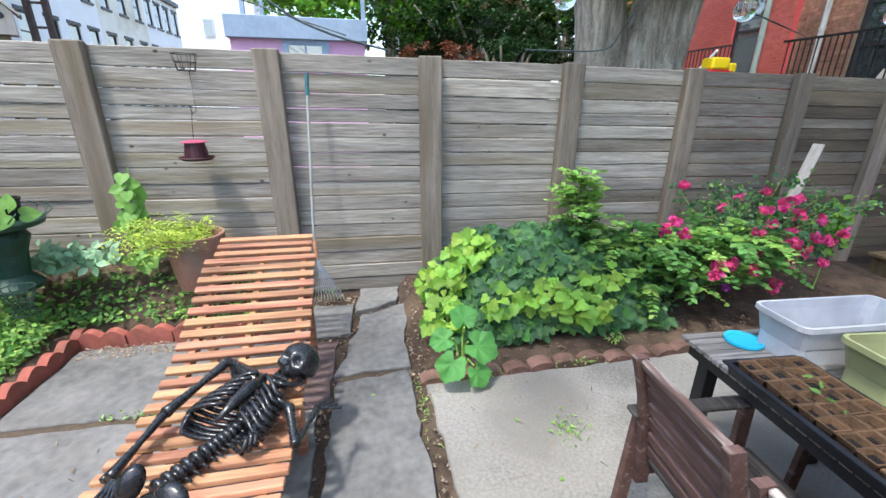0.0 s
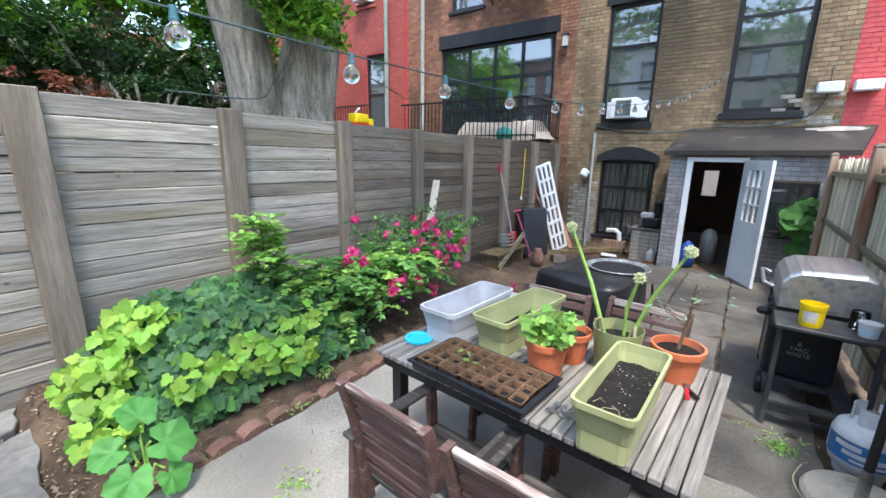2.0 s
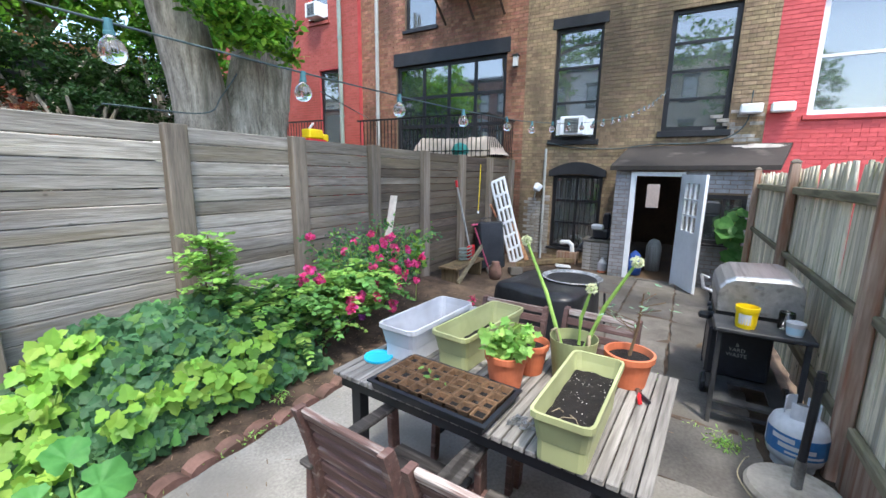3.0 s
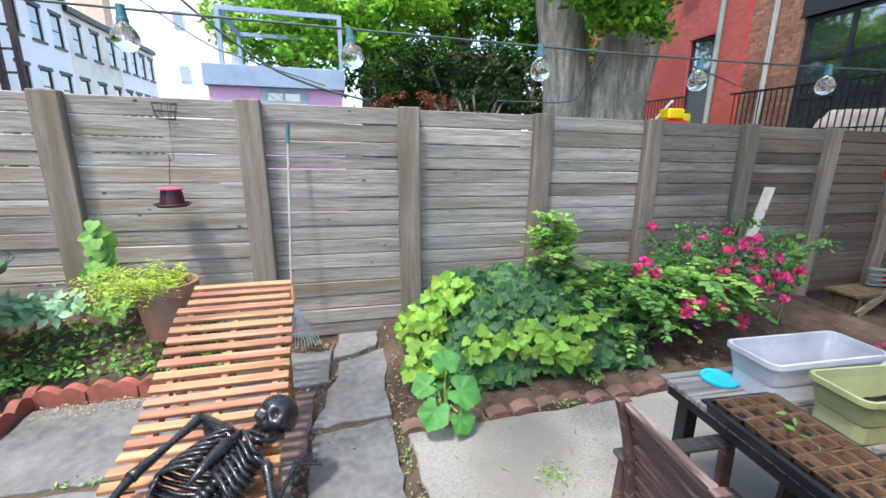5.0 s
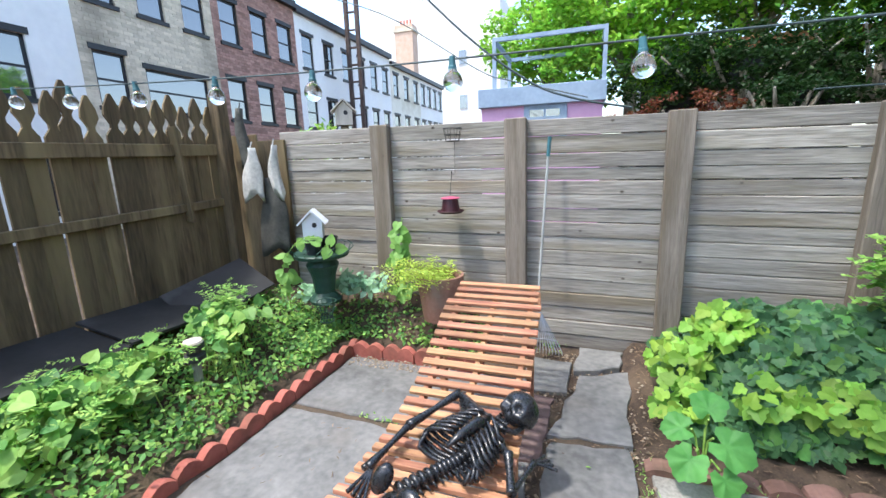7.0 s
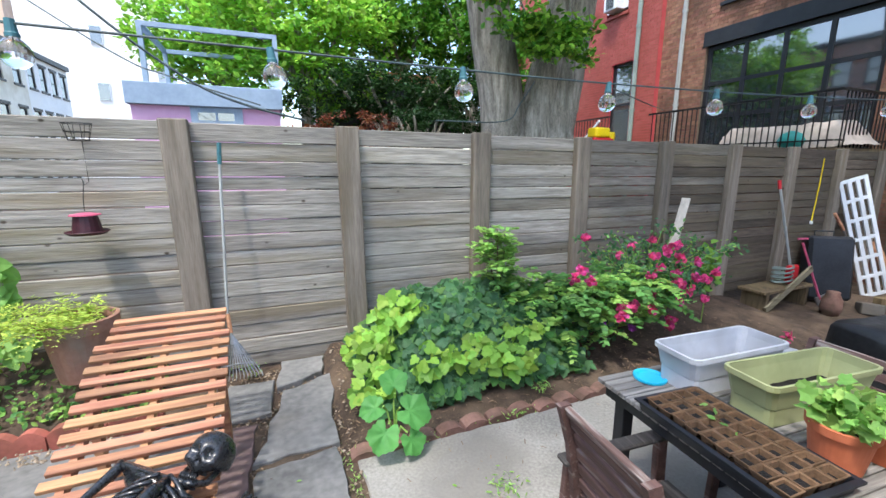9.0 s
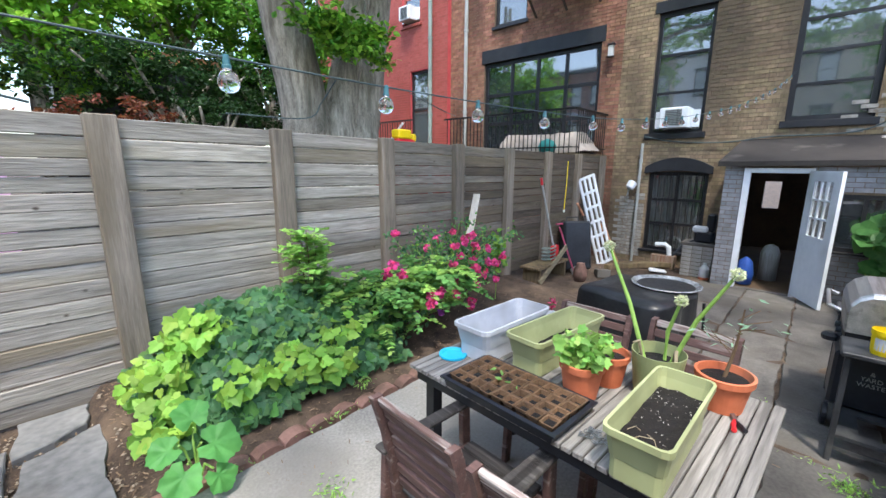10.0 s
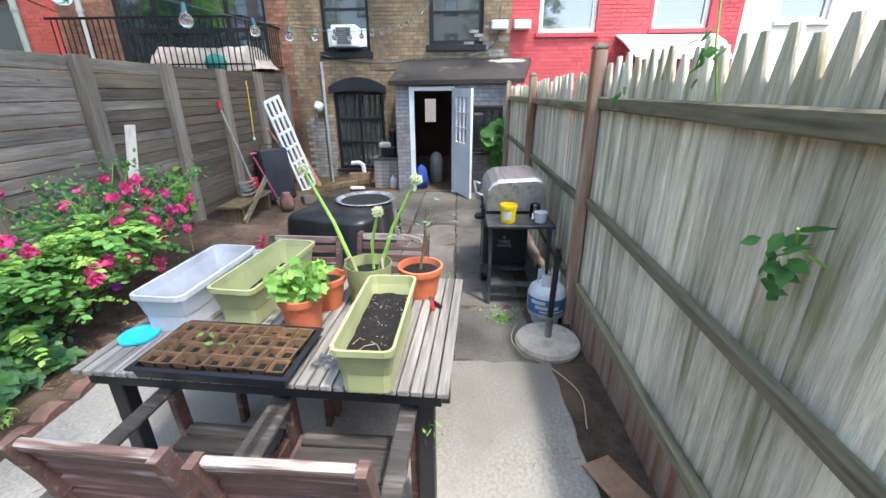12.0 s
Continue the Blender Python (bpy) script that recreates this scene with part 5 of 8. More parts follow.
# umbrella foot
foot = thing("umbrella_base", "round concrete umbrella base with a dark upright pole", "umbrella base", pose(2.2, 0.86, -0.085))
part("disc", lathe([(0, 0), (0.23, 0), (0.235, 0.03), (0.22, 0.055), (0.05, 0.075), (0, 0.075)], 36), surf("pale_cast_concrete", rgb("a69e90"), rgb("c9c1b2"), 7.0, rough=0.92, bump=0.35, vary=0, dirt=rgb("7d7668"), dirt_scale=9, dirt_at=0.6), foot, "pale concrete disc")
part("socket", tube([(0, 0, 0.07), (0.0, 0, 0.24)], 0.026, 14), STEEL, foot)
part("pole", tube([(0.0, 0, 0.2), (0.0, -0.012, 0.76)], 0.021, 12), BLACKPAINT, foot)
part("clamp", tube([(0.0, -0.012, 0.66), (0.0, -0.012, 0.72)], 0.028, 12), BLACKPLASTIC, foot)
ROPE = surf("pale_rope", rgb("a09478"), rgb("c2b697"), 20.0, rough=0.9, bump=0.3, vary=0)
tagged(new("rope", mesh_of(tube(curve([(2.35, 1.06, 0.0), (2.36, 1.08, -0.04), (2.2, 1.12, -0.05), (2.0, 1.05, -0.05), (1.9, 0.95, -0.02), (1.6, 0.8, 0.0), (1.3, 0.84, 0.02)]), 0.0035, 6), "rope", ROPE)), "pale cord trailing over the soil", "rope")

# ---- covered fire table ----
TARP = surf("black_cover", rgb("16181b"), rgb("2a2c2f"), 4.0, rough=0.38, bump=0.5, vary=0, dirt=rgb("4a4a48"), dirt_scale=3, dirt_at=0.62)
cov = thing("covered_table", "low table under a glossy black cover", "table cover", pose(4.3, 2.88, -0.19, 0, 0, -10))
cv, cf = [], []
k = 40
for z, s, wv in ((0.02, 1.04, 0.03), (0.25, 1.02, 0.022), (0.5, 1.0, 0.008), (0.54, 0.97, 0.0), (0.55, 0.5, 0.0)):
    for i in range(k):
        a = 2 * math.pi * i / k
        c, sn = math.cos(a), math.sin(a)
        q = (abs(c) ** 8 + abs(sn) ** 8) ** -0.125
        w = wv * math.sin(a * 9) + wv * 0.6 * math.sin(a * 17 + 1)
        cv.append((0.5 * c * q * s + w * c, 0.5 * sn * q * s + w * sn, z + (0.01 * math.sin(a * 3) if z > 0.4 else 0)))
for j in range(4):
    for i in range(k):
        cf.append((j * k + i, j * k + (i + 1) % k, (j + 1) * k + (i + 1) % k, (j + 1) * k + i))
cf.append(tuple(range(4 * k, 5 * k)))
solid("cover", cv, cf, TARP, cov, True)
part("leg", tube([(0.55, -0.52, 0), (0.52, -0.5, 0.4)], 0.015), BLACKPAINT, cov)
ring = thing("oval_tray", "black oval tray with a pale wet rim on the cover", "tray", pose(4.62, 2.68, 0.366, 0, 0, 0))
part("rim", lathe([(0.3, 0), (0.33, 0.02), (0.36, 0.03), (0.37, 0.02), (0.34, 0.0), (0.31, -0.006)], 36), surf("wet_rim", rgb("2c2f33"), rgb("9aa0a6"), 6.0, rough=0.2, bump=0.2, vary=0), ring)
part("bed", lathe([(0, 0.004), (0.3, 0.004), (0.31, -0.006), (0, -0.006)], 36), TARP, ring)

# ---- plants ----
HEART = [(0, 0), (-0.18, -0.1), (-0.36, -0.06), (-0.48, 0.1), (-0.5, 0.3), (-0.42, 0.52), (-0.24, 0.76), (0, 1.0), (0.24, 0.76), (0.42, 0.52), (0.5, 0.3), (0.48, 0.1), (0.36, -0.06), (0.18, -0.1)]
OVAL = [(0, 0), (-0.24, 0.25), (-0.27, 0.55), (0, 1.0), (0.27, 0.55), (0.24, 0.25)]
HOP = [(0, 0), (-0.16, -0.12), (-0.34, -0.1), (-0.44, 0.06), (-0.56, 0.2), (-0.52, 0.36), (-0.34, 0.42), (-0.36, 0.6), (-0.22, 0.76), (0, 1.0), (0.22, 0.76), (0.36, 0.6), (0.34, 0.42), (0.52, 0.36), (0.56, 0.2), (0.44, 0.06), (0.34, -0.1), (0.16, -0.12)]
LOBED = [(0, 0), (-0.3, -0.12), (-0.62, 0.08), (-0.5, 0.3), (-0.66, 0.62), (-0.3, 0.68), (0, 1.0), (0.3, 0.68), (0.66, 0.62), (0.5, 0.3), (0.62, 0.08), (0.3, -0.12)]
SLIM = [(0, 0), (-0.14, 0.35), (0, 1.0), (0.14, 0.35)]
LIME = leafy("lime_leaf", rgb("79a63f"), rgb("9cc559"))
MID = leafy("mid_green_leaf", rgb("4a7b41"), rgb("73a258"))
DEEP = leafy("deep_green_leaf", rgb("365f40"), rgb("5d8a5b"))
FRESH = leafy("fresh_green_leaf", rgb("77a84e"), rgb("a9d072"))
PALELEAF = leafy("pale_green_leaf", rgb("7aa884"), rgb("a6cba4"))
YELLOWGREEN = leafy("yellow_green_sprig", rgb("98b448"), rgb("c2d46a"))
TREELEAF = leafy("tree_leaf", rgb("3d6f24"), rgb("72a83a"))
# bright and dark tree greens: backlight and shade are put into the leaf colour
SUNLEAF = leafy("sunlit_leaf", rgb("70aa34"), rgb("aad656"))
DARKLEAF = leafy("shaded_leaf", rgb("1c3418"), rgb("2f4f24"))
RUSTLEAF = leafy("rusty_leaf", rgb("5c3322"), rgb("7e4d33"))
PETAL = leafy("magenta_petal", rgb("c8286c"), rgb("ee6aa6"))
PURPLE = leafy("purple_petal", rgb("9a3fae"), rgb("bd66c8"))
CREAMPETAL = leafy("cream_floret", rgb("c9cfa4"), rgb("e4e8c8"))
STEM = surf("green_stem", rgb("6f9440"), rgb("95b85c"), 8.0, rough=0.6, bump=0.1, vary=0.1)
TWIG = surf("brown_twig", rgb("4a3a2a"), rgb("6f5b44"), 10.0, rough=0.9, bump=0.3, vary=0.1)
BARK = surf("grey_bark", rgb("5c574c"), rgb("b8b1a2"), 6.0, (3.5, 3.5, 0.5), 0.95, 1.0, vary=0, dirt=rgb("4c4a3c"), dirt_scale=1.2)
SQUASHLEAF = leafy("squash_leaf", rgb("4d8f45"), rgb("79b862"))
npr = np.random.default_rng(7)


def leaves(name, at, size, mat, parent, shape=HEART, face=None, tilt=0.6, cup=0.12):
    """Many leaves in one mesh: places (n, 3), sizes (n), each with its own turn; face leans them towards a direction."""
    at = np.asarray(at, float)
    n = len(at)
    size = np.broadcast_to(np.asarray(size, float), (n,))
    out = np.array(shape)
    k = len(out)
    mid = out.mean(0)
    prof = np.concatenate([np.c_[out, cup * ((out[:, 0] ** 2) * 2 - 0.4 * (out[:, 1] - 0.4) ** 2 * 2)], [[0, mid[1], -0.03]]])
    up = npr.normal(0, tilt, (n, 3))
    up += np.array((0, 0, 1.0)) if face is None else np.asarray(face, float)
    up /= np.linalg.norm(up, axis=1)[:, None]
    d = npr.normal(0, 1, (n, 3))
    d[:, 2] -= 0.5
    d -= (d * up).sum(1)[:, None] * up
    d /= np.linalg.norm(d, axis=1)[:, None]
    s = np.cross(d, up)
    v = at[:, None] + size[:, None, None] * (prof[None, :, 0, None] * s[:, None] + prof[None, :, 1, None] * d[:, None] + prof[None, :, 2, None] * up[:, None])
    verts = v.reshape(-1, 3)
    base = (np.arange(n) * (k + 1))[:, None, None]
    tri = np.array([(k, i, (i + 1) % k) for i in range(k)])[None] + base
    if n <= 60:
        for i in range(n):
            ob = solid(name, v[i].tolist(), [(k, j, (j + 1) % k) for j in range(k)], mat, parent)
        return ob
    me = bpy.data.meshes.new(name)
    me.from_pydata(verts.tolist(), [], tri.reshape(-1, 3).tolist())
    me.materials.append(mat)
    ob = new(name, me)
    ob.parent = parent
    return tagged(ob, kind="stuff")


def blob(c, rad, n, shell=0.5):
    """Points in an ellipsoid, most of them near its skin."""
    v = npr.normal(0, 1, (n, 3))
    v /= np.linalg.norm(v, axis=1)[:, None]
    q = (shell + (1 - shell) * npr.random(n))[:, None]
    return np.asarray(c) + v * q * np.asarray(rad)


def frond(root, tip, pairs, size, droop=0.1, twig=None):
    """Leaflet places in pairs along an arching stalk."""
    root, tip = np.asarray(root, float), np.asarray(tip, float)
    d = tip - root
    side = np.cross(d, (0, 0, 1))
    side /= np.linalg.norm(side) + 1e-6
    pts = []
    for i in range(pairs):
        u = 0.2 + 0.8 * i / (pairs - 1)
        p = root + d * u + np.array((0, 0, droop * 4 * u * (1 - u) - droop * u * u))
        for s in (-1, 1):
            pts.append((p, s * side * (1.1 - 0.7 * u) + d / np.linalg.norm(d) * 0.35))
    return pts


def leaflets(name, pts, size, mat, parent, shape=SLIM):
    """Slim leaflets that point the given way."""
    at = np.array([p for p, _ in pts])
    d = np.array([q for _, q in pts])
    d += npr.normal(0, 0.12, d.shape)
    ln = np.linalg.norm(d, axis=1)
    d /= ln[:, None]
    size = size * ln
    up = np.array((0, 0, 1.0)) + npr.normal(0, 0.3, d.shape)
    s = np.cross(d, up)
    s /= np.linalg.norm(s, axis=1)[:, None]
    up = np.cross(s, d)
    out = np.array(shape)
    k = len(out)
    v = at[:, None] + size[:, None, None] * (out[None, :, 0, None] * s[:, None] * 1.25 + out[None, :, 1, None] * d[:, None] - 0.12 * (out[None, :, 1, None] ** 2) * up[:, None])
    me = bpy.data.meshes.new(name)
    me.from_pydata(v.reshape(-1, 3).tolist(), [], (np.arange(len(at))[:, None] * k + np.arange(k)[None]).tolist())
    me.materials.append(mat)
    ob = new(name, me)
    ob.parent = parent
    return tagged(ob, kind="stuff")


def soil_at(x, y):
    return ground_z(x, y)


# bean patch: a mound of heart-shaped leaves, lime on top and at the front
patch = thing("bean_plant", "dense mound of climbing bean leaves, deep green with lime tips", "plant")
pts = []
for i in range(2900):
    x, y = npr.uniform(-0.02, 1.75), npr.uniform(3.98, 5.08)
    top = 0.1 + 0.4 * hump((x + 0.04) / 0.62) * hump((1.95 - x) / 0.4) * hump((y - 3.9) / 0.5) + 0.12 * hump((y - 4.4) / 0.4)
    top += 0.05 * noise.noise((x * 4, y * 4, 1))
    pts.append((x, y, max(0.1, top * npr.uniform(0.45, 1.0) ** 0.4)))
pts = np.array(pts)
leaves("leaf", pts[:2300], npr.uniform(0.045, 0.1, 2300), DEEP, patch, HOP, (-0.35, -0.7, 0.75), 0.45)
leaves("leaf", pts[2300:], npr.uniform(0.05, 0.1, len(pts) - 2300), MID, patch, HOP, (-0.35, -0.7, 0.75), 0.5)
pl = []
for c, rad, n in (((0.32, 4.62, 0.55), (0.25, 0.2, 0.14), 90), ((0.05, 4.5, 0.33), (0.2, 0.25, 0.16), 80), ((0.72, 4.12, 0.33), (0.25, 0.16, 0.13), 70), ((1.02, 4.0, 0.28), (0.22, 0.13, 0.13), 60), ((0.0, 4.15, 0.2), (0.16, 0.16, 0.14), 60), ((1.25, 4.2, 0.42), (0.2, 0.12, 0.1), 30), ((0.45, 4.15, 0.3), (0.2, 0.15, 0.1), 30)):
    pl.append(blob(c, rad, n, 0.6))
pl = np.concatenate(pl)
leaves("young_leaf", pl, npr.uniform(0.055, 0.1, len(pl)), LIME, patch, HOP, (-0.35, -0.7, 0.7), 0.4)
bm = bmesh.new()
for i in range(16):
    x = npr.uniform(0.1, 1.6)
    tube([(x, 4.5, 0.0), (x + npr.uniform(-0.1, 0.1), 4.5, 0.3), (x + npr.uniform(-0.2, 0.2), npr.uniform(4.2, 4.8), 0.5)], 0.005, 5, bm)
part("stem", bm, STEM, patch)

# squash plant with large soft leaves
squash = thing("squash_plant", "young squash plant with broad light green leaves", "plant")
BROAD = []
for k in range(30):
    a = -math.pi / 2 + 2 * math.pi * (k + 0.5) / 30
    q = 0.5 * (1 + 0.09 * (1 - 2 * abs(math.sin(2.5 * (a - math.pi / 2))))) * (1.05 if k % 2 else 0.97) * (0.55 if k in (0, 29) else 1.0)
    BROAD.append((q * math.cos(a), 0.42 + q * math.sin(a)))
root = Vector((0.04, 3.76, 0.02))
for (x, y, z), s, d, f in (((0.05, 3.75, 0.34), 0.21, (0.1, 0.6, 0.5), (-0.1, -0.6, 0.8)), ((0.06, 3.68, 0.28), 0.25, (0.8, -0.35, -0.25), (0.05, -0.6, 0.8)), ((-0.02, 3.64, 0.22), 0.22, (-0.5, -0.6, -0.4), (-0.15, -0.65, 0.75)), ((0.08, 3.6, 0.16), 0.18, (0.35, -0.65, -0.55), (0.1, -0.8, 0.6)), ((-0.03, 3.72, 0.29), 0.19, (-0.9, 0.0, 0.1), (-0.3, -0.5, 0.8))):
    s, y = s * 0.86, y + 0.04
    part("stem", tube([root, root.lerp(Vector((x, y, z)), 0.6) + Vector((0, 0.03, 0.05)), (x, y, z)], 0.006, 6), STEM, squash)
    f = Vector(f).normalized()
    d = Vector(d)
    d = (d - f * d.dot(f)).normalized()
    e = d.cross(f)
    # a fan of ribs, the leaf folded a little along its middle and lifted at the rim
    lv, lf = [], []
    for ring_ in (0.35, 0.7, 1.0):
        for k, (a, c) in enumerate(BROAD):
            a, c = a * ring_, 0.3 + (c - 0.3) * ring_
            lv.append(Vector((x, y, z)) + s * (e * a + d * c + f * (0.22 * abs(a) - 0.3 * (c - 0.3) ** 2 + 0.04 * ring_ * math.sin(k * 1.26))))
    nb = len(BROAD)
    lv.append(Vector((x, y, z)) + s * (d * 0.3 - f * 0.02))
    lf = [(3 * nb, k, (k + 1) % nb) for k in range(nb)]
    for q in range(2):
        lf += [(q * nb + k, (q + 1) * nb + k, (q + 1) * nb + (k + 1) % nb, q * nb + (k + 1) % nb) for k in range(nb)]
    solid("leaf", [tuple(p) for p in lv], lf, SQUASHLEAF, squash, True)

# feathery shrub by the fence
shrub = thing("feathery_shrub", "tall feathery green shrub growing against the fence", "shrub")
pts, lime_pts = [], []
bm = bmesh.new()
for i in range(80):
    zc = npr.uniform(0.3, 1.12)
    w = 0.5 * (1.3 - zc)
    c = np.array((1.3 + npr.uniform(-0.06, 0.06), 4.72 + npr.uniform(-0.05, 0.05), zc))
    a = npr.uniform(0, 2 * math.pi)
    ln = npr.uniform(0.18, 0.36) * (0.55 + 1.1 * w)
    tip = c + np.array((math.cos(a) * ln, math.sin(a) * ln, npr.uniform(0.0, 0.16)))
    (lime_pts if zc > 0.7 or npr.random() < 0.65 else pts).extend(frond(c, tip, 9, 0.05, 0.03))
for x, z in ((1.28, 1.15), (1.36, 0.95), (1.2, 0.9)):
    tube([(1.3, 4.75, 0.05), (1.31, 4.73, 0.5), (x, 4.72, z)], [0.014, 0.01, 0.004], 6, bm)
part("stem", bm, TWIG, shrub)
leaflets("leaf", pts, 0.085, MID, shrub, OVAL)
leaflets("young_leaf", lime_pts, 0.075, FRESH, shrub, OVAL)
fern_pts = []
for i in range(170):
    c = np.array((npr.uniform(1.45, 2.75), npr.uniform(4.05, 4.7), 0))
    c[2] = npr.uniform(0.28, 0.7)
    a = npr.uniform(0, 2 * math.pi)
    ln = npr.uniform(0.2, 0.36)
    fern_pts += frond(c, c + np.array((math.cos(a) * ln, math.sin(a) * ln * 0.8 - 0.08, npr.uniform(-0.1, 0.15))), 11, 0.06, 0.05)
ferns = thing("fern_clump", "clump of dark green ferny fronds under the roses", "plant")
half = len(fern_pts) // 44 * 22
leaflets("frond", fern_pts[:half], 0.085, MID, ferns, OVAL)
leaflets("young_frond", fern_pts[half:], 0.08, FRESH, ferns, OVAL)
pts = np.concatenate([blob((2.0, 4.45, 0.35), (0.6, 0.4, 0.35), 700, 0.3), blob((1.75, 4.5, 0.5), (0.3, 0.3, 0.25), 250, 0.3)])
leaves("leaf", pts, npr.uniform(0.04, 0.08, len(pts)), DEEP, ferns, OVAL, (-0.3, -0.5, 0.8), 0.6)

# rose bush
rose = thing("rose_bush", "rambling rose bush with magenta flowers against the fence", "rose bush")
bm = bmesh.new()
tips = []
for i in range(70):
    x, y = npr.uniform(2.2, 3.7), npr.uniform(4.2, 4.85)
    t = Vector((x + npr.uniform(-0.45, 0.4), y + npr.uniform(-0.25, 0.15), npr.uniform(0.3, 1.06) * (1 - 0.25 * max(0, x - 3.2))))
    b = Vector((2.9 + (x - 2.9) * 0.5, 4.6, 0.05))
    m = b.lerp(t, 0.55) + Vector((0, 0, 0.18))
    tube([b, m, t], [0.007, 0.005, 0.003], 5, bm)
    tips.append(t)
    tips.append(m)
part("stem", bm, STEM, rose)
pts = np.concatenate([blob(t, (0.17, 0.15, 0.13), 13, 0.1) for t in tips])
leaves("leaf", pts, npr.uniform(0.035, 0.065, len(pts)), DEEP, rose, OVAL, (-0.3, -0.4, 0.8), 0.8)
pts = np.concatenate([blob(t, (0.17, 0.15, 0.13), 9, 0.1) for t in tips])
leaves("leaf", pts, npr.uniform(0.03, 0.06, len(pts)), MID, rose, OVAL, (-0.3, -0.4, 0.8), 0.8)
pts = np.concatenate([blob(t, (0.14, 0.12, 0.1), 5, 0.1) for t in tips])
leaves("young_leaf", pts, npr.uniform(0.02, 0.04, len(pts)), LIME, rose, OVAL, (-0.3, -0.4, 0.8), 0.8)
spots = [(1.81, 4.35, 0.86), (1.76, 4.35, 0.74), (1.92, 4.35, 0.76), (2.1, 4.15, 0.56), (2.22, 4.15, 0.52), (2.05, 4.1, 0.48), (3.05, 4.4, 0.94), (2.86, 4.4, 0.93), (2.7, 4.4, 0.86), (2.78, 4.35, 0.8), (3.1, 4.4, 0.8), (2.62, 4.35, 0.7), (2.95, 4.3, 0.7), (2.55, 4.25, 0.6), (3.0, 4.25, 0.55), (2.5, 4.2, 0.45), (3.25, 4.3, 0.6), (3.5, 4.4, 0.55), (2.75, 4.15, 0.35), (2.62, 4.1, 0.3), (3.4, 4.3, 0.38), (2.9, 4.2, 0.45)]
spots = [(a + npr.uniform(-0.04, 0.04), b - 0.12, c + npr.uniform(-0.03, 0.03)) for a, b, c in spots]
spots += [(t.x + npr.uniform(-0.05, 0.05), t.y - 0.1, t.z + 0.07) for t in tips[::2] if t.z > 0.45 and npr.random() < 0.36]
pts = np.concatenate([blob(s, (0.028, 0.028, 0.024), 26, 0.4) for s in spots])
ROUND = [(0.5 * math.sin(a * math.pi / 4), 0.5 - 0.5 * math.cos(a * math.pi / 4)) for a in range(8)]
leaves("flower", pts, npr.uniform(0.034, 0.05, len(pts)), PETAL, rose, ROUND, (-0.4, -0.6, 0.5), 0.8, 0.4)
spots = [(2.15, 4.1, 0.42), (2.3, 4.08, 0.3), (2.0, 4.12, 0.38)]
pts = np.concatenate([blob(s, (0.03, 0.03, 0.02), 16, 0.5) for s in spots])
leaves("flower", pts, npr.uniform(0.02, 0.034, len(pts)), PURPLE, rose, ROUND, (-0.4, -0.6, 0.5), 0.8, 0.4)
vine = thing("vine", "young pale green vine climbing beside the roses", "vine")
part("stem", tube([(3.75, 4.45, 0.0), (3.72, 4.42, 0.4), (3.7, 4.42, 0.8)], 0.006, 6), STEM, vine)
leaves("leaf", blob((3.7, 4.4, 0.66), (0.13, 0.1, 0.32), 58, 0.3), 0.07, LIME, vine, HEART, (-0.5, -0.5, 0.6), 0.5)
spike = thing("salvia", "small plant with a spike of red flowers", "plant")
part("stem", tube([(3.4, 3.55, -0.1), (3.3, 3.45, 0.2), (3.1, 3.3, 0.42)], 0.005, 6), STEM, spike)
leaves("flower", np.array([(3.3 - 0.22 * u, 3.45 - 0.17 * u, 0.2 + 0.25 * u) for u in np.linspace(0, 1, 30)]) + npr.normal(0, 0.015, (30, 3)), 0.05, PETAL, spike, OVAL, None, 1.0)

# ground cover of the left bed
cover = thing("ground_cover", "low mixed green ground cover filling the raised bed", "ground cover", kind="stuff")
pts = []
while len(pts) < 8200:
    x, y = npr.uniform(-3.7, -2.72), npr.uniform(1.4, 4.9)
    if npr.random() < 0.35:
        x, y = npr.uniform(-3.7, -1.4), npr.uniform(4.2, 5.05)
    if x > -2.7 and y < 4.65:
        continue
    dens = 0.5 + 0.9 * noise.noise((x * 1.6, y * 1.6, 5)) + (0.35 if y < 4.3 else 0.15)
    if npr.random() < dens:
        pts.append((x, y, soil_at(x, y) + abs(npr.normal(0, 0.05)) + 0.02 + 0.1 * max(0, noise.noise((x * 2.3, y * 2.3, 9)))))
pts = np.array(pts)
h = len(pts) // 2
leaves("small_leaf", pts[:h], npr.uniform(0.025, 0.065, h), MID, cover, OVAL, (0.2, -0.3, 1), 0.5)
leaves("small_leaf", pts[h:], npr.uniform(0.025, 0.06, len(pts) - h), FRESH, cover, OVAL, (0.2, -0.3, 1), 0.5)
weeds = thing("leafy_weed", "broad-leaved light green weeds standing in the bed", "weed")
pts = []
for c, rad, n in (((-3.35, 3.95, 0.54), (0.3, 0.3, 0.15), 200), ((-3.05, 3.55, 0.5), (0.25, 0.3, 0.17), 110), ((-3.4, 3.2, 0.45), (0.2, 0.35, 0.14), 140), ((-3.2, 3.0, 0.4), (0.25, 0.35, 0.16), 140), ((-3.4, 2.75, 0.45), (0.22, 0.3, 0.15), 140), ((-3.3, 2.5, 0.38), (0.3, 0.3, 0.16), 120)):
    pts.append(blob(c, rad, n, 0.3))
pts = np.concatenate(pts)
npr.shuffle(pts)
pts = pts[np.hypot(pts[:, 0] + 3.08, pts[:, 1] - 3.36) > 0.2]
q3 = len(pts) * 2 // 5
leaves("leaf", pts[:q3], 0.03 + 0.09 * npr.random(q3) ** 2, MID, weeds, HEART, (0.3, -0.4, 0.9), 0.55)
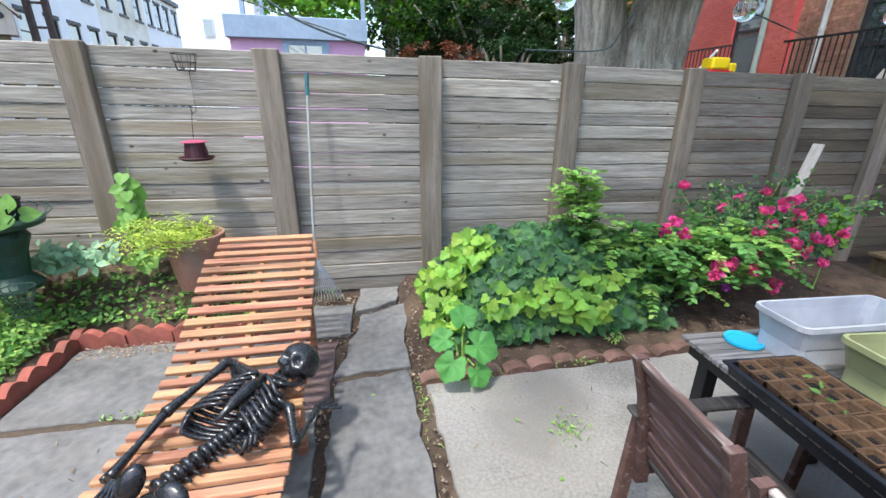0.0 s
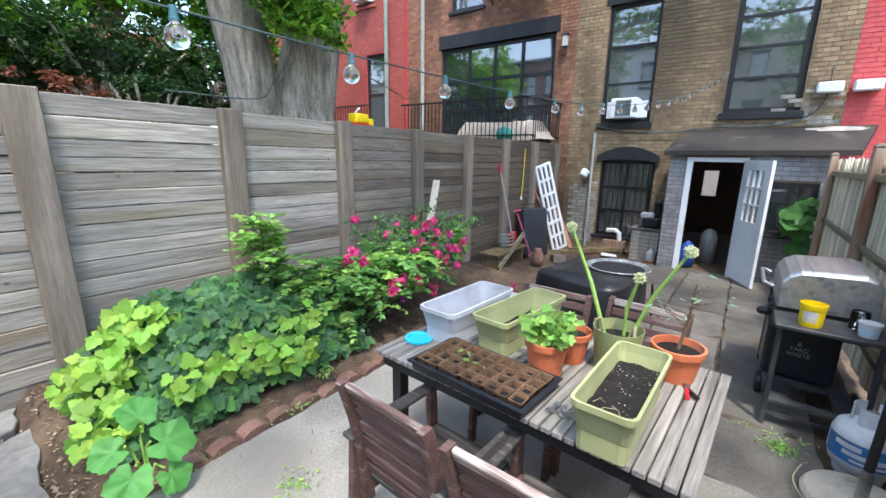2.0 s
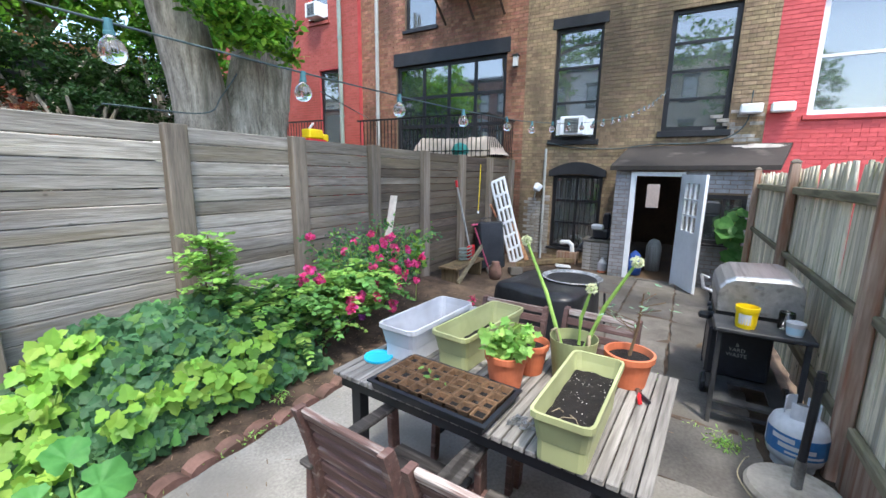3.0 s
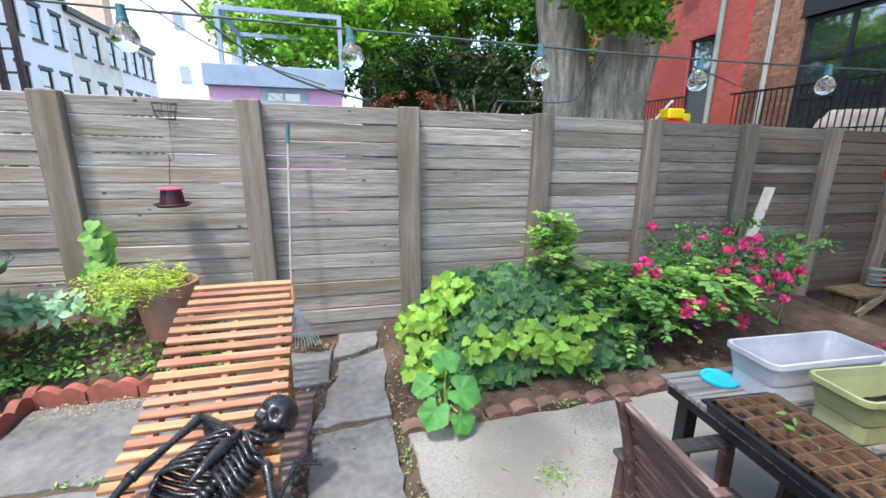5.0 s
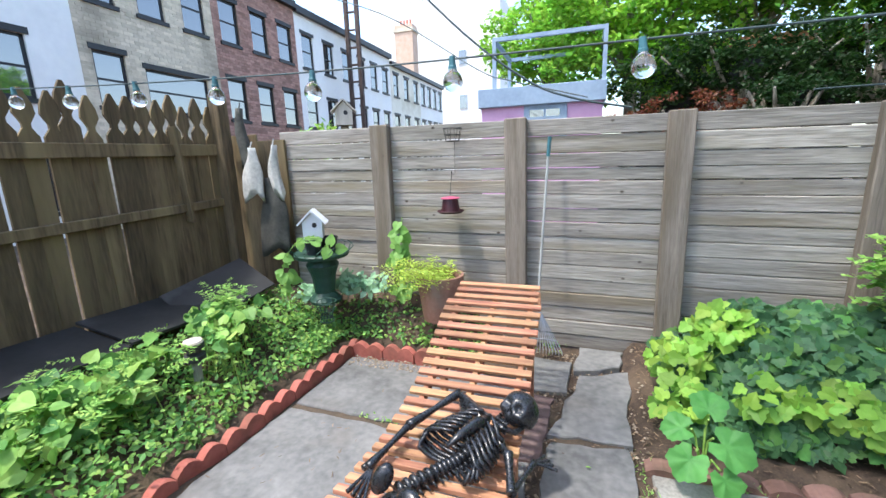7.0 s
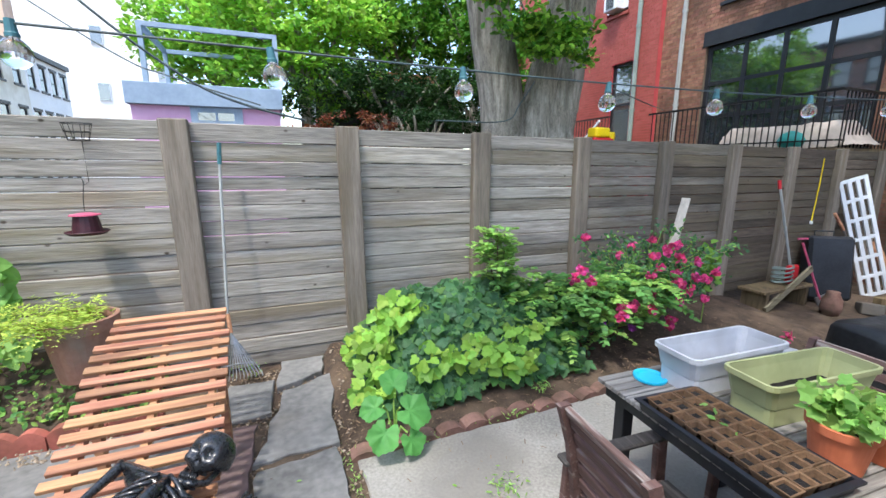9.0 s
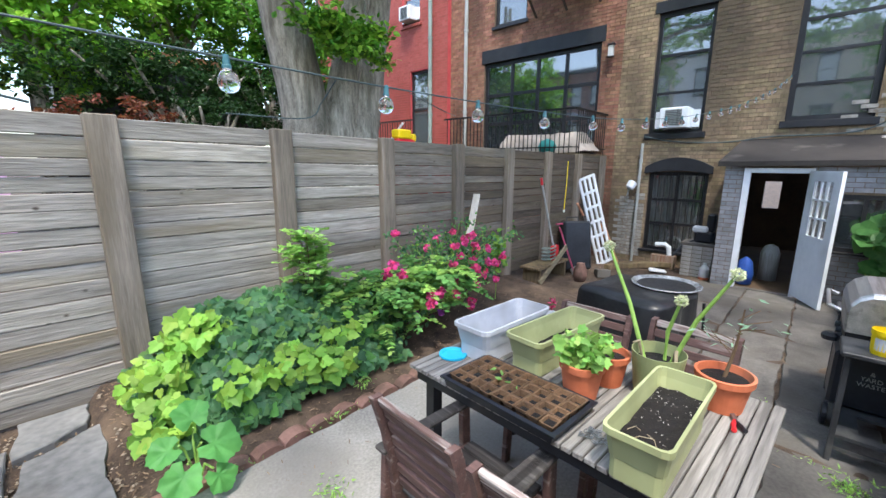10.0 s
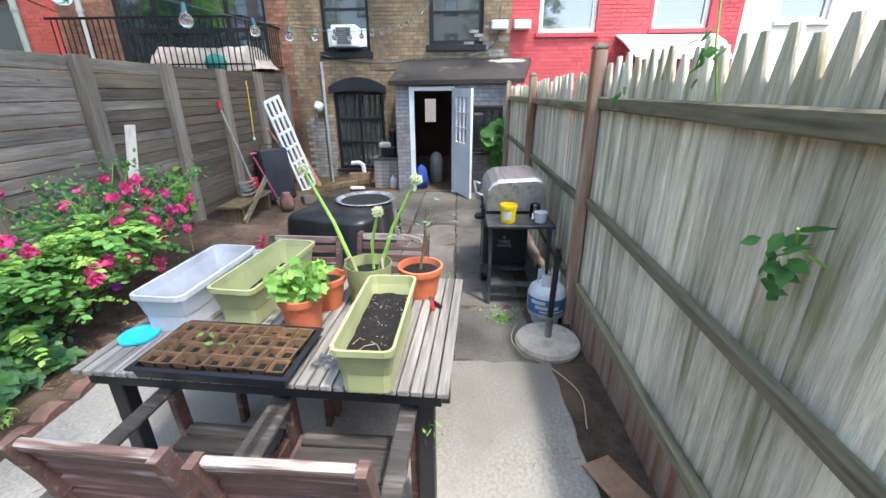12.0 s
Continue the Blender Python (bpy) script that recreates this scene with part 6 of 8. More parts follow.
leaves("leaf", pts[q3:], 0.03 + 0.1 * npr.random(len(pts) - q3) ** 2, FRESH, weeds, HEART, (0.3, -0.4, 0.9), 0.55)
bm = bmesh.new()
for c in pts[::9]:
    tube([(c[0] + npr.uniform(-0.05, 0.05), c[1] + npr.uniform(-0.05, 0.05), soil_at(c[0], c[1])), tuple(c)], 0.004, 5, bm)
tagged(part("stem", bm, STEM, weeds), kind="stuff")
fp = []
for i in range(110):
    c = np.array((npr.uniform(-3.7, -3.0), npr.uniform(1.9, 3.6), npr.uniform(0.36, 0.52)))
    a = npr.uniform(0, 2 * math.pi)
    fp += frond(c, c + np.array((0.22 * math.cos(a), 0.22 * math.sin(a), npr.uniform(0.0, 0.14))), 9, 0.05, 0.03)
for i in range(24):
    c = np.array((npr.uniform(-3.55, -3.3), npr.uniform(4.0, 4.25), 0.62))
    a = npr.uniform(0, 2 * math.pi)
    fp += frond(c, c + np.array((0.16 * math.cos(a), 0.16 * math.sin(a), npr.uniform(0.02, 0.16))), 8, 0.045, 0.03)
leaflets("frond", fp, 0.05, FRESH, weeds)
hosta = thing("pale_leaf_plant", "low plants with pale blue-green leaves by the fence", "plant")
pts = np.concatenate([blob((-2.72, 4.9, 0.58), (0.45, 0.16, 0.1), 210, 0.2), blob((-3.1, 4.8, 0.5), (0.2, 0.15, 0.08), 50, 0.2)])
leaves("leaf", pts, npr.uniform(0.06, 0.115, len(pts)), PALELEAF, hosta, OVAL, (0.1, -0.5, 0.8), 0.5)
post_vine = thing("vine", "green vine leaves climbing a fence post", "vine")
pts = np.concatenate([blob((-2.24, 5.03, 0.9), (0.1, 0.05, 0.3), 36, 0.2), blob((-2.2, 4.98, 0.55), (0.12, 0.08, 0.12), 14, 0.2)])
leaves("leaf", pts, npr.uniform(0.07, 0.11, len(pts)), FRESH, post_vine, HEART, (0.1, -0.9, 0.4), 0.3)
part("stem", tube([(-2.2, 5.05, 0.35), (-2.25, 5.06, 0.8), (-2.23, 5.07, 1.2)], 0.005, 6), STEM, post_vine)

FADEDCLAY = surf("faded_clay", rgb("8a6250"), rgb("a98270"), 5.0, rough=0.8, bump=0.2, vary=0, dirt=rgb("8c8272"), dirt_scale=3, dirt_at=0.55)
# large pot with a feathery yellow-green plant
fern_pot = pot("flower_pot", "large weathered terracotta pot with trailing yellow-green growth", FADEDCLAY, 0.15, 0.205, 0.41, pose(-1.79, 4.83, 0.33), 0.85)
pts = []
for i in range(170):
    a, q = npr.uniform(0, 2 * math.pi), npr.uniform(0.02, 0.18)
    c = np.array((q * math.cos(a) - 0.05, q * math.sin(a) - 0.03, 0.36))
    ln = npr.uniform(0.1, 0.26)
    pts += frond(c, c + np.array((ln * math.cos(a) - 0.12, ln * math.sin(a) - 0.03, npr.uniform(-0.02, 0.2))), 8, 0.03, 0.05)
leaflets("sprig", pts, 0.045, YELLOWGREEN, fern_pot)

# seedlings on the table
pts = np.concatenate([blob((0, 0, 0.21), (0.12, 0.13, 0.09), 150, 0.3)])
leaves("leaf", pts, npr.uniform(0.025, 0.05, len(pts)), FRESH, pot1, LOBED, (-0.3, -0.1, 0.9), 0.7)
bm = bmesh.new()
for c in pts[::4]:
    tube([(c[0] * 0.3, c[1] * 0.3, 0.12), (c[0] * 0.7, c[1] * 0.7, c[2] * 0.8), tuple(c)], 0.0025, 5, bm)
part("stem", bm, STEM, pot1)
for i, (tip, base) in enumerate((((0.06, 0.27, 0.615), (0.0, 0.05, 0.13)), ((0.0, -0.06, 0.44), (0.02, -0.02, 0.13)), ((0.06, -0.225, 0.57), (0.02, -0.04, 0.13)))):
    tip, base = Vector(tip), Vector(base)
    mid = base.lerp(tip, 0.5) + Vector((0.01, -0.01 if i == 0 else 0.02, 0.0))
    st = part("flower_stalk", tube([base, mid, tip], [0.01, 0.009, 0.006], 8), STEM, pot_al)
    leaves("flower_head", blob(tip, (0.024, 0.024, 0.023), 320, 0.85), 0.01, CREAMPETAL, st, OVAL, None, 1.5)
for a, b in (((0.02, -0.05, 0.14), (-0.08, -0.09, 0.1)), ((0.0, 0.06, 0.14), (-0.03, 0.1, 0.22))):
    part("dry_leaf", tube([a, ((a[0] + b[0]) / 2, (a[1] + b[1]) / 2, 0.23), b], [0.005, 0.008, 0.003], 6), STRAW, pot_al)
bm = tube([(0, 0, 0.13), (0.02, -0.02, 0.25), (0.03, -0.03, 0.42)], [0.008, 0.006, 0.003], 6)
for a in range(9):
    t = a * 0.7
    tube([(0.015, -0.015, 0.2 + a * 0.022), (0.1 * math.cos(t), 0.12 * math.sin(t), 0.27 + a * 0.018)], 0.002, 5, bm)
part("stem", bm, TWIG, pot2)
leaves("leaf", np.array([(0.1 * math.cos(a * 0.7), 0.12 * math.sin(a * 0.7), 0.27 + a * 0.018) for a in range(9)] * 3) + npr.normal(0, 0.03, (27, 3)), 0.04, PALELEAF, pot2, SLIM, None, 0.6)
leaves("sprout", np.array([(0.02, 0.0, 0.08), (0.06, 0.01, 0.085), (-0.02, 0.02, 0.08), (0.12, -0.06, 0.08), (0.14, -0.05, 0.085)]), 0.035, FRESH, tray, OVAL, None, 0.4)

PERLITE = surf("pale_perlite", rgb("8e8a82"), rgb("c4c0b8"), 9.0, rough=0.95, bump=0.2, vary=0.3, island=True)
leaves("perlite", np.c_[npr.uniform(-0.08, 0.08, 75), npr.uniform(-0.24, 0.24, 75), np.full(75, 0.122)], npr.uniform(0.004, 0.009, 75), PERLITE, box3, OVAL, None, 0.6)

# vine leaves on the picket fence and weeds in the paving
fence_vine = thing("vine", "green vine shoots poking through the picket fence", "vine")
pts = np.concatenate([blob((0.62, 0.7, 1.27), (0.1, 0.03, 0.13), 20, 0.2), blob((1.2, 0.68, 1.76), (0.08, 0.04, 0.12), 12, 0.3), blob((1.95, 0.68, 1.64), (0.05, 0.03, 0.03), 4, 0.3)])
leaves("leaf", pts, npr.uniform(0.05, 0.09, len(pts)), MID, fence_vine, OVAL, (0.0, 0.9, 0.35), 0.45)
part("stem", tube([(0.6, 0.6, 1.25), (0.62, 0.68, 1.3), (0.58, 0.72, 1.36)], 0.004, 6), STEM, fence_vine)
part("stem", tube([(1.22, 0.6, 1.6), (1.2, 0.66, 1.8), (1.24, 0.66, 2.0)], 0.004, 6), STEM, fence_vine)
grass = thing("weeds", "tufts of weeds in the paving joints", "weeds", kind="stuff")
pts = []
for c, rad, n in (((2.55, 1.16, -0.07), (0.12, 0.12, 0.03), 170), ((0.5, 3.2, 0.02), (0.14, 0.16, 0.015), 80), ((0.2, 3.72, 0.03), (0.2, 0.03, 0.03), 30), ((0.85, 3.72, 0.03), (0.3, 0.03, 0.03), 40), ((1.2, 3.85, 0.1), (0.1, 0.06, 0.05), 60), ((-1.8, 3.73, 0.03), (0.35, 0.03, 0.015), 50), ((-0.25, 3.5, 0.03), (0.06, 0.5, 0.015), 50), ((-0.85, 5.0, 0.1), (0.15, 0.06, 0.08), 60), ((3.2, 1.6, -0.1), (0.5, 0.03, 0.02), 40), ((2.7, 1.2, -0.08), (0.03, 0.4, 0.02), 40), ((0.75, 1.6, 0.55), (0.08, 0.08, 0.06), 12)):
    pts.append(blob(c, rad, n, 0.1))
pts = np.concatenate(pts)
leaves("weed_leaf", pts, npr.uniform(0.02, 0.045, len(pts)), FRESH, grass, SLIM, None, 0.9)
# wood chips and fallen bits
chips = thing("wood_chips", "scattered wood chips, dry stalks and fallen leaves", "debris", kind="stuff")
pts = []
while len(pts) < 6000:
    x, y = npr.uniform(-0.25, 4.2), npr.uniform(3.78, 5.1)
    if npr.random() < 0.3:
        x, y = npr.uniform(-4.1, -1.3), npr.uniform(1.4, 5.1)
        if x > -2.7 and y < 4.8:
            continue
    elif npr.random() < 0.2:
        x, y = npr.uniform(-0.9, -0.1), npr.uniform(3.5, 5.1)
    elif npr.random() < 0.25:
        x, y = npr.uniform(3.5, 9.0), npr.uniform(3.0, 5.0)
    pts.append((x, y, soil_at(x, y) + 0.018))
pts = np.array(pts)
CHIP = surf("dry_wood_chip", rgb("4c3d30"), rgb("8a755e"), 8.0, rough=0.95, bump=0.2, vary=0.45, island=True)
leaves("chip", pts, npr.uniform(0.008, 0.045, len(pts)), CHIP, chips, [(-0.09, 0), (-0.13, 0.6), (-0.06, 1), (0.08, 0.9), (0.12, 0.1)], None, 0.25)
pts = np.c_[npr.uniform(-2.6, 2.6, 460), npr.uniform(0.9, 4.6, 460), np.full(460, 0.03)]
pts[(pts[:, 0] > -0.15) & (pts[:, 0] < 1.9), 2] = 0.006
pts[pts[:, 0] > 1.9, 2] = -0.06
pts[(pts[:, 0] > -1.4) & (pts[:, 0] < -0.9), 2] = 0.028
leaves("twig_bit", pts, npr.uniform(0.012, 0.045, len(pts)), CHIP, chips, [(-0.07, 0), (-0.06, 1), (0.06, 0.95), (0.07, 0.05)], None, 0.1)
yl = np.array([(-0.62, 2.9, 0.045), (0.05, 2.55, 0.01), (0.42, 2.35, 0.01), (-0.5, 2.75, 0.045), (0.25, 3.3, 0.01), (-0.55, 3.62, 0.05), (0.3, 2.9, 0.01), (0.62, 2.7, 0.01), (0.9, 3.1, 0.01)])
leaves("fallen_leaf", yl, 0.03, LIME, chips, OVAL, None, 0.1)

# ---- trees ----
def limb(pts, rad, bm):
    """A knobbly limb."""
    out, rs = [], []
    for i in range(len(pts) - 1):
        for k in range(6):
            u = k / 6
            out.append(Vector(pts[i]).lerp(Vector(pts[i + 1]), u) + Vector((noise.noise((i * 3 + u * 3, 1, 0)), noise.noise((i * 3 + u * 3, 5, 0)), 0)) * rad[i] * 0.12)
            rs.append(rad[i] + (rad[i + 1] - rad[i]) * u)
    out.append(Vector(pts[-1]))
    rs.append(rad[-1])
    return tube(out, rs, 16, bm)


tree = thing("tree", "large grey-barked tree with three trunks behind the fence", "tree")
bm = bmesh.new()
limb([(3.05, 7.5, -0.1), (3.05, 7.5, 1.6), (2.92, 7.5, 2.6), (2.6, 7.5, 4.2), (1.8, 7.3, 6.2), (1.4, 7.0, 8.2)], [0.58, 0.42, 0.35, 0.31, 0.26, 0.2], bm)
limb([(3.3, 7.45, 0.2), (3.35, 7.4, 1.8), (3.55, 7.35, 3.0), (3.85, 7.3, 4.4), (4.1, 7.2, 6.5)], [0.5, 0.34, 0.24, 0.2, 0.13], bm)
limb([(3.75, 7.5, -0.1), (3.75, 7.5, 1.8), (3.95, 7.5, 2.8), (4.25, 7.5, 4.4), (4.9, 7.5, 6.5), (5.4, 7.4, 8.5)], [0.6, 0.46, 0.38, 0.33, 0.27, 0.18], bm)
part("trunk", bm, BARK, tree, smooth=True)
bm = bmesh.new()
cl = []
# the last ten branches are out of view and carry the added shading boughs
for a, b, rad in (((1.8, 7.3, 6.2), (0.0, 6.0, 7.2), 0.1), ((2.2, 7.4, 5.0), (2.6, 6.2, 5.2), 0.07), ((4.1, 7.2, 6.0), (3.4, 6.0, 5.6), 0.07), ((4.9, 7.5, 6.5), (5.2, 6.0, 6.6), 0.09), ((5.2, 7.4, 7.5), (7.0, 7.0, 8.0), 0.1), ((3.9, 7.3, 5.0), (3.1, 6.5, 4.6), 0.05), ((3.9, 7.2, 4.4), (3.4, 6.55, 3.5), 0.035), ((2.4, 7.2, 4.4), (2.7, 6.5, 3.55), 0.035), ((2.4, 7.5, 4.6), (1.4, 7.0, 5.2), 0.05), ((4.1, 7.2, 6.4), (3.6, 4.6, 7.5), 0.09), ((4.9, 7.5, 6.5), (5.9, 4.4, 7.9), 0.09), ((3.6, 4.6, 7.5), (0.9, 2.9, 8.0), 0.05), ((4.0, 7.3, 5.2), (3.2, 3.6, 6.2), 0.09), ((3.2, 3.6, 6.2), (0.4, 1.8, 6.4), 0.06), ((0.4, 1.8, 6.4), (-3.6, 1.2, 6.4), 0.04), ((0.4, 1.8, 6.4), (-0.8, -0.6, 6.4), 0.035), ((3.2, 3.6, 6.2), (4.4, 0.6, 6.9), 0.05), ((5.0, 7.4, 6.9), (6.4, 3.4, 8.4), 0.08), ((6.4, 3.4, 8.4), (7.2, 0.2, 8.8), 0.05)):
    m = Vector(a).lerp(Vector(b), 0.5) + Vector((0, 0, 0.3))
    tube([a, m, b], [rad, rad * 0.7, rad * 0.3], 8, bm)
    cl += [Vector(b), m]
part("branch", bm, BARK, tree)
pts = []
# the last three clusters hang overhead out of view, added for shade
for c, rad, n in (((2.7, 6.5, 3.5), (0.5, 0.25, 0.3), 800), ((3.35, 6.55, 3.42), (0.5, 0.25, 0.28), 900), ((3.05, 6.5, 3.25), (0.2, 0.15, 0.15), 180), ((3.6, 6.5, 3.2), (0.16, 0.15, 0.12), 135), ((2.1, 6.4, 3.9), (0.6, 0.4, 0.3), 600), ((2.9, 6.5, 4.7), (1.1, 0.7, 0.75), 1900), ((3.9, 6.7, 4.9), (0.8, 0.6, 0.6), 900), ((2.2, 6.3, 5.4), (1.3, 1.0, 0.8), 1500), ((4.0, 6.4, 6.2), (1.8, 1.2, 1.0), 2200), ((0.6, 6.4, 6.6), (1.6, 1.3, 0.9), 1900), ((2.5, 6.6, 7.6), (2.6, 1.8, 1.1), 2600), ((5.8, 7.2, 7.8), (1.8, 1.5, 1.2), 1800), ((3.6, 4.9, 7.6), (1.9, 1.5, 0.8), 2000), ((5.8, 4.2, 7.9), (1.7, 1.8, 0.8), 1800), ((0.8, 2.8, 8.0), (2.3, 2.0, 0.6), 1600)):
    for k in range(n // 45):
        cc = blob(c, rad, 1, 0.2)[0]
        pts.append(blob(cc, (0.26, 0.26, 0.16), 45, 0.1))
pts = np.concatenate(pts)
hh = int(len(pts) * 0.55)
npr.shuffle(pts)
leaves("crown", pts[:hh], npr.uniform(0.07, 0.13, hh), TREELEAF, tree, OVAL, None, 0.6)
leaves("crown", pts[hh:], npr.uniform(0.07, 0.13, len(pts) - hh), SUNLEAF, tree, OVAL, None, 0.6)

# unseen boughs added overhead to shade the garden, thin-edged and open in places
pts = []


def shade_bough(x, y):
    pts.append(blob((x, y, 6.3 + 2.3 * hump((x - 2.5) / 4) + npr.uniform(-0.3, 0.3)), (0.5, 0.5, 0.22), 26, 0.1))


while len(pts) < 105:
    x, y = npr.uniform(-3.4, 8.2), npr.uniform(-1.0, 3.6)
    if (x < -2.2 and y < 2.7 and npr.random() < 0.6) or (x < 0 and y < 0.2) or noise.noise((x * 0.9, y * 0.9, 3.0)) < -0.22:
        continue
    shade_bough(x, y)
# denser unseen leaves that shade the far fence and the deck
for i in range(70):
    shade_bough(npr.uniform(1.2, 7.4), npr.uniform(3.0, 5.6))
# a few more to keep sun off the white box
for i in range(5):
    shade_bough(npr.uniform(-1.0, 0.0), npr.uniform(0.8, 1.4))
pts = np.concatenate(pts)
leaves("crown", pts, npr.uniform(0.15, 0.26, len(pts)), TREELEAF, tree, OVAL, None, 0.6)


def far_tree(c, rad, n, mat, label, size=(0.1, 0.2), clump=40, spread=0.4):
    t = thing("tree", label, "tree")
    x, y, z = c
    bm = bmesh.new()
    tube([(x, y, -0.1), (x + 0.1, y, z * 0.6), (x, y, z)], [0.2, 0.14, 0.08], 8, bm)
    for k in range(6):
        a = k * 1.05
        tube([(x, y, z * 0.7), (x + rad[0] * 0.6 * math.cos(a), y + rad[1] * 0.6 * math.sin(a), z + rad[2] * 0.4)], [0.07, 0.02], 6, bm)
    part("trunk", bm, BARK, t)
    pts = np.concatenate([blob(blob(c, rad, 1, 0.35)[0], (spread, spread, spread * 0.6), clump, 0.1) for _ in range(n // clump)])
    leaves("crown", pts, npr.uniform(*size, len(pts)), mat, t, OVAL, None, 0.6)
    return t


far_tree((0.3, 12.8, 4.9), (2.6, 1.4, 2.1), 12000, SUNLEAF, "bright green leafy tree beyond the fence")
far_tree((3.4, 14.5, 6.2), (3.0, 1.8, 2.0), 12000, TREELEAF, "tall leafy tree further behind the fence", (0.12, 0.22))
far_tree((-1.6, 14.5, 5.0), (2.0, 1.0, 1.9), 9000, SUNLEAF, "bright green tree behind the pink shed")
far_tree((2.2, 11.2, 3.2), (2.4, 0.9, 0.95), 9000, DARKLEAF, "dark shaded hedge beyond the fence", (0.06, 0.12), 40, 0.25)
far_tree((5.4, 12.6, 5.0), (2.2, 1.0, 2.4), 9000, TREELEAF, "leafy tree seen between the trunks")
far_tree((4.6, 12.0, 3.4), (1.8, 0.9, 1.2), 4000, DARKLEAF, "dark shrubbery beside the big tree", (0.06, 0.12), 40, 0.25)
far_tree((0.9, 9.2, 2.2), (1.3, 0.5, 0.42), 3000, RUSTLEAF, "rust-coloured hedge showing over the fence", (0.04, 0.08), 40, 0.15)
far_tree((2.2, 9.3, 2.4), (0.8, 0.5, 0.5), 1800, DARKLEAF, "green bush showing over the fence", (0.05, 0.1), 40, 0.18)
far_tree((-3.9, 6.2, 2.0), (0.35, 0.3, 0.28), 600, LIME, "lime green bush behind the fence corner", (0.06, 0.1), 30, 0.15)
far_tree((-10.5, -2.0, 6.0), (2.0, 3.4, 3.0), 9000, TREELEAF, "leafy street tree behind the neighbouring gardens", (0.14, 0.26), 40, 0.5)

# ---- string lights and wires ----
CABLE = surf("dark_cable", rgb("2d3a3c"), rgb("4a5a5c"), 9.0, rough=0.6, bump=0, vary=0)
SOCKET = surf("teal_socket", rgb("2f5a60"), rgb("447880"), 9.0, rough=0.5, bump=0, vary=0)
BULB = glassy("bulb_glass", rgb("fbfdfd"), 0.02, 1.0)
lights = thing("string_lights", "string of clear round bulbs on a thin green cable", "string lights")
line = [(-4.25, 2.62, 2.14), (-3.2, 2.56, 2.06), (-2.2, 2.5, 1.985), (-1.26, 2.46, 1.935), (-0.53, 2.44, 1.92), (0.265, 2.42, 1.912), (1.13, 2.42, 1.93), (2.03, 2.42, 1.975), (3.5, 2.4, 2.12), (5.5, 2.32, 2.42), (7.5, 2.2, 2.85), (9.28, 2.09, 3.36)]
part("cable", tube(curve(line), 0.0022, 6), CABLE, lights)


def on_line(x):
    for a, b in zip(line, line[1:]):
        if a[0] <= x <= b[0]:
            return Vector(a).lerp(Vector(b), (x - a[0]) / (b[0] - a[0]))


sock_me = mesh_of(lathe([(0, 0.006), (0.0075, 0.004), (0.009, -0.018), (0.0105, -0.02), (0.0105, -0.026), (0, -0.026)], 12), "socket", SOCKET)
bulb_me = mesh_of(lathe([(0.008, -0.026), (0.012, -0.03), (0.02, -0.039), (0.0245, -0.052), (0.0235, -0.063), (0.017, -0.073), (0.008, -0.0778), (0, -0.079)], 18), "bulb", BULB, True)
fil_me = mesh_of(tube([(0.004, 0, -0.03), (0.006, 0, -0.056), (-0.006, 0, -0.056), (-0.004, 0, -0.03)], 0.0008, 5), "filament", STEEL)
xs = [-3.9, -3.55, -3.2, -2.86, -2.54, -2.22, -1.9, -1.58, -1.26, -0.9, -0.53, -0.14, 0.265, 0.67, 1.13, 1.62, 2.03] + [2.45 + 0.42 * i for i in range(16)]
for i, x in enumerate(xs):
    p = on_line(x)
    m = pose(p.x, p.y, p.z, r.uniform(-6, 6), r.uniform(-6, 6), r.uniform(0, 360))
    s = piece("socket", sock_me, lights, m @ Matrix.Scale(0.88, 4))
    b = piece("bulb", bulb_me, s, Matrix())
    b.visible_shadow = False
    piece("filament", fil_me, s, Matrix())
wires = thing("overhead_wire", "thick black overhead service wire", "wire")
part("wire", tube(curve([(-3.4, 6.0, 4.6), (-2.0, 6.0, 3.14), (-1.22, 6.0, 2.5), (-0.75, 6.0, 2.28), (-0.2, 6.0, 2.15)]), 0.012, 6), CABLE, wires)
part("wire", tube(curve([(-6.5, 9.0, 5.2), (-4.0, 8.5, 4.2), (-2.2, 8.0, 3.05), (-1.6, 7.5, 2.75), (-0.6, 7.0, 2.4)]), 0.009, 6), CABLE, wires)
part("wire", tube(curve([(3.1, 6.9, 2.9), (2.6, 6.5, 2.5), (2.2, 6.2, 2.25), (1.2, 6.0, 2.2)]), 0.008, 6), CABLE, wires)
part("wire", tube(curve([(3.9, 6.2, 2.75), (5.5, 7.0, 2.72), (8.9, 9.6, 3.1)]), 0.008, 6), CABLE, wires)
cable2 = thing("wall_cable", "loose cable sagging across the brick wall", "cable")
part("cable", tube(curve([(9.24, 4.5, 2.35), (9.24, 3.9, 2.22), (9.24, 3.0, 2.18), (9.24, 2.3, 2.26), (9.24, 1.2, 2.3), (9.24, 0.75, 2.6), (9.24, 0.7, 3.2)]), 0.012, 6), CABLE, cable2)

# ---- beyond the fence ----
PINK = surf("pink_stucco", rgb("cf9fc4"), rgb("dcb2d2"), 2.0, rough=0.8, bump=0.1, vary=0.03)
BLUEGREY = surf("blue_grey_trim", rgb("8297ad"), rgb("9aaec2"), 2.0, rough=0.7, bump=0.1, vary=0.03)
shed = thing("garden_shed", "pink shed with blue-grey fascia and a light roof frame", "shed", pose(-2.88, 11.0, -0.23))
part("wall", boxes((0.05, 2.6, 0.0, 2.2, -0.1, 3.05)), PINK, shed)
part("fascia", boxes((0, 2.66, -0.12, 2.3, 3.05, 3.44), bevel=0.01), BLUEGREY, shed)
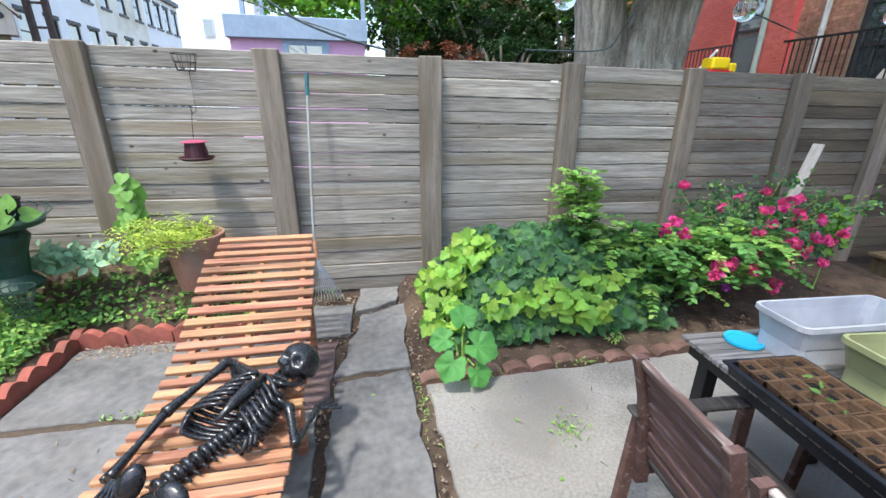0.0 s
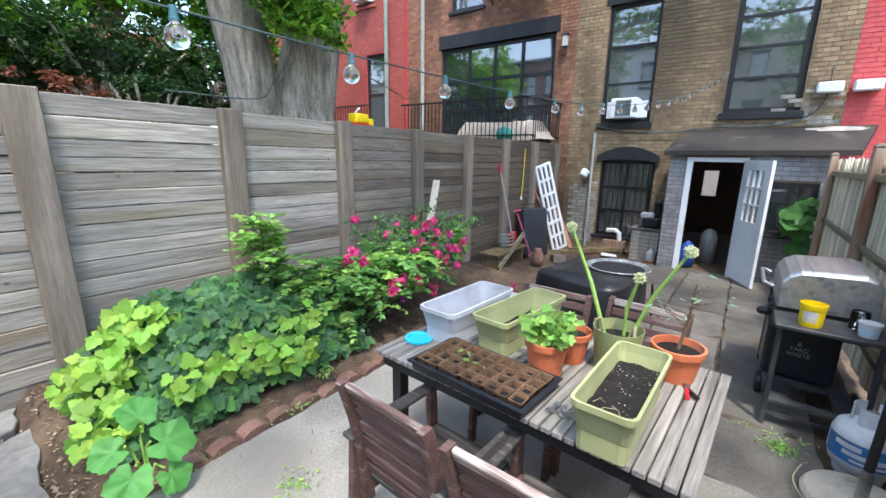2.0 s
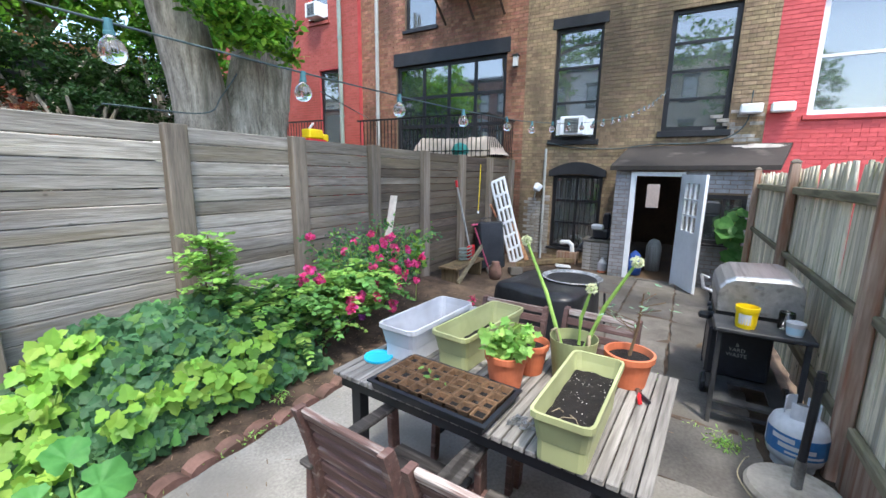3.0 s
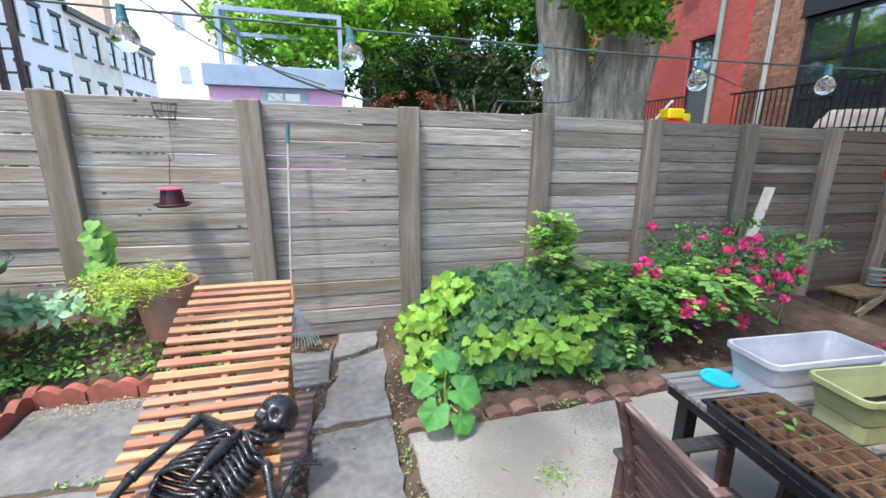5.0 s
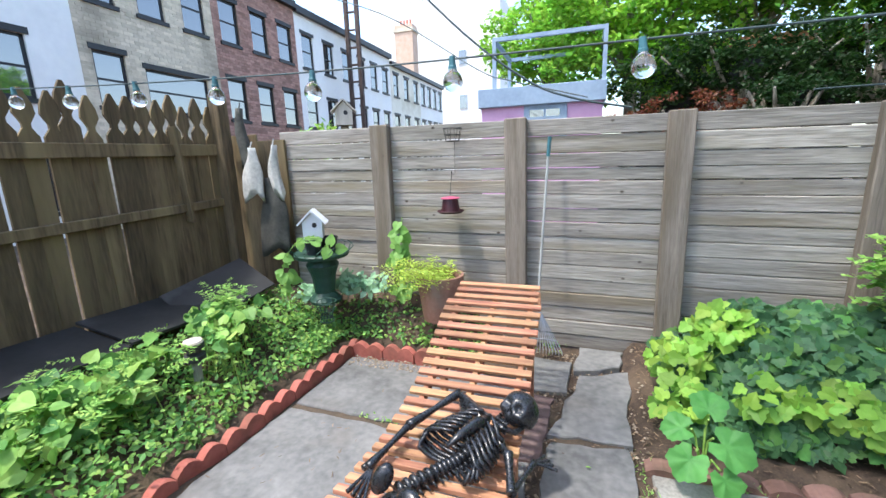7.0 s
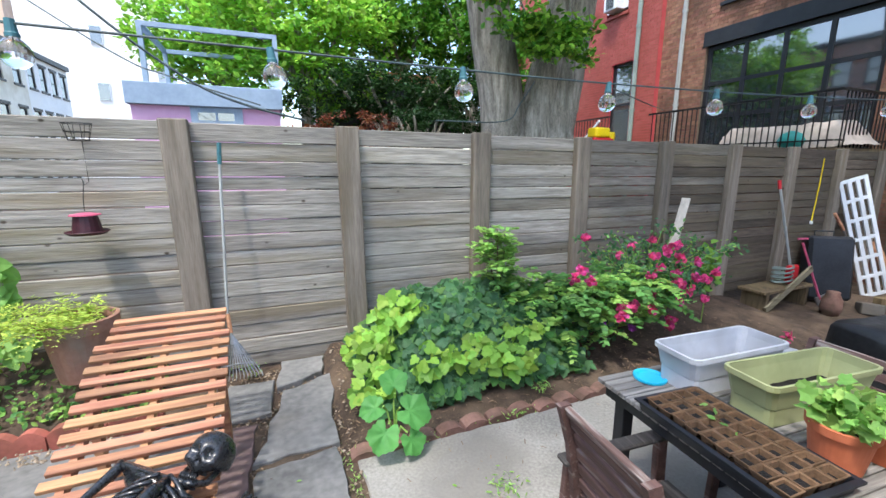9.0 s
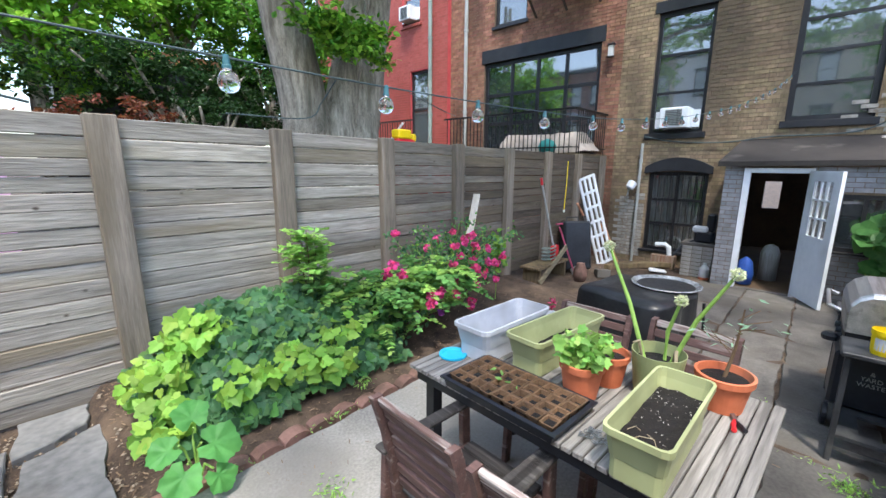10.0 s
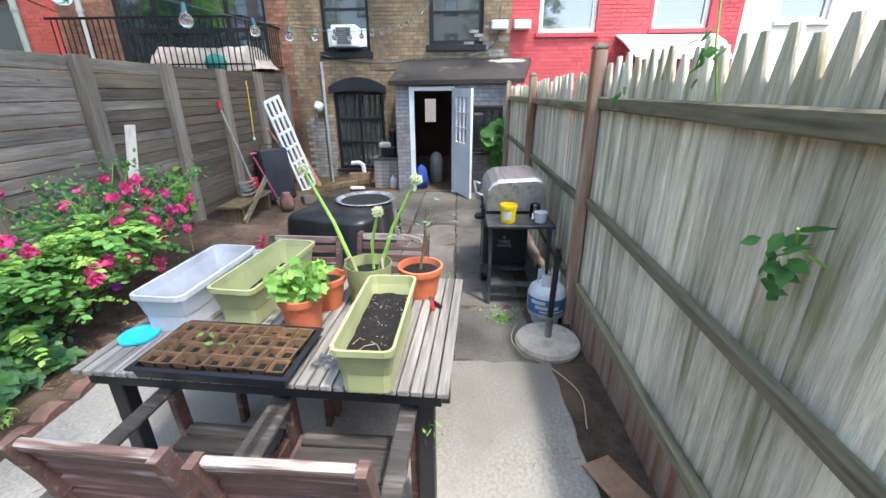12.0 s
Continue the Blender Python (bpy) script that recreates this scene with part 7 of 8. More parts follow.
part("post", boxes((1.0, 1.12, -0.05, -0.002, 2.0, 3.05)), BLUEGREY, shed)
part("post", boxes((1.75, 1.9, -0.05, -0.002, 2.0, 3.05)), BLUEGREY, shed)
win = part("window_frame", boxes((1.12, 1.75, -0.04, -0.002, 2.95, 3.05), (1.12, 1.75, -0.04, -0.002, 2.72, 2.8), (1.42, 1.46, -0.04, -0.002, 2.8, 2.95)), BLUEGREY, shed)
part("pane", boxes((1.12, 1.75, -0.02, -0.004, 2.8, 2.95)), PANE, win)
bm = bmesh.new()
for x in (0.35, 2.6):
    for y in (0.0, 2.0):
        box(bm, x - 0.04, x + 0.04, y - 0.04, y + 0.04, 3.44, 4.48)
for a in ((0.39, 2.56, -0.04, 0.04, 4.4, 4.48), (0.39, 2.56, 1.96, 2.04, 4.4, 4.48), (0.31, 0.39, 0.04, 1.96, 4.4, 4.48), (2.56, 2.64, 0.04, 1.96, 4.4, 4.48)):
    box(bm, *a)
part("roof_frame", bm, BLUEGREY, shed)
STEELRUST = surf("rusty_steel", rgb("3a2f2b"), rgb("5a4a42"), 4.0, rough=0.8, bump=0.2, vary=0)
pylon = thing("lattice_pole", "dark rusty lattice utility pole above the gardens", "utility pole", pose(-13.0, 23.5, 0))
for x in (-0.33, 0.33):
    part("leg", boxes((x - 0.1, x + 0.1, -0.1, 0.1, -0.2, 15)), STEELRUST, pylon)
for k in range(16):
    part("brace", boxes((-0.23, 0.23, -0.06, 0.06, 0.8 + k * 0.9, 0.88 + k * 0.9)), STEELRUST, pylon)
stack = thing("chimney", "tall tan brick chimney with pots above the far roofs", "chimney", pose(-18.8, 45, 0))
part("shaft", boxes((-1.0, 1.0, -0.7, 0.7, -0.2, 15.6)), surf("orange_tan_brick", rgb("c6a48c"), rgb("dcbfa9"), 2.0, rough=0.9, bump=0.2, vary=0), stack)
part("crown_course", boxes((-1.1, 1.1, -0.8, 0.8, 14.9, 15.25)), FARTAN, stack)
for x in (-0.5, -0.15, 0.2, 0.55):
    part("chimney_pot", tube([(x, 0, 15.6), (x, 0, 16.2)], 0.1, 8), TERRACOTTA, stack)
farb = thing("apartment_building", "large white building at the end of the gardens", "building", pose(-32, 62, 0))
part("wall", boxes((0, 20, 0, 12, -0.2, 24)), FARWHITE, farb)
for x in (5, 14):
    for z in (9, 15):
        w = part("window", boxes((x, x + 1.2, -0.12, -0.02, z, z + 2)), WHITEPAINT, farb)
        part("pane", boxes((x + 0.1, x + 1.1, -0.16, -0.122, z + 0.1, z + 1.9)), PANE, w)
TILE = surf("clay_roof_tile", rgb("9a5f45"), rgb("b98468"), 4.0, rough=0.85, bump=0.3, vary=0.1)
out = thing("outbuilding", "dark outbuilding with a clay tile roof edge behind the hedge", "building", pose(0.7, 13.6, 0))
part("wall", boxes((0, 4.4, 0, 3, -0.2, 4.0)), BLACKPAINT, out)
part("roof", boxes((-0.2, 4.6, -0.3, 3.2, 4.0, 4.25), bevel=0.02), TILE, out)
TOY = thing("toy_truck", "bright yellow plastic toy perched behind the fence", "toy", pose(4.1, 6.6, 2.02))
part("bed", boxes((-0.15, 0.12, -0.1, 0.1, 0.1, 0.24), bevel=0.02), YELLOW, TOY)
part("cab", boxes((0.13, 0.24, -0.09, 0.09, 0.06, 0.18), bevel=0.02), YELLOW, TOY)
part("base", boxes((-0.16, 0.2, -0.09, 0.09, 0.03, 0.095), bevel=0.01), REDPLASTIC, TOY)
ledge = thing("shelf_board", "weathered plank ledge behind the fence", "shelf", pose(4.1, 6.6, 0))
part("plank", boxes((-0.5, 0.6, -0.15, 0.15, 1.99, 2.03)), RAIL, ledge)
part("upright", boxes((-0.04, 0.04, -0.04, 0.04, -0.1, 1.99)), RAIL, ledge)

# neighbour's deck
deck = thing("deck", "raised wooden deck with black iron railing next door", "deck")
part("platform", boxes((7.6, 9.29, 5.3, 10.1, 1.85, 1.97)), DARKFENCE, deck)
for x, y in ((7.7, 5.4), (7.7, 7.7), (7.7, 10.0)):
    part("post", boxes((x - 0.05, x + 0.05, y - 0.05, y + 0.05, -0.4, 1.85)), DARKFENCE, deck)
rail_ = thing("railing", "black iron railing along the neighbour's deck", "railing")
part("top_rail", boxes((7.63, 7.67, 5.32, 8.9, 2.83, 2.87), (7.67, 9.27, 5.32, 5.36, 2.83, 2.87)), DARKIRON, rail_)
part("low_rail", boxes((7.635, 7.665, 5.36, 8.9, 2.08, 2.105), (7.67, 9.27, 5.33, 5.355, 2.08, 2.105)), DARKIRON, rail_)
bal = mesh_of(boxes((-0.008, 0.008, -0.008, 0.008, 1.97, 2.83)), "baluster", DARKIRON)
for i in range(32):
    piece("baluster", bal, rail_, pose(7.65, 5.45 + i * 0.108, 0))
for i in range(14):
    piece("baluster", bal, rail_, pose(7.78 + i * 0.108, 5.342, 0))
BEIGE = surf("beige_tarp", rgb("b3a596"), rgb("cdc0b2"), 3.0, rough=0.8, bump=0.5, vary=0, dirt=rgb("94887a"), dirt_scale=3)
tarp = thing("covered_grill", "beige tarpaulin draped over something on the deck", "tarpaulin", pose(8.3, 6.35, 1.97))
tv, tf = [], []
for i in range(13):
    for j in range(25):
        u, v = i / 12 * 2 - 1, j / 24 * 2 - 1
        e = max(abs(u), abs(v))
        z = 0.42 * (1 - hump((e - 0.72) / 0.28)) + 0.03 * noise.noise((u * 3, v * 6, 0)) + 0.06 * v * v
        tv.append((u * 0.42 + 0.03 * noise.noise((u * 2, v * 5, 4)), v * 1.15, max(z, 0.02)))
tf = [(i * 25 + j, i * 25 + j + 1, (i + 1) * 25 + j + 1, (i + 1) * 25 + j) for i in range(12) for j in range(24)]
solid("sheet", tv, tf, BEIGE, tarp, True)
TEAL = surf("teal_fabric", rgb("1f7d78"), rgb("35958e"), 5.0, rough=0.6, bump=0.3, vary=0)
tagged(new("fabric_bag", mesh_of(lathe([(0, 0), (0.16, 0.02), (0.2, 0.14), (0.15, 0.25), (0.05, 0.3), (0, 0.31)], 16, m=pose(7.85, 6.05, 1.98)), "fabric_bag", TEAL, True)), "teal fabric bag on the deck", "bag")
bal2 = thing("railing", "black balcony railing on the rust red house", "railing")
part("top_rail", boxes((7.9, 7.94, 10.4, 13.5, 2.95, 2.99), (7.9, 7.93, 10.4, 13.5, 2.2, 2.23)), DARKIRON, bal2)
for i in range(27):
    piece("baluster", bal, bal2, pose(7.92, 10.45 + i * 0.114, 0.13))
part("brace", bar((7.85, 11.6, 2.15), (7.85, 10.7, 2.9), 0.04, 0.05), WHITEPAINT, bal2)
part("platform", boxes((7.85, 9.1, 10.3, 13.6, 2.0, 2.1)), DARKFENCE, bal2)
part("support", boxes((7.95, 8.05, 10.4, 10.5, -0.5, 2.0)), DARKFENCE, bal2)
part("support", boxes((7.95, 8.05, 13.4, 13.5, -0.5, 2.0)), DARKFENCE, bal2)
# pipes, air conditioners and wall lamps
ZINC = surf("grey_pipe", rgb("8d918f"), rgb("b0b3b0"), 3.0, (6, 6, 0.5), 0.5, 0.1, vary=0, dirt=rgb("6c6b64"), dirt_scale=3)
GREENPIPE = surf("green_grey_pipe", rgb("70807a"), rgb("8c9a92"), 3.0, rough=0.6, bump=0.1, vary=0)
for y, x, mat, lab, rr_, z0 in ((9.5, 9.2, ZINC, "pale downpipe on the brown brick wall", 0.055, -0.4), (10.75, 9.03, GREENPIPE, "green-grey downpipe on the rust red wall", 0.06, -0.4), (4.5, 9.22, ZINC, "grey conduit beside the arched window", 0.03, -0.45)):
    d = thing("downpipe", lab, "pipe")
    part("pipe", tube([(x, y, z0), (x, y, 2.2 if rr_ < 0.04 else 8.5)], rr_, 10), mat, d)
    for z in ((0.4, 1.8) if rr_ < 0.04 else (1.0, 3.2, 5.4)):
        part("bracket", tube([(x, y, z), (x, y, z + 0.06)], rr_ * 1.25, 10), mat, d)


def aircon(m, w):
    a = thing("air_conditioner", "white window air conditioner with a grey grille", "air conditioner", m)
    part("case", boxes((-0.3, 0.15, -w / 2, w / 2, 0, 0.4), bevel=0.015), WHITEPAINT, a)
    part("grille", boxes((-0.31, -0.301, -w * 0.28, w * 0.3, 0.04, 0.36)), ZINC, a)
    for i in range(9):
        part("louvre", boxes((-0.318, -0.311, -w * 0.28, w * 0.3, 0.06 + i * 0.033, 0.072 + i * 0.033)), CHARCOAL, a)
    for s in (-1, 1):
        part("side_panel", boxes((-0.02, 0.02, s * w / 2 if s > 0 else -w / 2 - 0.15, w / 2 + 0.15 if s > 0 else -w / 2, 0.02, 0.36)), WHITEPAINT, a)


aircon(pose(9.3, 3.9, 2.48), 0.52)
aircon(pose(9.15, 11.7, 6.08), 0.5)
lan = thing("wall_lantern", "small black wall lantern with a pale glass", "wall lamp", pose(9.2, 5.35, 4.1))
part("cap", boxes((-0.06, 0.06, -0.07, 0.07, 0.22, 0.26), bevel=0.005), BLACKPAINT, lan)
part("base", boxes((-0.05, 0.05, -0.06, 0.06, -0.02, 0.0), bevel=0.005), BLACKPAINT, lan)
part("bracket", boxes((0.06, 0.09, -0.03, 0.03, 0.1, 0.3), bevel=0.005), BLACKPAINT, lan)
part("glass", boxes((-0.045, 0.045, -0.05, 0.05, 0.0, 0.22)), CURTAIN, lan)
for y in (0.7, 0.24):
    f = thing("flood_light", "white boxy outdoor light on the wall", "wall lamp", pose(9.2, y, 2.78), "wall floodlights")
    part("case", boxes((-0.12, 0.06, -0.17, 0.17, 0, 0.17), bevel=0.02), WHITEPAINT, f)
    part("bracket", boxes((0.06, 0.1, -0.04, 0.04, 0.04, 0.12)), WHITEPAINT, f)
fire = thing("fire_escape", "rusty iron fire escape brackets high on the brick wall", "fire escape")
part("platform", boxes((8.3, 9.28, 5.6, 7.4, 6.0, 6.05)), STEELRUST, fire)
for y in (5.7, 6.5, 7.3):
    part("bracket", bar((9.26, y, 5.3), (8.4, y, 5.98), 0.04, 0.04), STEELRUST, fire)
flood = thing("lamp_head", "tilted white lamp head on the corner of the wall", "wall lamp", pose(9.1, 4.66, 1.22, 20, 25, 0))
part("head", lathe([(0.05, 0), (0.09, 0.03), (0.1, 0.16), (0.08, 0.18), (0, 0.18)], 14), WHITEPAINT, flood)
part("arm", tube([(0, 0, 0.0), (0.12, 0.0, -0.12)], 0.015, 8), ZINC, flood)
# brick flecked white at the wall's foot
PALEBRICK = surf("whitewashed_brick", rgb("8f8b84"), rgb("b5b1aa"), 5.0, rough=0.9, bump=0.4, vary=0.2, island=True, dirt=rgb("6a6258"), dirt_scale=3)

# ---- things hung on the fences ----
feeder = thing("bird_feeder", "dark red mesh bird feeder hanging on the fence", "bird feeder", pose(-1.74, 5.06, 1.25))
MAROON = surf("dark_red_metal", rgb("2c141a"), rgb("4a2029"), 8.0, rough=0.5, bump=0.2, vary=0)
ROSEPAINT = surf("rose_paint", rgb("a0405c"), rgb("bb5a76"), 8.0, rough=0.5, bump=0.1, vary=0)
part("tray", lathe([(0, 0), (0.1, 0), (0.125, 0.02), (0.12, 0.024), (0.1, 0.008), (0, 0.008)], 22), MAROON, feeder)
part("mesh_body", lathe([(0.085, 0.01), (0.078, 0.06), (0.066, 0.13), (0.06, 0.13), (0.07, 0.06), (0.078, 0.01)], 18), MAROON, feeder)
part("top", lathe([(0.0, 0.15), (0.03, 0.147), (0.085, 0.138), (0.088, 0.13), (0, 0.13)], 20), ROSEPAINT, feeder)
part("hook", tube([(0, 0, 0.16), (0, 0.02, 0.25), (0, 0.07, 0.36)], 0.003, 6), DARKIRON, feeder)
basket = thing("wire_basket", "small black wire basket and hook on the fence", "basket", pose(-1.73, 5.14, 1.88))
for z, w in ((0.11, 0.085), (0.055, 0.075), (0.0, 0.06)):
    part("ring", tube([(w * math.cos(a), 0.06 * math.sin(a) - 0.0, z) for a in [k * math.pi / 8 for k in range(17)]], 0.003, 5), DARKIRON, basket)
for k in range(9):
    a = k * math.pi / 4
    part("wire", tube(curve([(0.085 * math.cos(a), 0.06 * math.sin(a), 0.11), (0.06 * math.cos(a), 0.06 * math.sin(a), 0.0)]), 0.0022, 5), DARKIRON, basket)
part("hook", tube([(0, 0.05, 0.0), (0.0, 0.05, -0.28), (-0.02, 0.02, -0.3), (-0.02, 0.0, -0.26)], 0.003, 5), DARKIRON, basket)
rake = thing("leaf_rake", "fan rake with grey handle and green grip by the fence", "rake")
part("handle", tube([(-0.9, 5.11, 1.72), (-0.945, 4.99, 0.58)], 0.011, 8), ZINC, rake)
part("grip", tube([(-0.89, 5.12, 1.88), (-0.9, 5.11, 1.72)], 0.016, 8), SOCKET, rake)
part("neck", tube([(-0.945, 4.99, 0.58), (-0.93, 4.94, 0.44)], 0.016, 8), ORANGEWOOD, rake)
for k in range(13):
    s = (k - 6) / 6
    part("tine", tube([(-0.93, 4.94, 0.44), (-0.9 + s * 0.08, 4.86, 0.28), (-0.88 + s * 0.15, 4.78, 0.15), (-0.88 + s * 0.155, 4.74, 0.14)], 0.004, 5), STEEL, rake)
part("cross_bar", tube([(-1.0, 4.83, 0.22), (-0.89, 4.82, 0.23), (-0.78, 4.83, 0.22)], 0.005, 6), STEEL, rake)
GREYWHITE = surf("bleached_plank", rgb("a8a196"), rgb("cbc4b8"), 4.0, (6, 6, 0.5), 0.85, 0.3, vary=0)
pl = thing("loose_picket", "bleached pale wooden picket leaning against the fence", "plank")
part("plank", bar((3.5, 4.85, 0.1), (4.05, 5.02, 1.32), 0.1, 0.022, bevel=0.006), GREYWHITE, pl)
pl2 = thing("loose_plank", "short broad weathered board standing behind the roses", "plank")
part("plank", bar((3.72, 5.0, 0.0), (3.8, 5.08, 0.95), 0.025, 0.2, bevel=0.005), RAIL, pl2)
CANVAS = surf("grey_white_canvas", rgb("8d8d88"), rgb("c6c5be"), 6.0, rough=0.9, bump=0.4, vary=0.1)
DARKCLOTH = surf("dark_olive_cloth", rgb("3a3a36"), rgb("5c5b54"), 6.0, rough=0.9, bump=0.4, vary=0.1)


def hung(name, label, mat, top, w0, w1, length, deep, seed):
    """A limp cloth hung from a hook, in folds."""
    vs, fs = [], []
    for i in range(11):
        v = i / 10
        w = w0 + (w1 - w0) * hump(v * 2.0)
        for j in range(20):
            a = 2 * math.pi * j / 20
            f = 1 + 0.16 * math.sin(a * 5 + seed + v * 2) * v
            vs.append((top[0] + math.cos(a) * w * f / 2 + 0.02 * math.sin(v * 5 + seed), top[1] - abs(deep) * 0.5 + math.sin(a) * deep * 0.5 * f, top[2] - length * v - 0.06 * v * math.sin(a * 2 + seed)))
    for i in range(10):
        for j in range(20):
            fs.append((i * 20 + j, i * 20 + (j + 1) % 20, (i + 1) * 20 + (j + 1) % 20, (i + 1) * 20 + j))
    fs.append(tuple(range(200, 220)))
    fs.append(tuple(range(20))[::-1])
    t = thing(name, label, "cloth")
    solid("cloth", vs, fs, mat, t, True)
    part("loop", tube([(top[0], top[1] - deep * 0.5, top[2]), (top[0], top[1] - 0.02, top[2] + 0.06)], 0.006, 6), mat, t)


hung("hanging_bag", "grey-white canvas bag hung in the fence corner", CANVAS, (-3.8, 5.0, 1.9), 0.03, 0.24, 0.5, 0.1, 1.0)
hung("hanging_bag", "small pale bag hung beside the canvas one", CANVAS, (-3.57, 5.05, 1.92), 0.03, 0.13, 0.5, 0.08, 2.2)
hung("hanging_coat", "olive grey cloth hanging down in the fence corner", DARKCLOTH, (-3.68, 5.1, 1.6), 0.12, 0.34, 0.78, 0.12, 0.4)
hung("hanging_coat", "limp dark cloth with a pale patch on the corner post", DARKCLOTH, (-3.98, 5.1, 2.3), 0.06, 0.13, 0.6, 0.08, 3.1)
SHEET = surf("black_roofing_sheet", rgb("1e1f20"), rgb("303132"), 4.0, rough=0.6, bump=0.15, vary=0.08, dirt=rgb("4d4d4e"), dirt_scale=2, dirt_at=0.62)
sh = thing("dark_sheet", "black sheets lying along the foot of the fence", "sheet")
for y0, y1 in ((0.6, 2.55), (2.56, 3.42), (3.43, 4.16)):
    vs = [(x, y, z + dz) for dz in (-0.02, 0.0) for x, y, z in ((-4.25, y0, 0.6), (-3.66, y0, 0.5), (-3.66, y1, 0.48), (-4.25, y1, 0.57))]
    solid("sheet", vs, [(3, 2, 1, 0), (4, 5, 6, 7), (0, 1, 5, 4), (1, 2, 6, 5), (2, 3, 7, 6), (3, 0, 4, 7)], SHEET, sh)
pan = thing("roofing_sheet", "dark green-black sheet propped up in the bed by the fence", "sheet", pose(-3.86, 4.4, 0.57, 14, 27, -6))
part("sheet", boxes((-0.26, 0.26, -0.4, 0.42, -0.012, 0.012), bevel=0.004), SHEET, pan)
lampp = thing("path_light", "grey stake path light standing in the bed", "garden light", pose(-3.16, 3.5, 0.2))
part("stake", tube([(0, 0, 0), (0, 0, 0.2)], 0.03, 12), ZINC, lampp)
part("head", lathe([(0.03, 0.18), (0.07, 0.2), (0.07, 0.24), (0.045, 0.25), (0.045, 0.28), (0.07, 0.29), (0.07, 0.325), (0, 0.335)], 18), CHARCOAL, lampp)
part("cap", lathe([(0.068, 0.33), (0.06, 0.345), (0, 0.35)], 18), GREYWHITE, lampp)
# birdhouse on a plant stand
GREENMETAL = surf("dark_green_metal", rgb("1d3a30"), rgb("2f5244"), 8.0, rough=0.5, bump=0.1, vary=0)
stand = thing("plant_stand", "dark green metal plant stand with a wire rim", "plant stand", pose(-2.88, 4.68, 0.45))
part("pedestal", lathe([(0, 0), (0.14, 0), (0.15, 0.03), (0.09, 0.1), (0.11, 0.25), (0.15, 0.36), (0.12, 0.42), (0, 0.42)], 20), GREENMETAL, stand)
part("top", lathe([(0, 0.44), (0.24, 0.44), (0.25, 0.47), (0.24, 0.48), (0, 0.46)], 26), GREENMETAL, stand)
for k in range(16):
    a = k * math.pi / 8
    part("scroll", tube([(0.24 * math.cos(a), 0.24 * math.sin(a), 0.47), (0.29 * math.cos(a + 0.1), 0.29 * math.sin(a + 0.1), 0.52), (0.27 * math.cos(a + 0.25), 0.27 * math.sin(a + 0.25), 0.55)], 0.004, 5), GREENMETAL, stand)
urn = thing("wire_urn", "small green wire basket urn in the bed", "urn", pose(-2.72, 4.45, 0.36))
for z, w in ((0.0, 0.06), (0.06, 0.05), (0.12, 0.075), (0.18, 0.09)):
    part("ring", tube([(w * math.cos(k * math.pi / 8), w * math.sin(k * math.pi / 8), z) for k in range(17)], 0.004, 5), GREENMETAL, urn)
for k in range(12):
    a = k * math.pi / 6
    part("wire", tube(curve([(0.06 * math.cos(a), 0.06 * math.sin(a), 0), (0.05 * math.cos(a), 0.05 * math.sin(a), 0.06), (0.075 * math.cos(a), 0.075 * math.sin(a), 0.12), (0.09 * math.cos(a), 0.09 * math.sin(a), 0.18)]), 0.003, 5), GREENMETAL, urn)
for dx, dy in ((-0.1, 0.02), (0.06, 0.04), (-0.02, -0.08)):
    p = thing("nursery_pot", "black plastic nursery pot on the stand", "flower pot", pose(-2.88 + dx, 4.68 + dy, 0.91), "nursery pots")
    part("body", lathe([(0, 0), (0.06, 0), (0.08, 0.14), (0.085, 0.14), (0.085, 0.155), (0.075, 0.155), (0.06, 0.02), (0, 0.02)], 16), BLACKPLASTIC, p)


def birdhouse(m, mat, label):
    b = thing("birdhouse", label, "birdhouse", m)
    v = [(-0.085, 0), (0.085, 0), (0.085, 0.15), (0, 0.235), (-0.085, 0.15)]
    vs = [(x, y, z) for y in (-0.08, 0.08) for x, z in v]
    solid("box", vs, [(0, 1, 2, 3, 4), (9, 8, 7, 6, 5)] + [(i, i + 5, (i + 1) % 5 + 5, (i + 1) % 5)[::-1] for i in range(5)], mat, b)
    for s in (-1, 1):
        part("roof", bar((s * 0.002, 0, 0.25), (s * 0.125, 0, 0.128), 0.22, 0.014), mat, b)
    # a flat black disc stands in for the dark inside of the hole
    part("entrance", lathe([(0.022, 0), (0.022, 0.004), (0, 0.004)], 16, m=pose(0.02, -0.0805, 0.12, 90, 0, 0)), BLACKPAINT, b)
    return b


birdhouse(pose(-2.94, 4.68, 1.065, 0, 0, 28), WHITEPAINT, "white wooden birdhouse among black pots")
b2 = birdhouse(pose(-2.98, 5.42, 2.1, 0, 0, 30), GREYWHITE, "weathered birdhouse on a post behind the fence")
part("post", boxes((-0.04, 0.04, -0.04, 0.04, -2.1, -0.002)), RAIL, b2)
sv_ = thing("vine", "broad green vine leaves round the birdhouse stand", "vine")
pts = np.concatenate([blob((-2.94, 4.55, 1.06), (0.2, 0.06, 0.04), 8, 0.3), blob((-3.16, 4.5, 0.82), (0.07, 0.06, 0.32), 14, 0.3), blob((-2.68, 4.55, 1.02), (0.1, 0.06, 0.05), 5, 0.3)])
leaves("leaf", pts, npr.uniform(0.06, 0.11, len(pts)), FRESH, sv_, HEART, (0.3, -0.8, 0.5), 0.3)
part("stem", tube(curve([(-3.13, 4.5, 0.42), (-3.18, 4.5, 0.8), (-3.0, 4.53, 1.06), (-2.8, 4.55, 1.09)]), 0.005, 6), STEM, sv_)

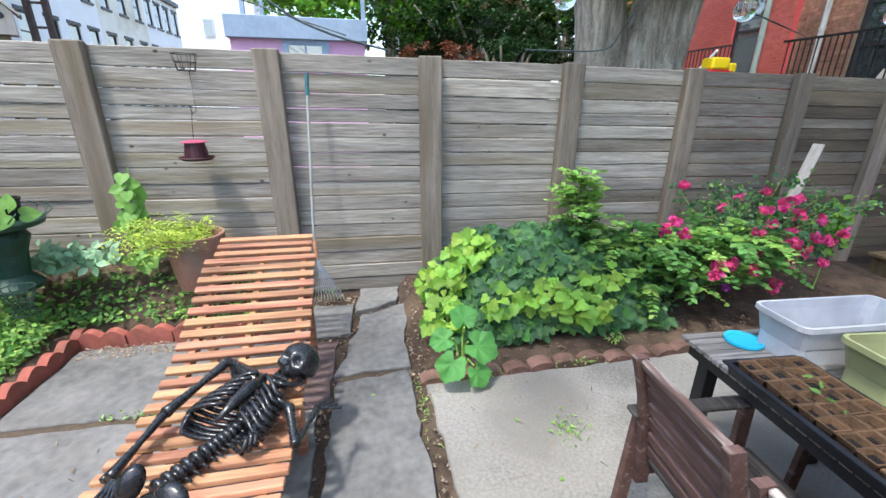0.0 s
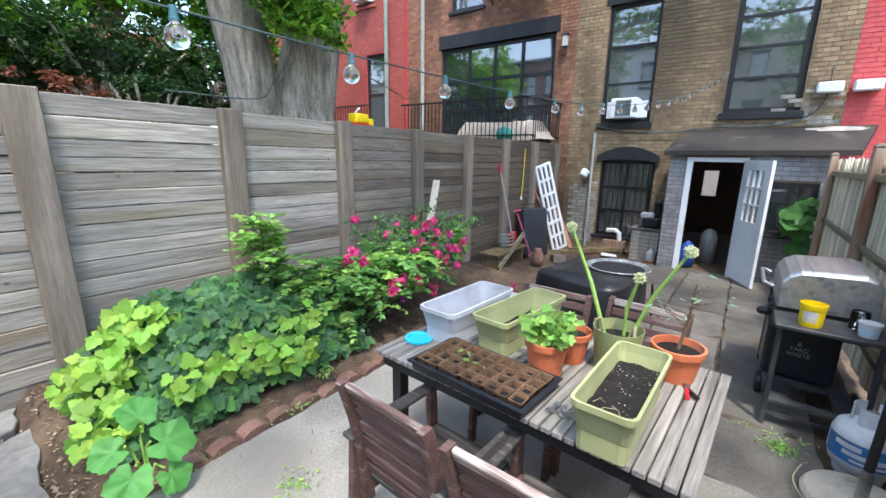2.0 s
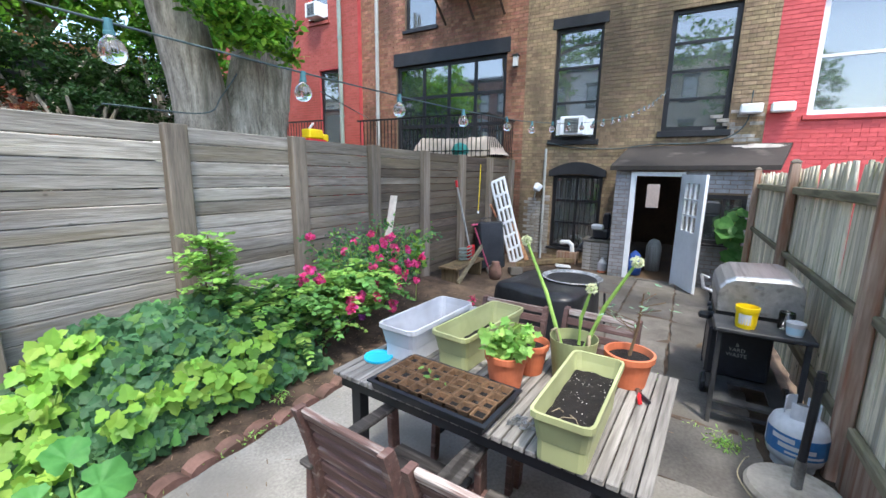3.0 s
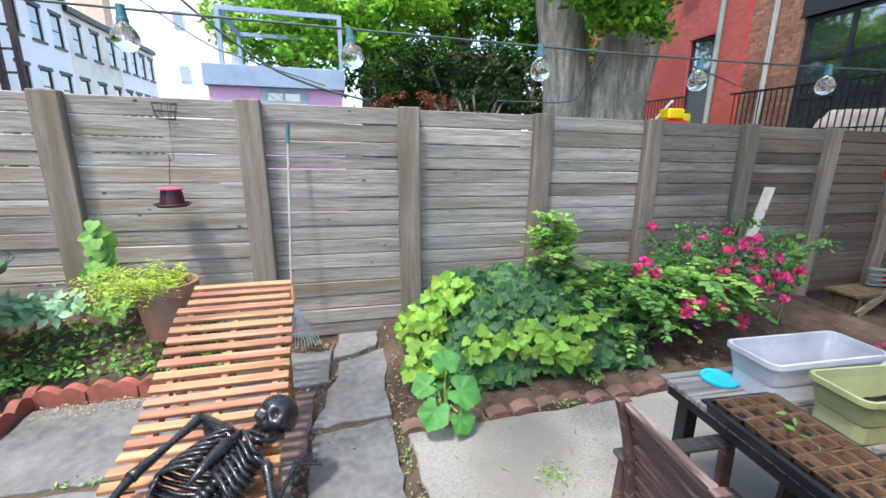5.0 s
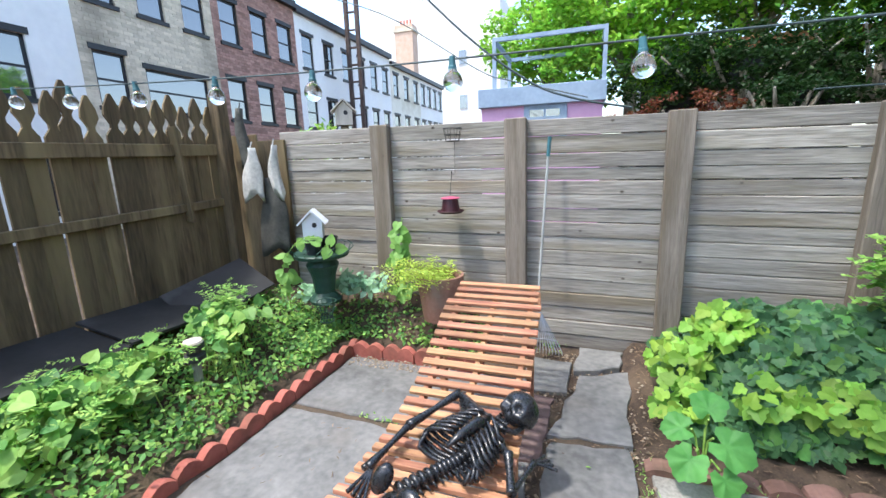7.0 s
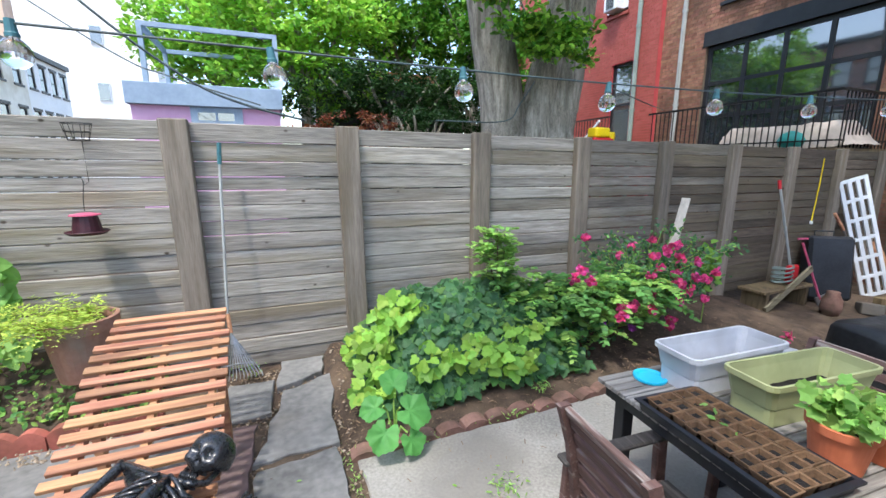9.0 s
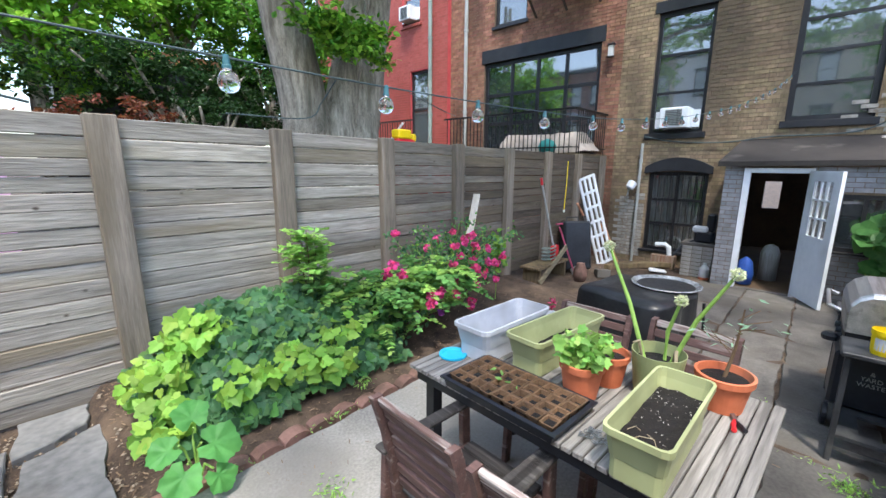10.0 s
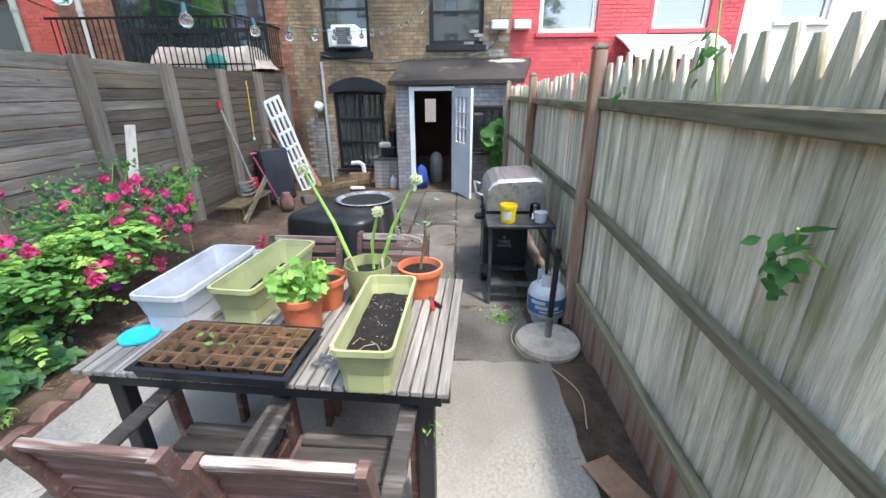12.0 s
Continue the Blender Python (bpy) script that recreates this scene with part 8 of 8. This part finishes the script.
# ---- clutter along the far fence ----
lad = thing("trellis", "white slatted plastic trellis leaning against the fence", "trellis")
a0, a1 = Vector((8.3, 4.75, -0.35)), Vector((7.75, 5.08, 1.5))
ax = (a1 - a0).normalized()
sx = Vector((0.75, -0.45, 0)).normalized()
sx = (sx - ax * sx.dot(ax)).normalized()
W = 0.34
for k in (0, 0.333, 0.667, 1):
    o = sx * (k * W - W / 2)
    part("upright", bar(a0 + o, a1 + o, 0.03, 0.055), WHITEPAINT, lad)
for k in range(7):
    p = a0.lerp(a1, 0.01 + k * 0.163)
    part("cross_bar", bar(p - sx * W / 2, p + sx * W / 2, 0.035, 0.05), WHITEPAINT, lad)
case = thing("suitcase", "black wheeled case leaning beside the tools", "suitcase", pose(6.95, 4.8, -0.3, -10, 0, -38))
part("shell", boxes((-0.28, 0.28, -0.13, 0.13, 0.04, 0.98), bevel=0.04), BLACKPLASTIC, case)
part("handle", tube([(-0.12, 0.1, 0.97), (-0.12, 0.1, 1.06), (0.12, 0.1, 1.06), (0.12, 0.1, 0.97)], 0.01, 8), BLACKPLASTIC, case)
for x in (-0.22, 0.22):
    part("wheel", lathe([(0, -0.015), (0.035, -0.015), (0.035, 0.015), (0, 0.015)], 12, m=pose(x, 0.1, 0.035, 0, 90, 0)), BLACKPLASTIC, case)
sho = thing("snow_shovel", "long grey handled tool with a red end leaning on the fence", "shovel")
part("handle", tube([(6.0, 5.1, 1.4), (6.25, 4.95, 0.3)], 0.017, 8), ZINC, sho)
part("grip", tube([(5.98, 5.11, 1.5), (6.0, 5.1, 1.38)], 0.022, 8), REDPLASTIC, sho)
part("head", boxes((6.16, 6.36, 4.88, 4.96, 0.02, 0.3), bevel=0.02), REDPLASTIC, sho)
frk = thing("garden_fork", "garden spade with a reddish shaft against the case", "spade")
part("shaft", tube([(6.36, 4.9, 0.62), (6.66, 4.72, -0.2)], 0.016, 8), ROSEPAINT, frk)
part("grip", tube([(6.29, 4.93, 0.68), (6.43, 4.88, 0.68)], 0.016, 8), ROSEPAINT, frk)
part("blade", bar((6.66, 4.72, -0.15), (6.74, 4.68, -0.33), 0.02, 0.16), STEEL, frk)
hed = thing("hedge_shears", "orange handled shears stuck behind the case", "shears")
part("handle", tube([(7.15, 4.95, 1.0), (7.35, 4.9, 0.75)], 0.022, 8), ORANGEWOOD, hed)
part("blade", tube([(7.35, 4.9, 0.75), (7.6, 4.85, 0.4)], 0.014, 6), STEEL, hed)
rp = thing("yellow_cord", "yellow cord hanging down the fence", "cord")
part("cord", tube([(6.95, 5.1, 1.8), (6.94, 5.1, 1.4), (6.9, 5.1, 0.88)], 0.008, 6), YELLOW, rp)
part("weight", lathe([(0, 0), (0.02, 0.01), (0.02, 0.05), (0, 0.06)], 10, m=pose(6.9, 5.1, 0.83)), WHITEPAINT, rp)
jar = thing("clay_vase", "tall pinkish clay vase on the ground", "vase", pose(6.35, 4.45, -0.3))
part("body", lathe([(0, 0), (0.09, 0), (0.12, 0.1), (0.11, 0.22), (0.07, 0.3), (0.075, 0.33), (0, 0.33)], 18), EDGING2, jar, smooth=True)
hose = thing("garden_hose", "coiled grey-green hose by the tools", "hose", pose(6.1, 4.95, 0.05))
part("coil", tube([((0.16 + 0.01 * math.sin(k)) * math.cos(k * 0.4), (0.1) * math.sin(k * 0.4), 0.004 * k) for k in range(64)], 0.014, 6), GREENPIPE, hose)
bench = thing("low_bench", "rough low plank bench against the fence", "bench", pose(5.9, 4.95, -0.27))
part("top", boxes((-0.5, 0.6, -0.2, 0.16, 0.27, 0.31), bevel=0.005), DARKFENCE, bench)
for x in (-0.42, 0.48):
    part("leg", boxes((x, x + 0.06, -0.18, 0.14, 0, 0.27)), DARKFENCE, bench)
part("brace", bar((-0.42, -0.19, 0.05), (0.5, -0.19, 0.55), 0.03, 0.09), RAIL, bench)
rk = thing("stone_block", "grey concrete block lying by the case", "block", pose(7.0, 4.3, -0.34, 0, 12, 30))
part("block", boxes((-0.2, 0.2, -0.12, 0.12, 0, 0.16), bevel=0.015), PAVING, rk)
for (x, y, a, l_) in ((8.3, 4.2, -40, 0.9), (8.7, 3.9, -55, 0.8), (8.1, 4.4, -20, 0.7)):
    p = thing("timber_offcut", "reddish brown timber offcut on the ground by the wall", "timber", pose(x, y, -0.36, 0, 0, a), "timber offcuts")
    part("timber", boxes((-l_ / 2, l_ / 2, -0.06, 0.06, 0, 0.1), bevel=0.006), DARKFENCE, p)
leaf_l = thing("loose_plank", "bare plank leaning beside the white panel", "plank")
part("plank", bar((8.55, 4.6, -0.36), (8.35, 4.9, 0.5), 0.02, 0.1), ORANGEWOOD, leaf_l)
ped = thing("brick_pedestal", "pale painted brick pedestal by the lean-to", "pedestal", pose(8.75, 3.1, -0.42))
part("core", boxes((-0.2, 0.2, -0.26, 0.26, 0, 0.64)), MORTAR, ped)
pb = mesh_of(boxes((-0.012, 0.0, 0.004, 0.168, 0.004, 0.072), bevel=0.003), "brick", PALEBRICK)
for i in range(8):
    for j in range(3):
        piece("brick", pb, ped, pose(-0.2, -0.26 + j * 0.173, i * 0.079))
part("cap", boxes((-0.23, 0.23, -0.29, 0.29, 0.64, 0.69), bevel=0.006), PAVING, ped)
mac = thing("portable_grill", "small black and white machine on the pedestal", "machine", pose(8.75, 3.08, 0.27))
part("body", boxes((-0.15, 0.15, -0.2, 0.12, 0.0, 0.22), bevel=0.04), BLACKPLASTIC, mac)
part("head", boxes((-0.1, 0.1, -0.2, -0.06, 0.22, 0.56), bevel=0.03), BLACKPLASTIC, mac)
part("cover", boxes((-0.16, -0.02, -0.1, 0.16, 0.2, 0.32), bevel=0.03), WHITEPLASTIC, mac)
part("arm", tube([(-0.1, 0.1, 0.05), (-0.2, 0.3, -0.1), (-0.3, 0.42, -0.3)], 0.02, 8), BLACKPLASTIC, mac)
jug = thing("jug", "translucent white plastic jug with an orange base", "jug", pose(8.4, 2.92, -0.4))
part("body", lathe([(0, 0.06), (0.08, 0.06), (0.085, 0.22), (0.03, 0.3), (0.03, 0.33), (0, 0.33)], 16), WHITEPLASTIC, jug)
part("base", lathe([(0, 0), (0.082, 0), (0.082, 0.06), (0, 0.06)], 16), TERRACOTTA, jug)
pip = thing("drain_pipe_elbow", "white plastic pipe elbow lying by the window", "pipe", pose(8.95, 3.75, 0.0))
part("pipe", tube([(0, 0.2, 0.08), (0, 0.02, 0.1), (0, -0.06, 0.04), (0, -0.08, -0.12)], 0.05, 10), WHITEPAINT, pip)
part("block", boxes((-0.1, 0.1, -0.2, 0.25, -0.42, -0.13)), REDPOST, pip)
scr = thing("plastic_scrap", "white plastic scrap on the ground", "scrap", pose(8.3, 3.7, -0.36, 4, 3, 20))
part("scrap", boxes((-0.12, 0.12, -0.16, 0.16, 0, 0.05), bevel=0.02), WHITEPLASTIC, scr)
NAVY = surf("blue_fabric", rgb("1c3f86"), rgb("2a56a4"), 5.0, rough=0.7, bump=0.3, vary=0)
tagged(new("blue_bag", mesh_of(lathe([(0, 0), (0.12, 0.02), (0.14, 0.2), (0.1, 0.42), (0.02, 0.5), (0, 0.5)], 14, m=pose(8.3, 2.3, -0.33)), "blue_bag", NAVY, True)), "blue fabric bag just inside the doorway", "bag")
cyl = thing("steel_canister", "tall pale steel canister in the dim hall", "canister", pose(9.0, 2.02, -0.33))
part("body", lathe([(0, 0), (0.14, 0), (0.15, 0.5), (0.1, 0.62), (0.03, 0.66), (0, 0.66)], 18), ZINC, cyl, smooth=True)
big = thing("potted_plant", "broad-leaved green plant in front of the lean-to window", "plant", pose(7.85, 0.85, -0.35))
part("pot", lathe([(0, 0), (0.1, 0), (0.14, 0.25), (0.12, 0.25), (0.09, 0.05), (0, 0.05)], 18), CHARCOAL, big)
part("stem", tube([(0, 0, 0.05), (0.02, 0, 0.7), (0.0, -0.05, 1.4)], 0.012, 6), STEM, big)
pts = np.concatenate([blob((0, 0.0, 1.15), (0.12, 0.28, 0.25), 26, 0.3), blob((0.0, -0.15, 0.7), (0.12, 0.2, 0.15), 12, 0.3)])
leaves("leaf", pts, npr.uniform(0.16, 0.26, len(pts)), MID, big, HEART, (-0.8, 0.1, 0.5), 0.3)
card = thing("cardboard_piece", "torn tan cardboard lying on the soil strip", "cardboard", pose(0.98, 0.8, 0.02, 3, 2, 25))
CARD = surf("cardboard", rgb("7d6450"), rgb("9c8068"), 6.0, rough=0.9, bump=0.1, vary=0)
part("sheet", boxes((-0.14, 0.14, -0.08, 0.08, 0, 0.006)), CARD, card)
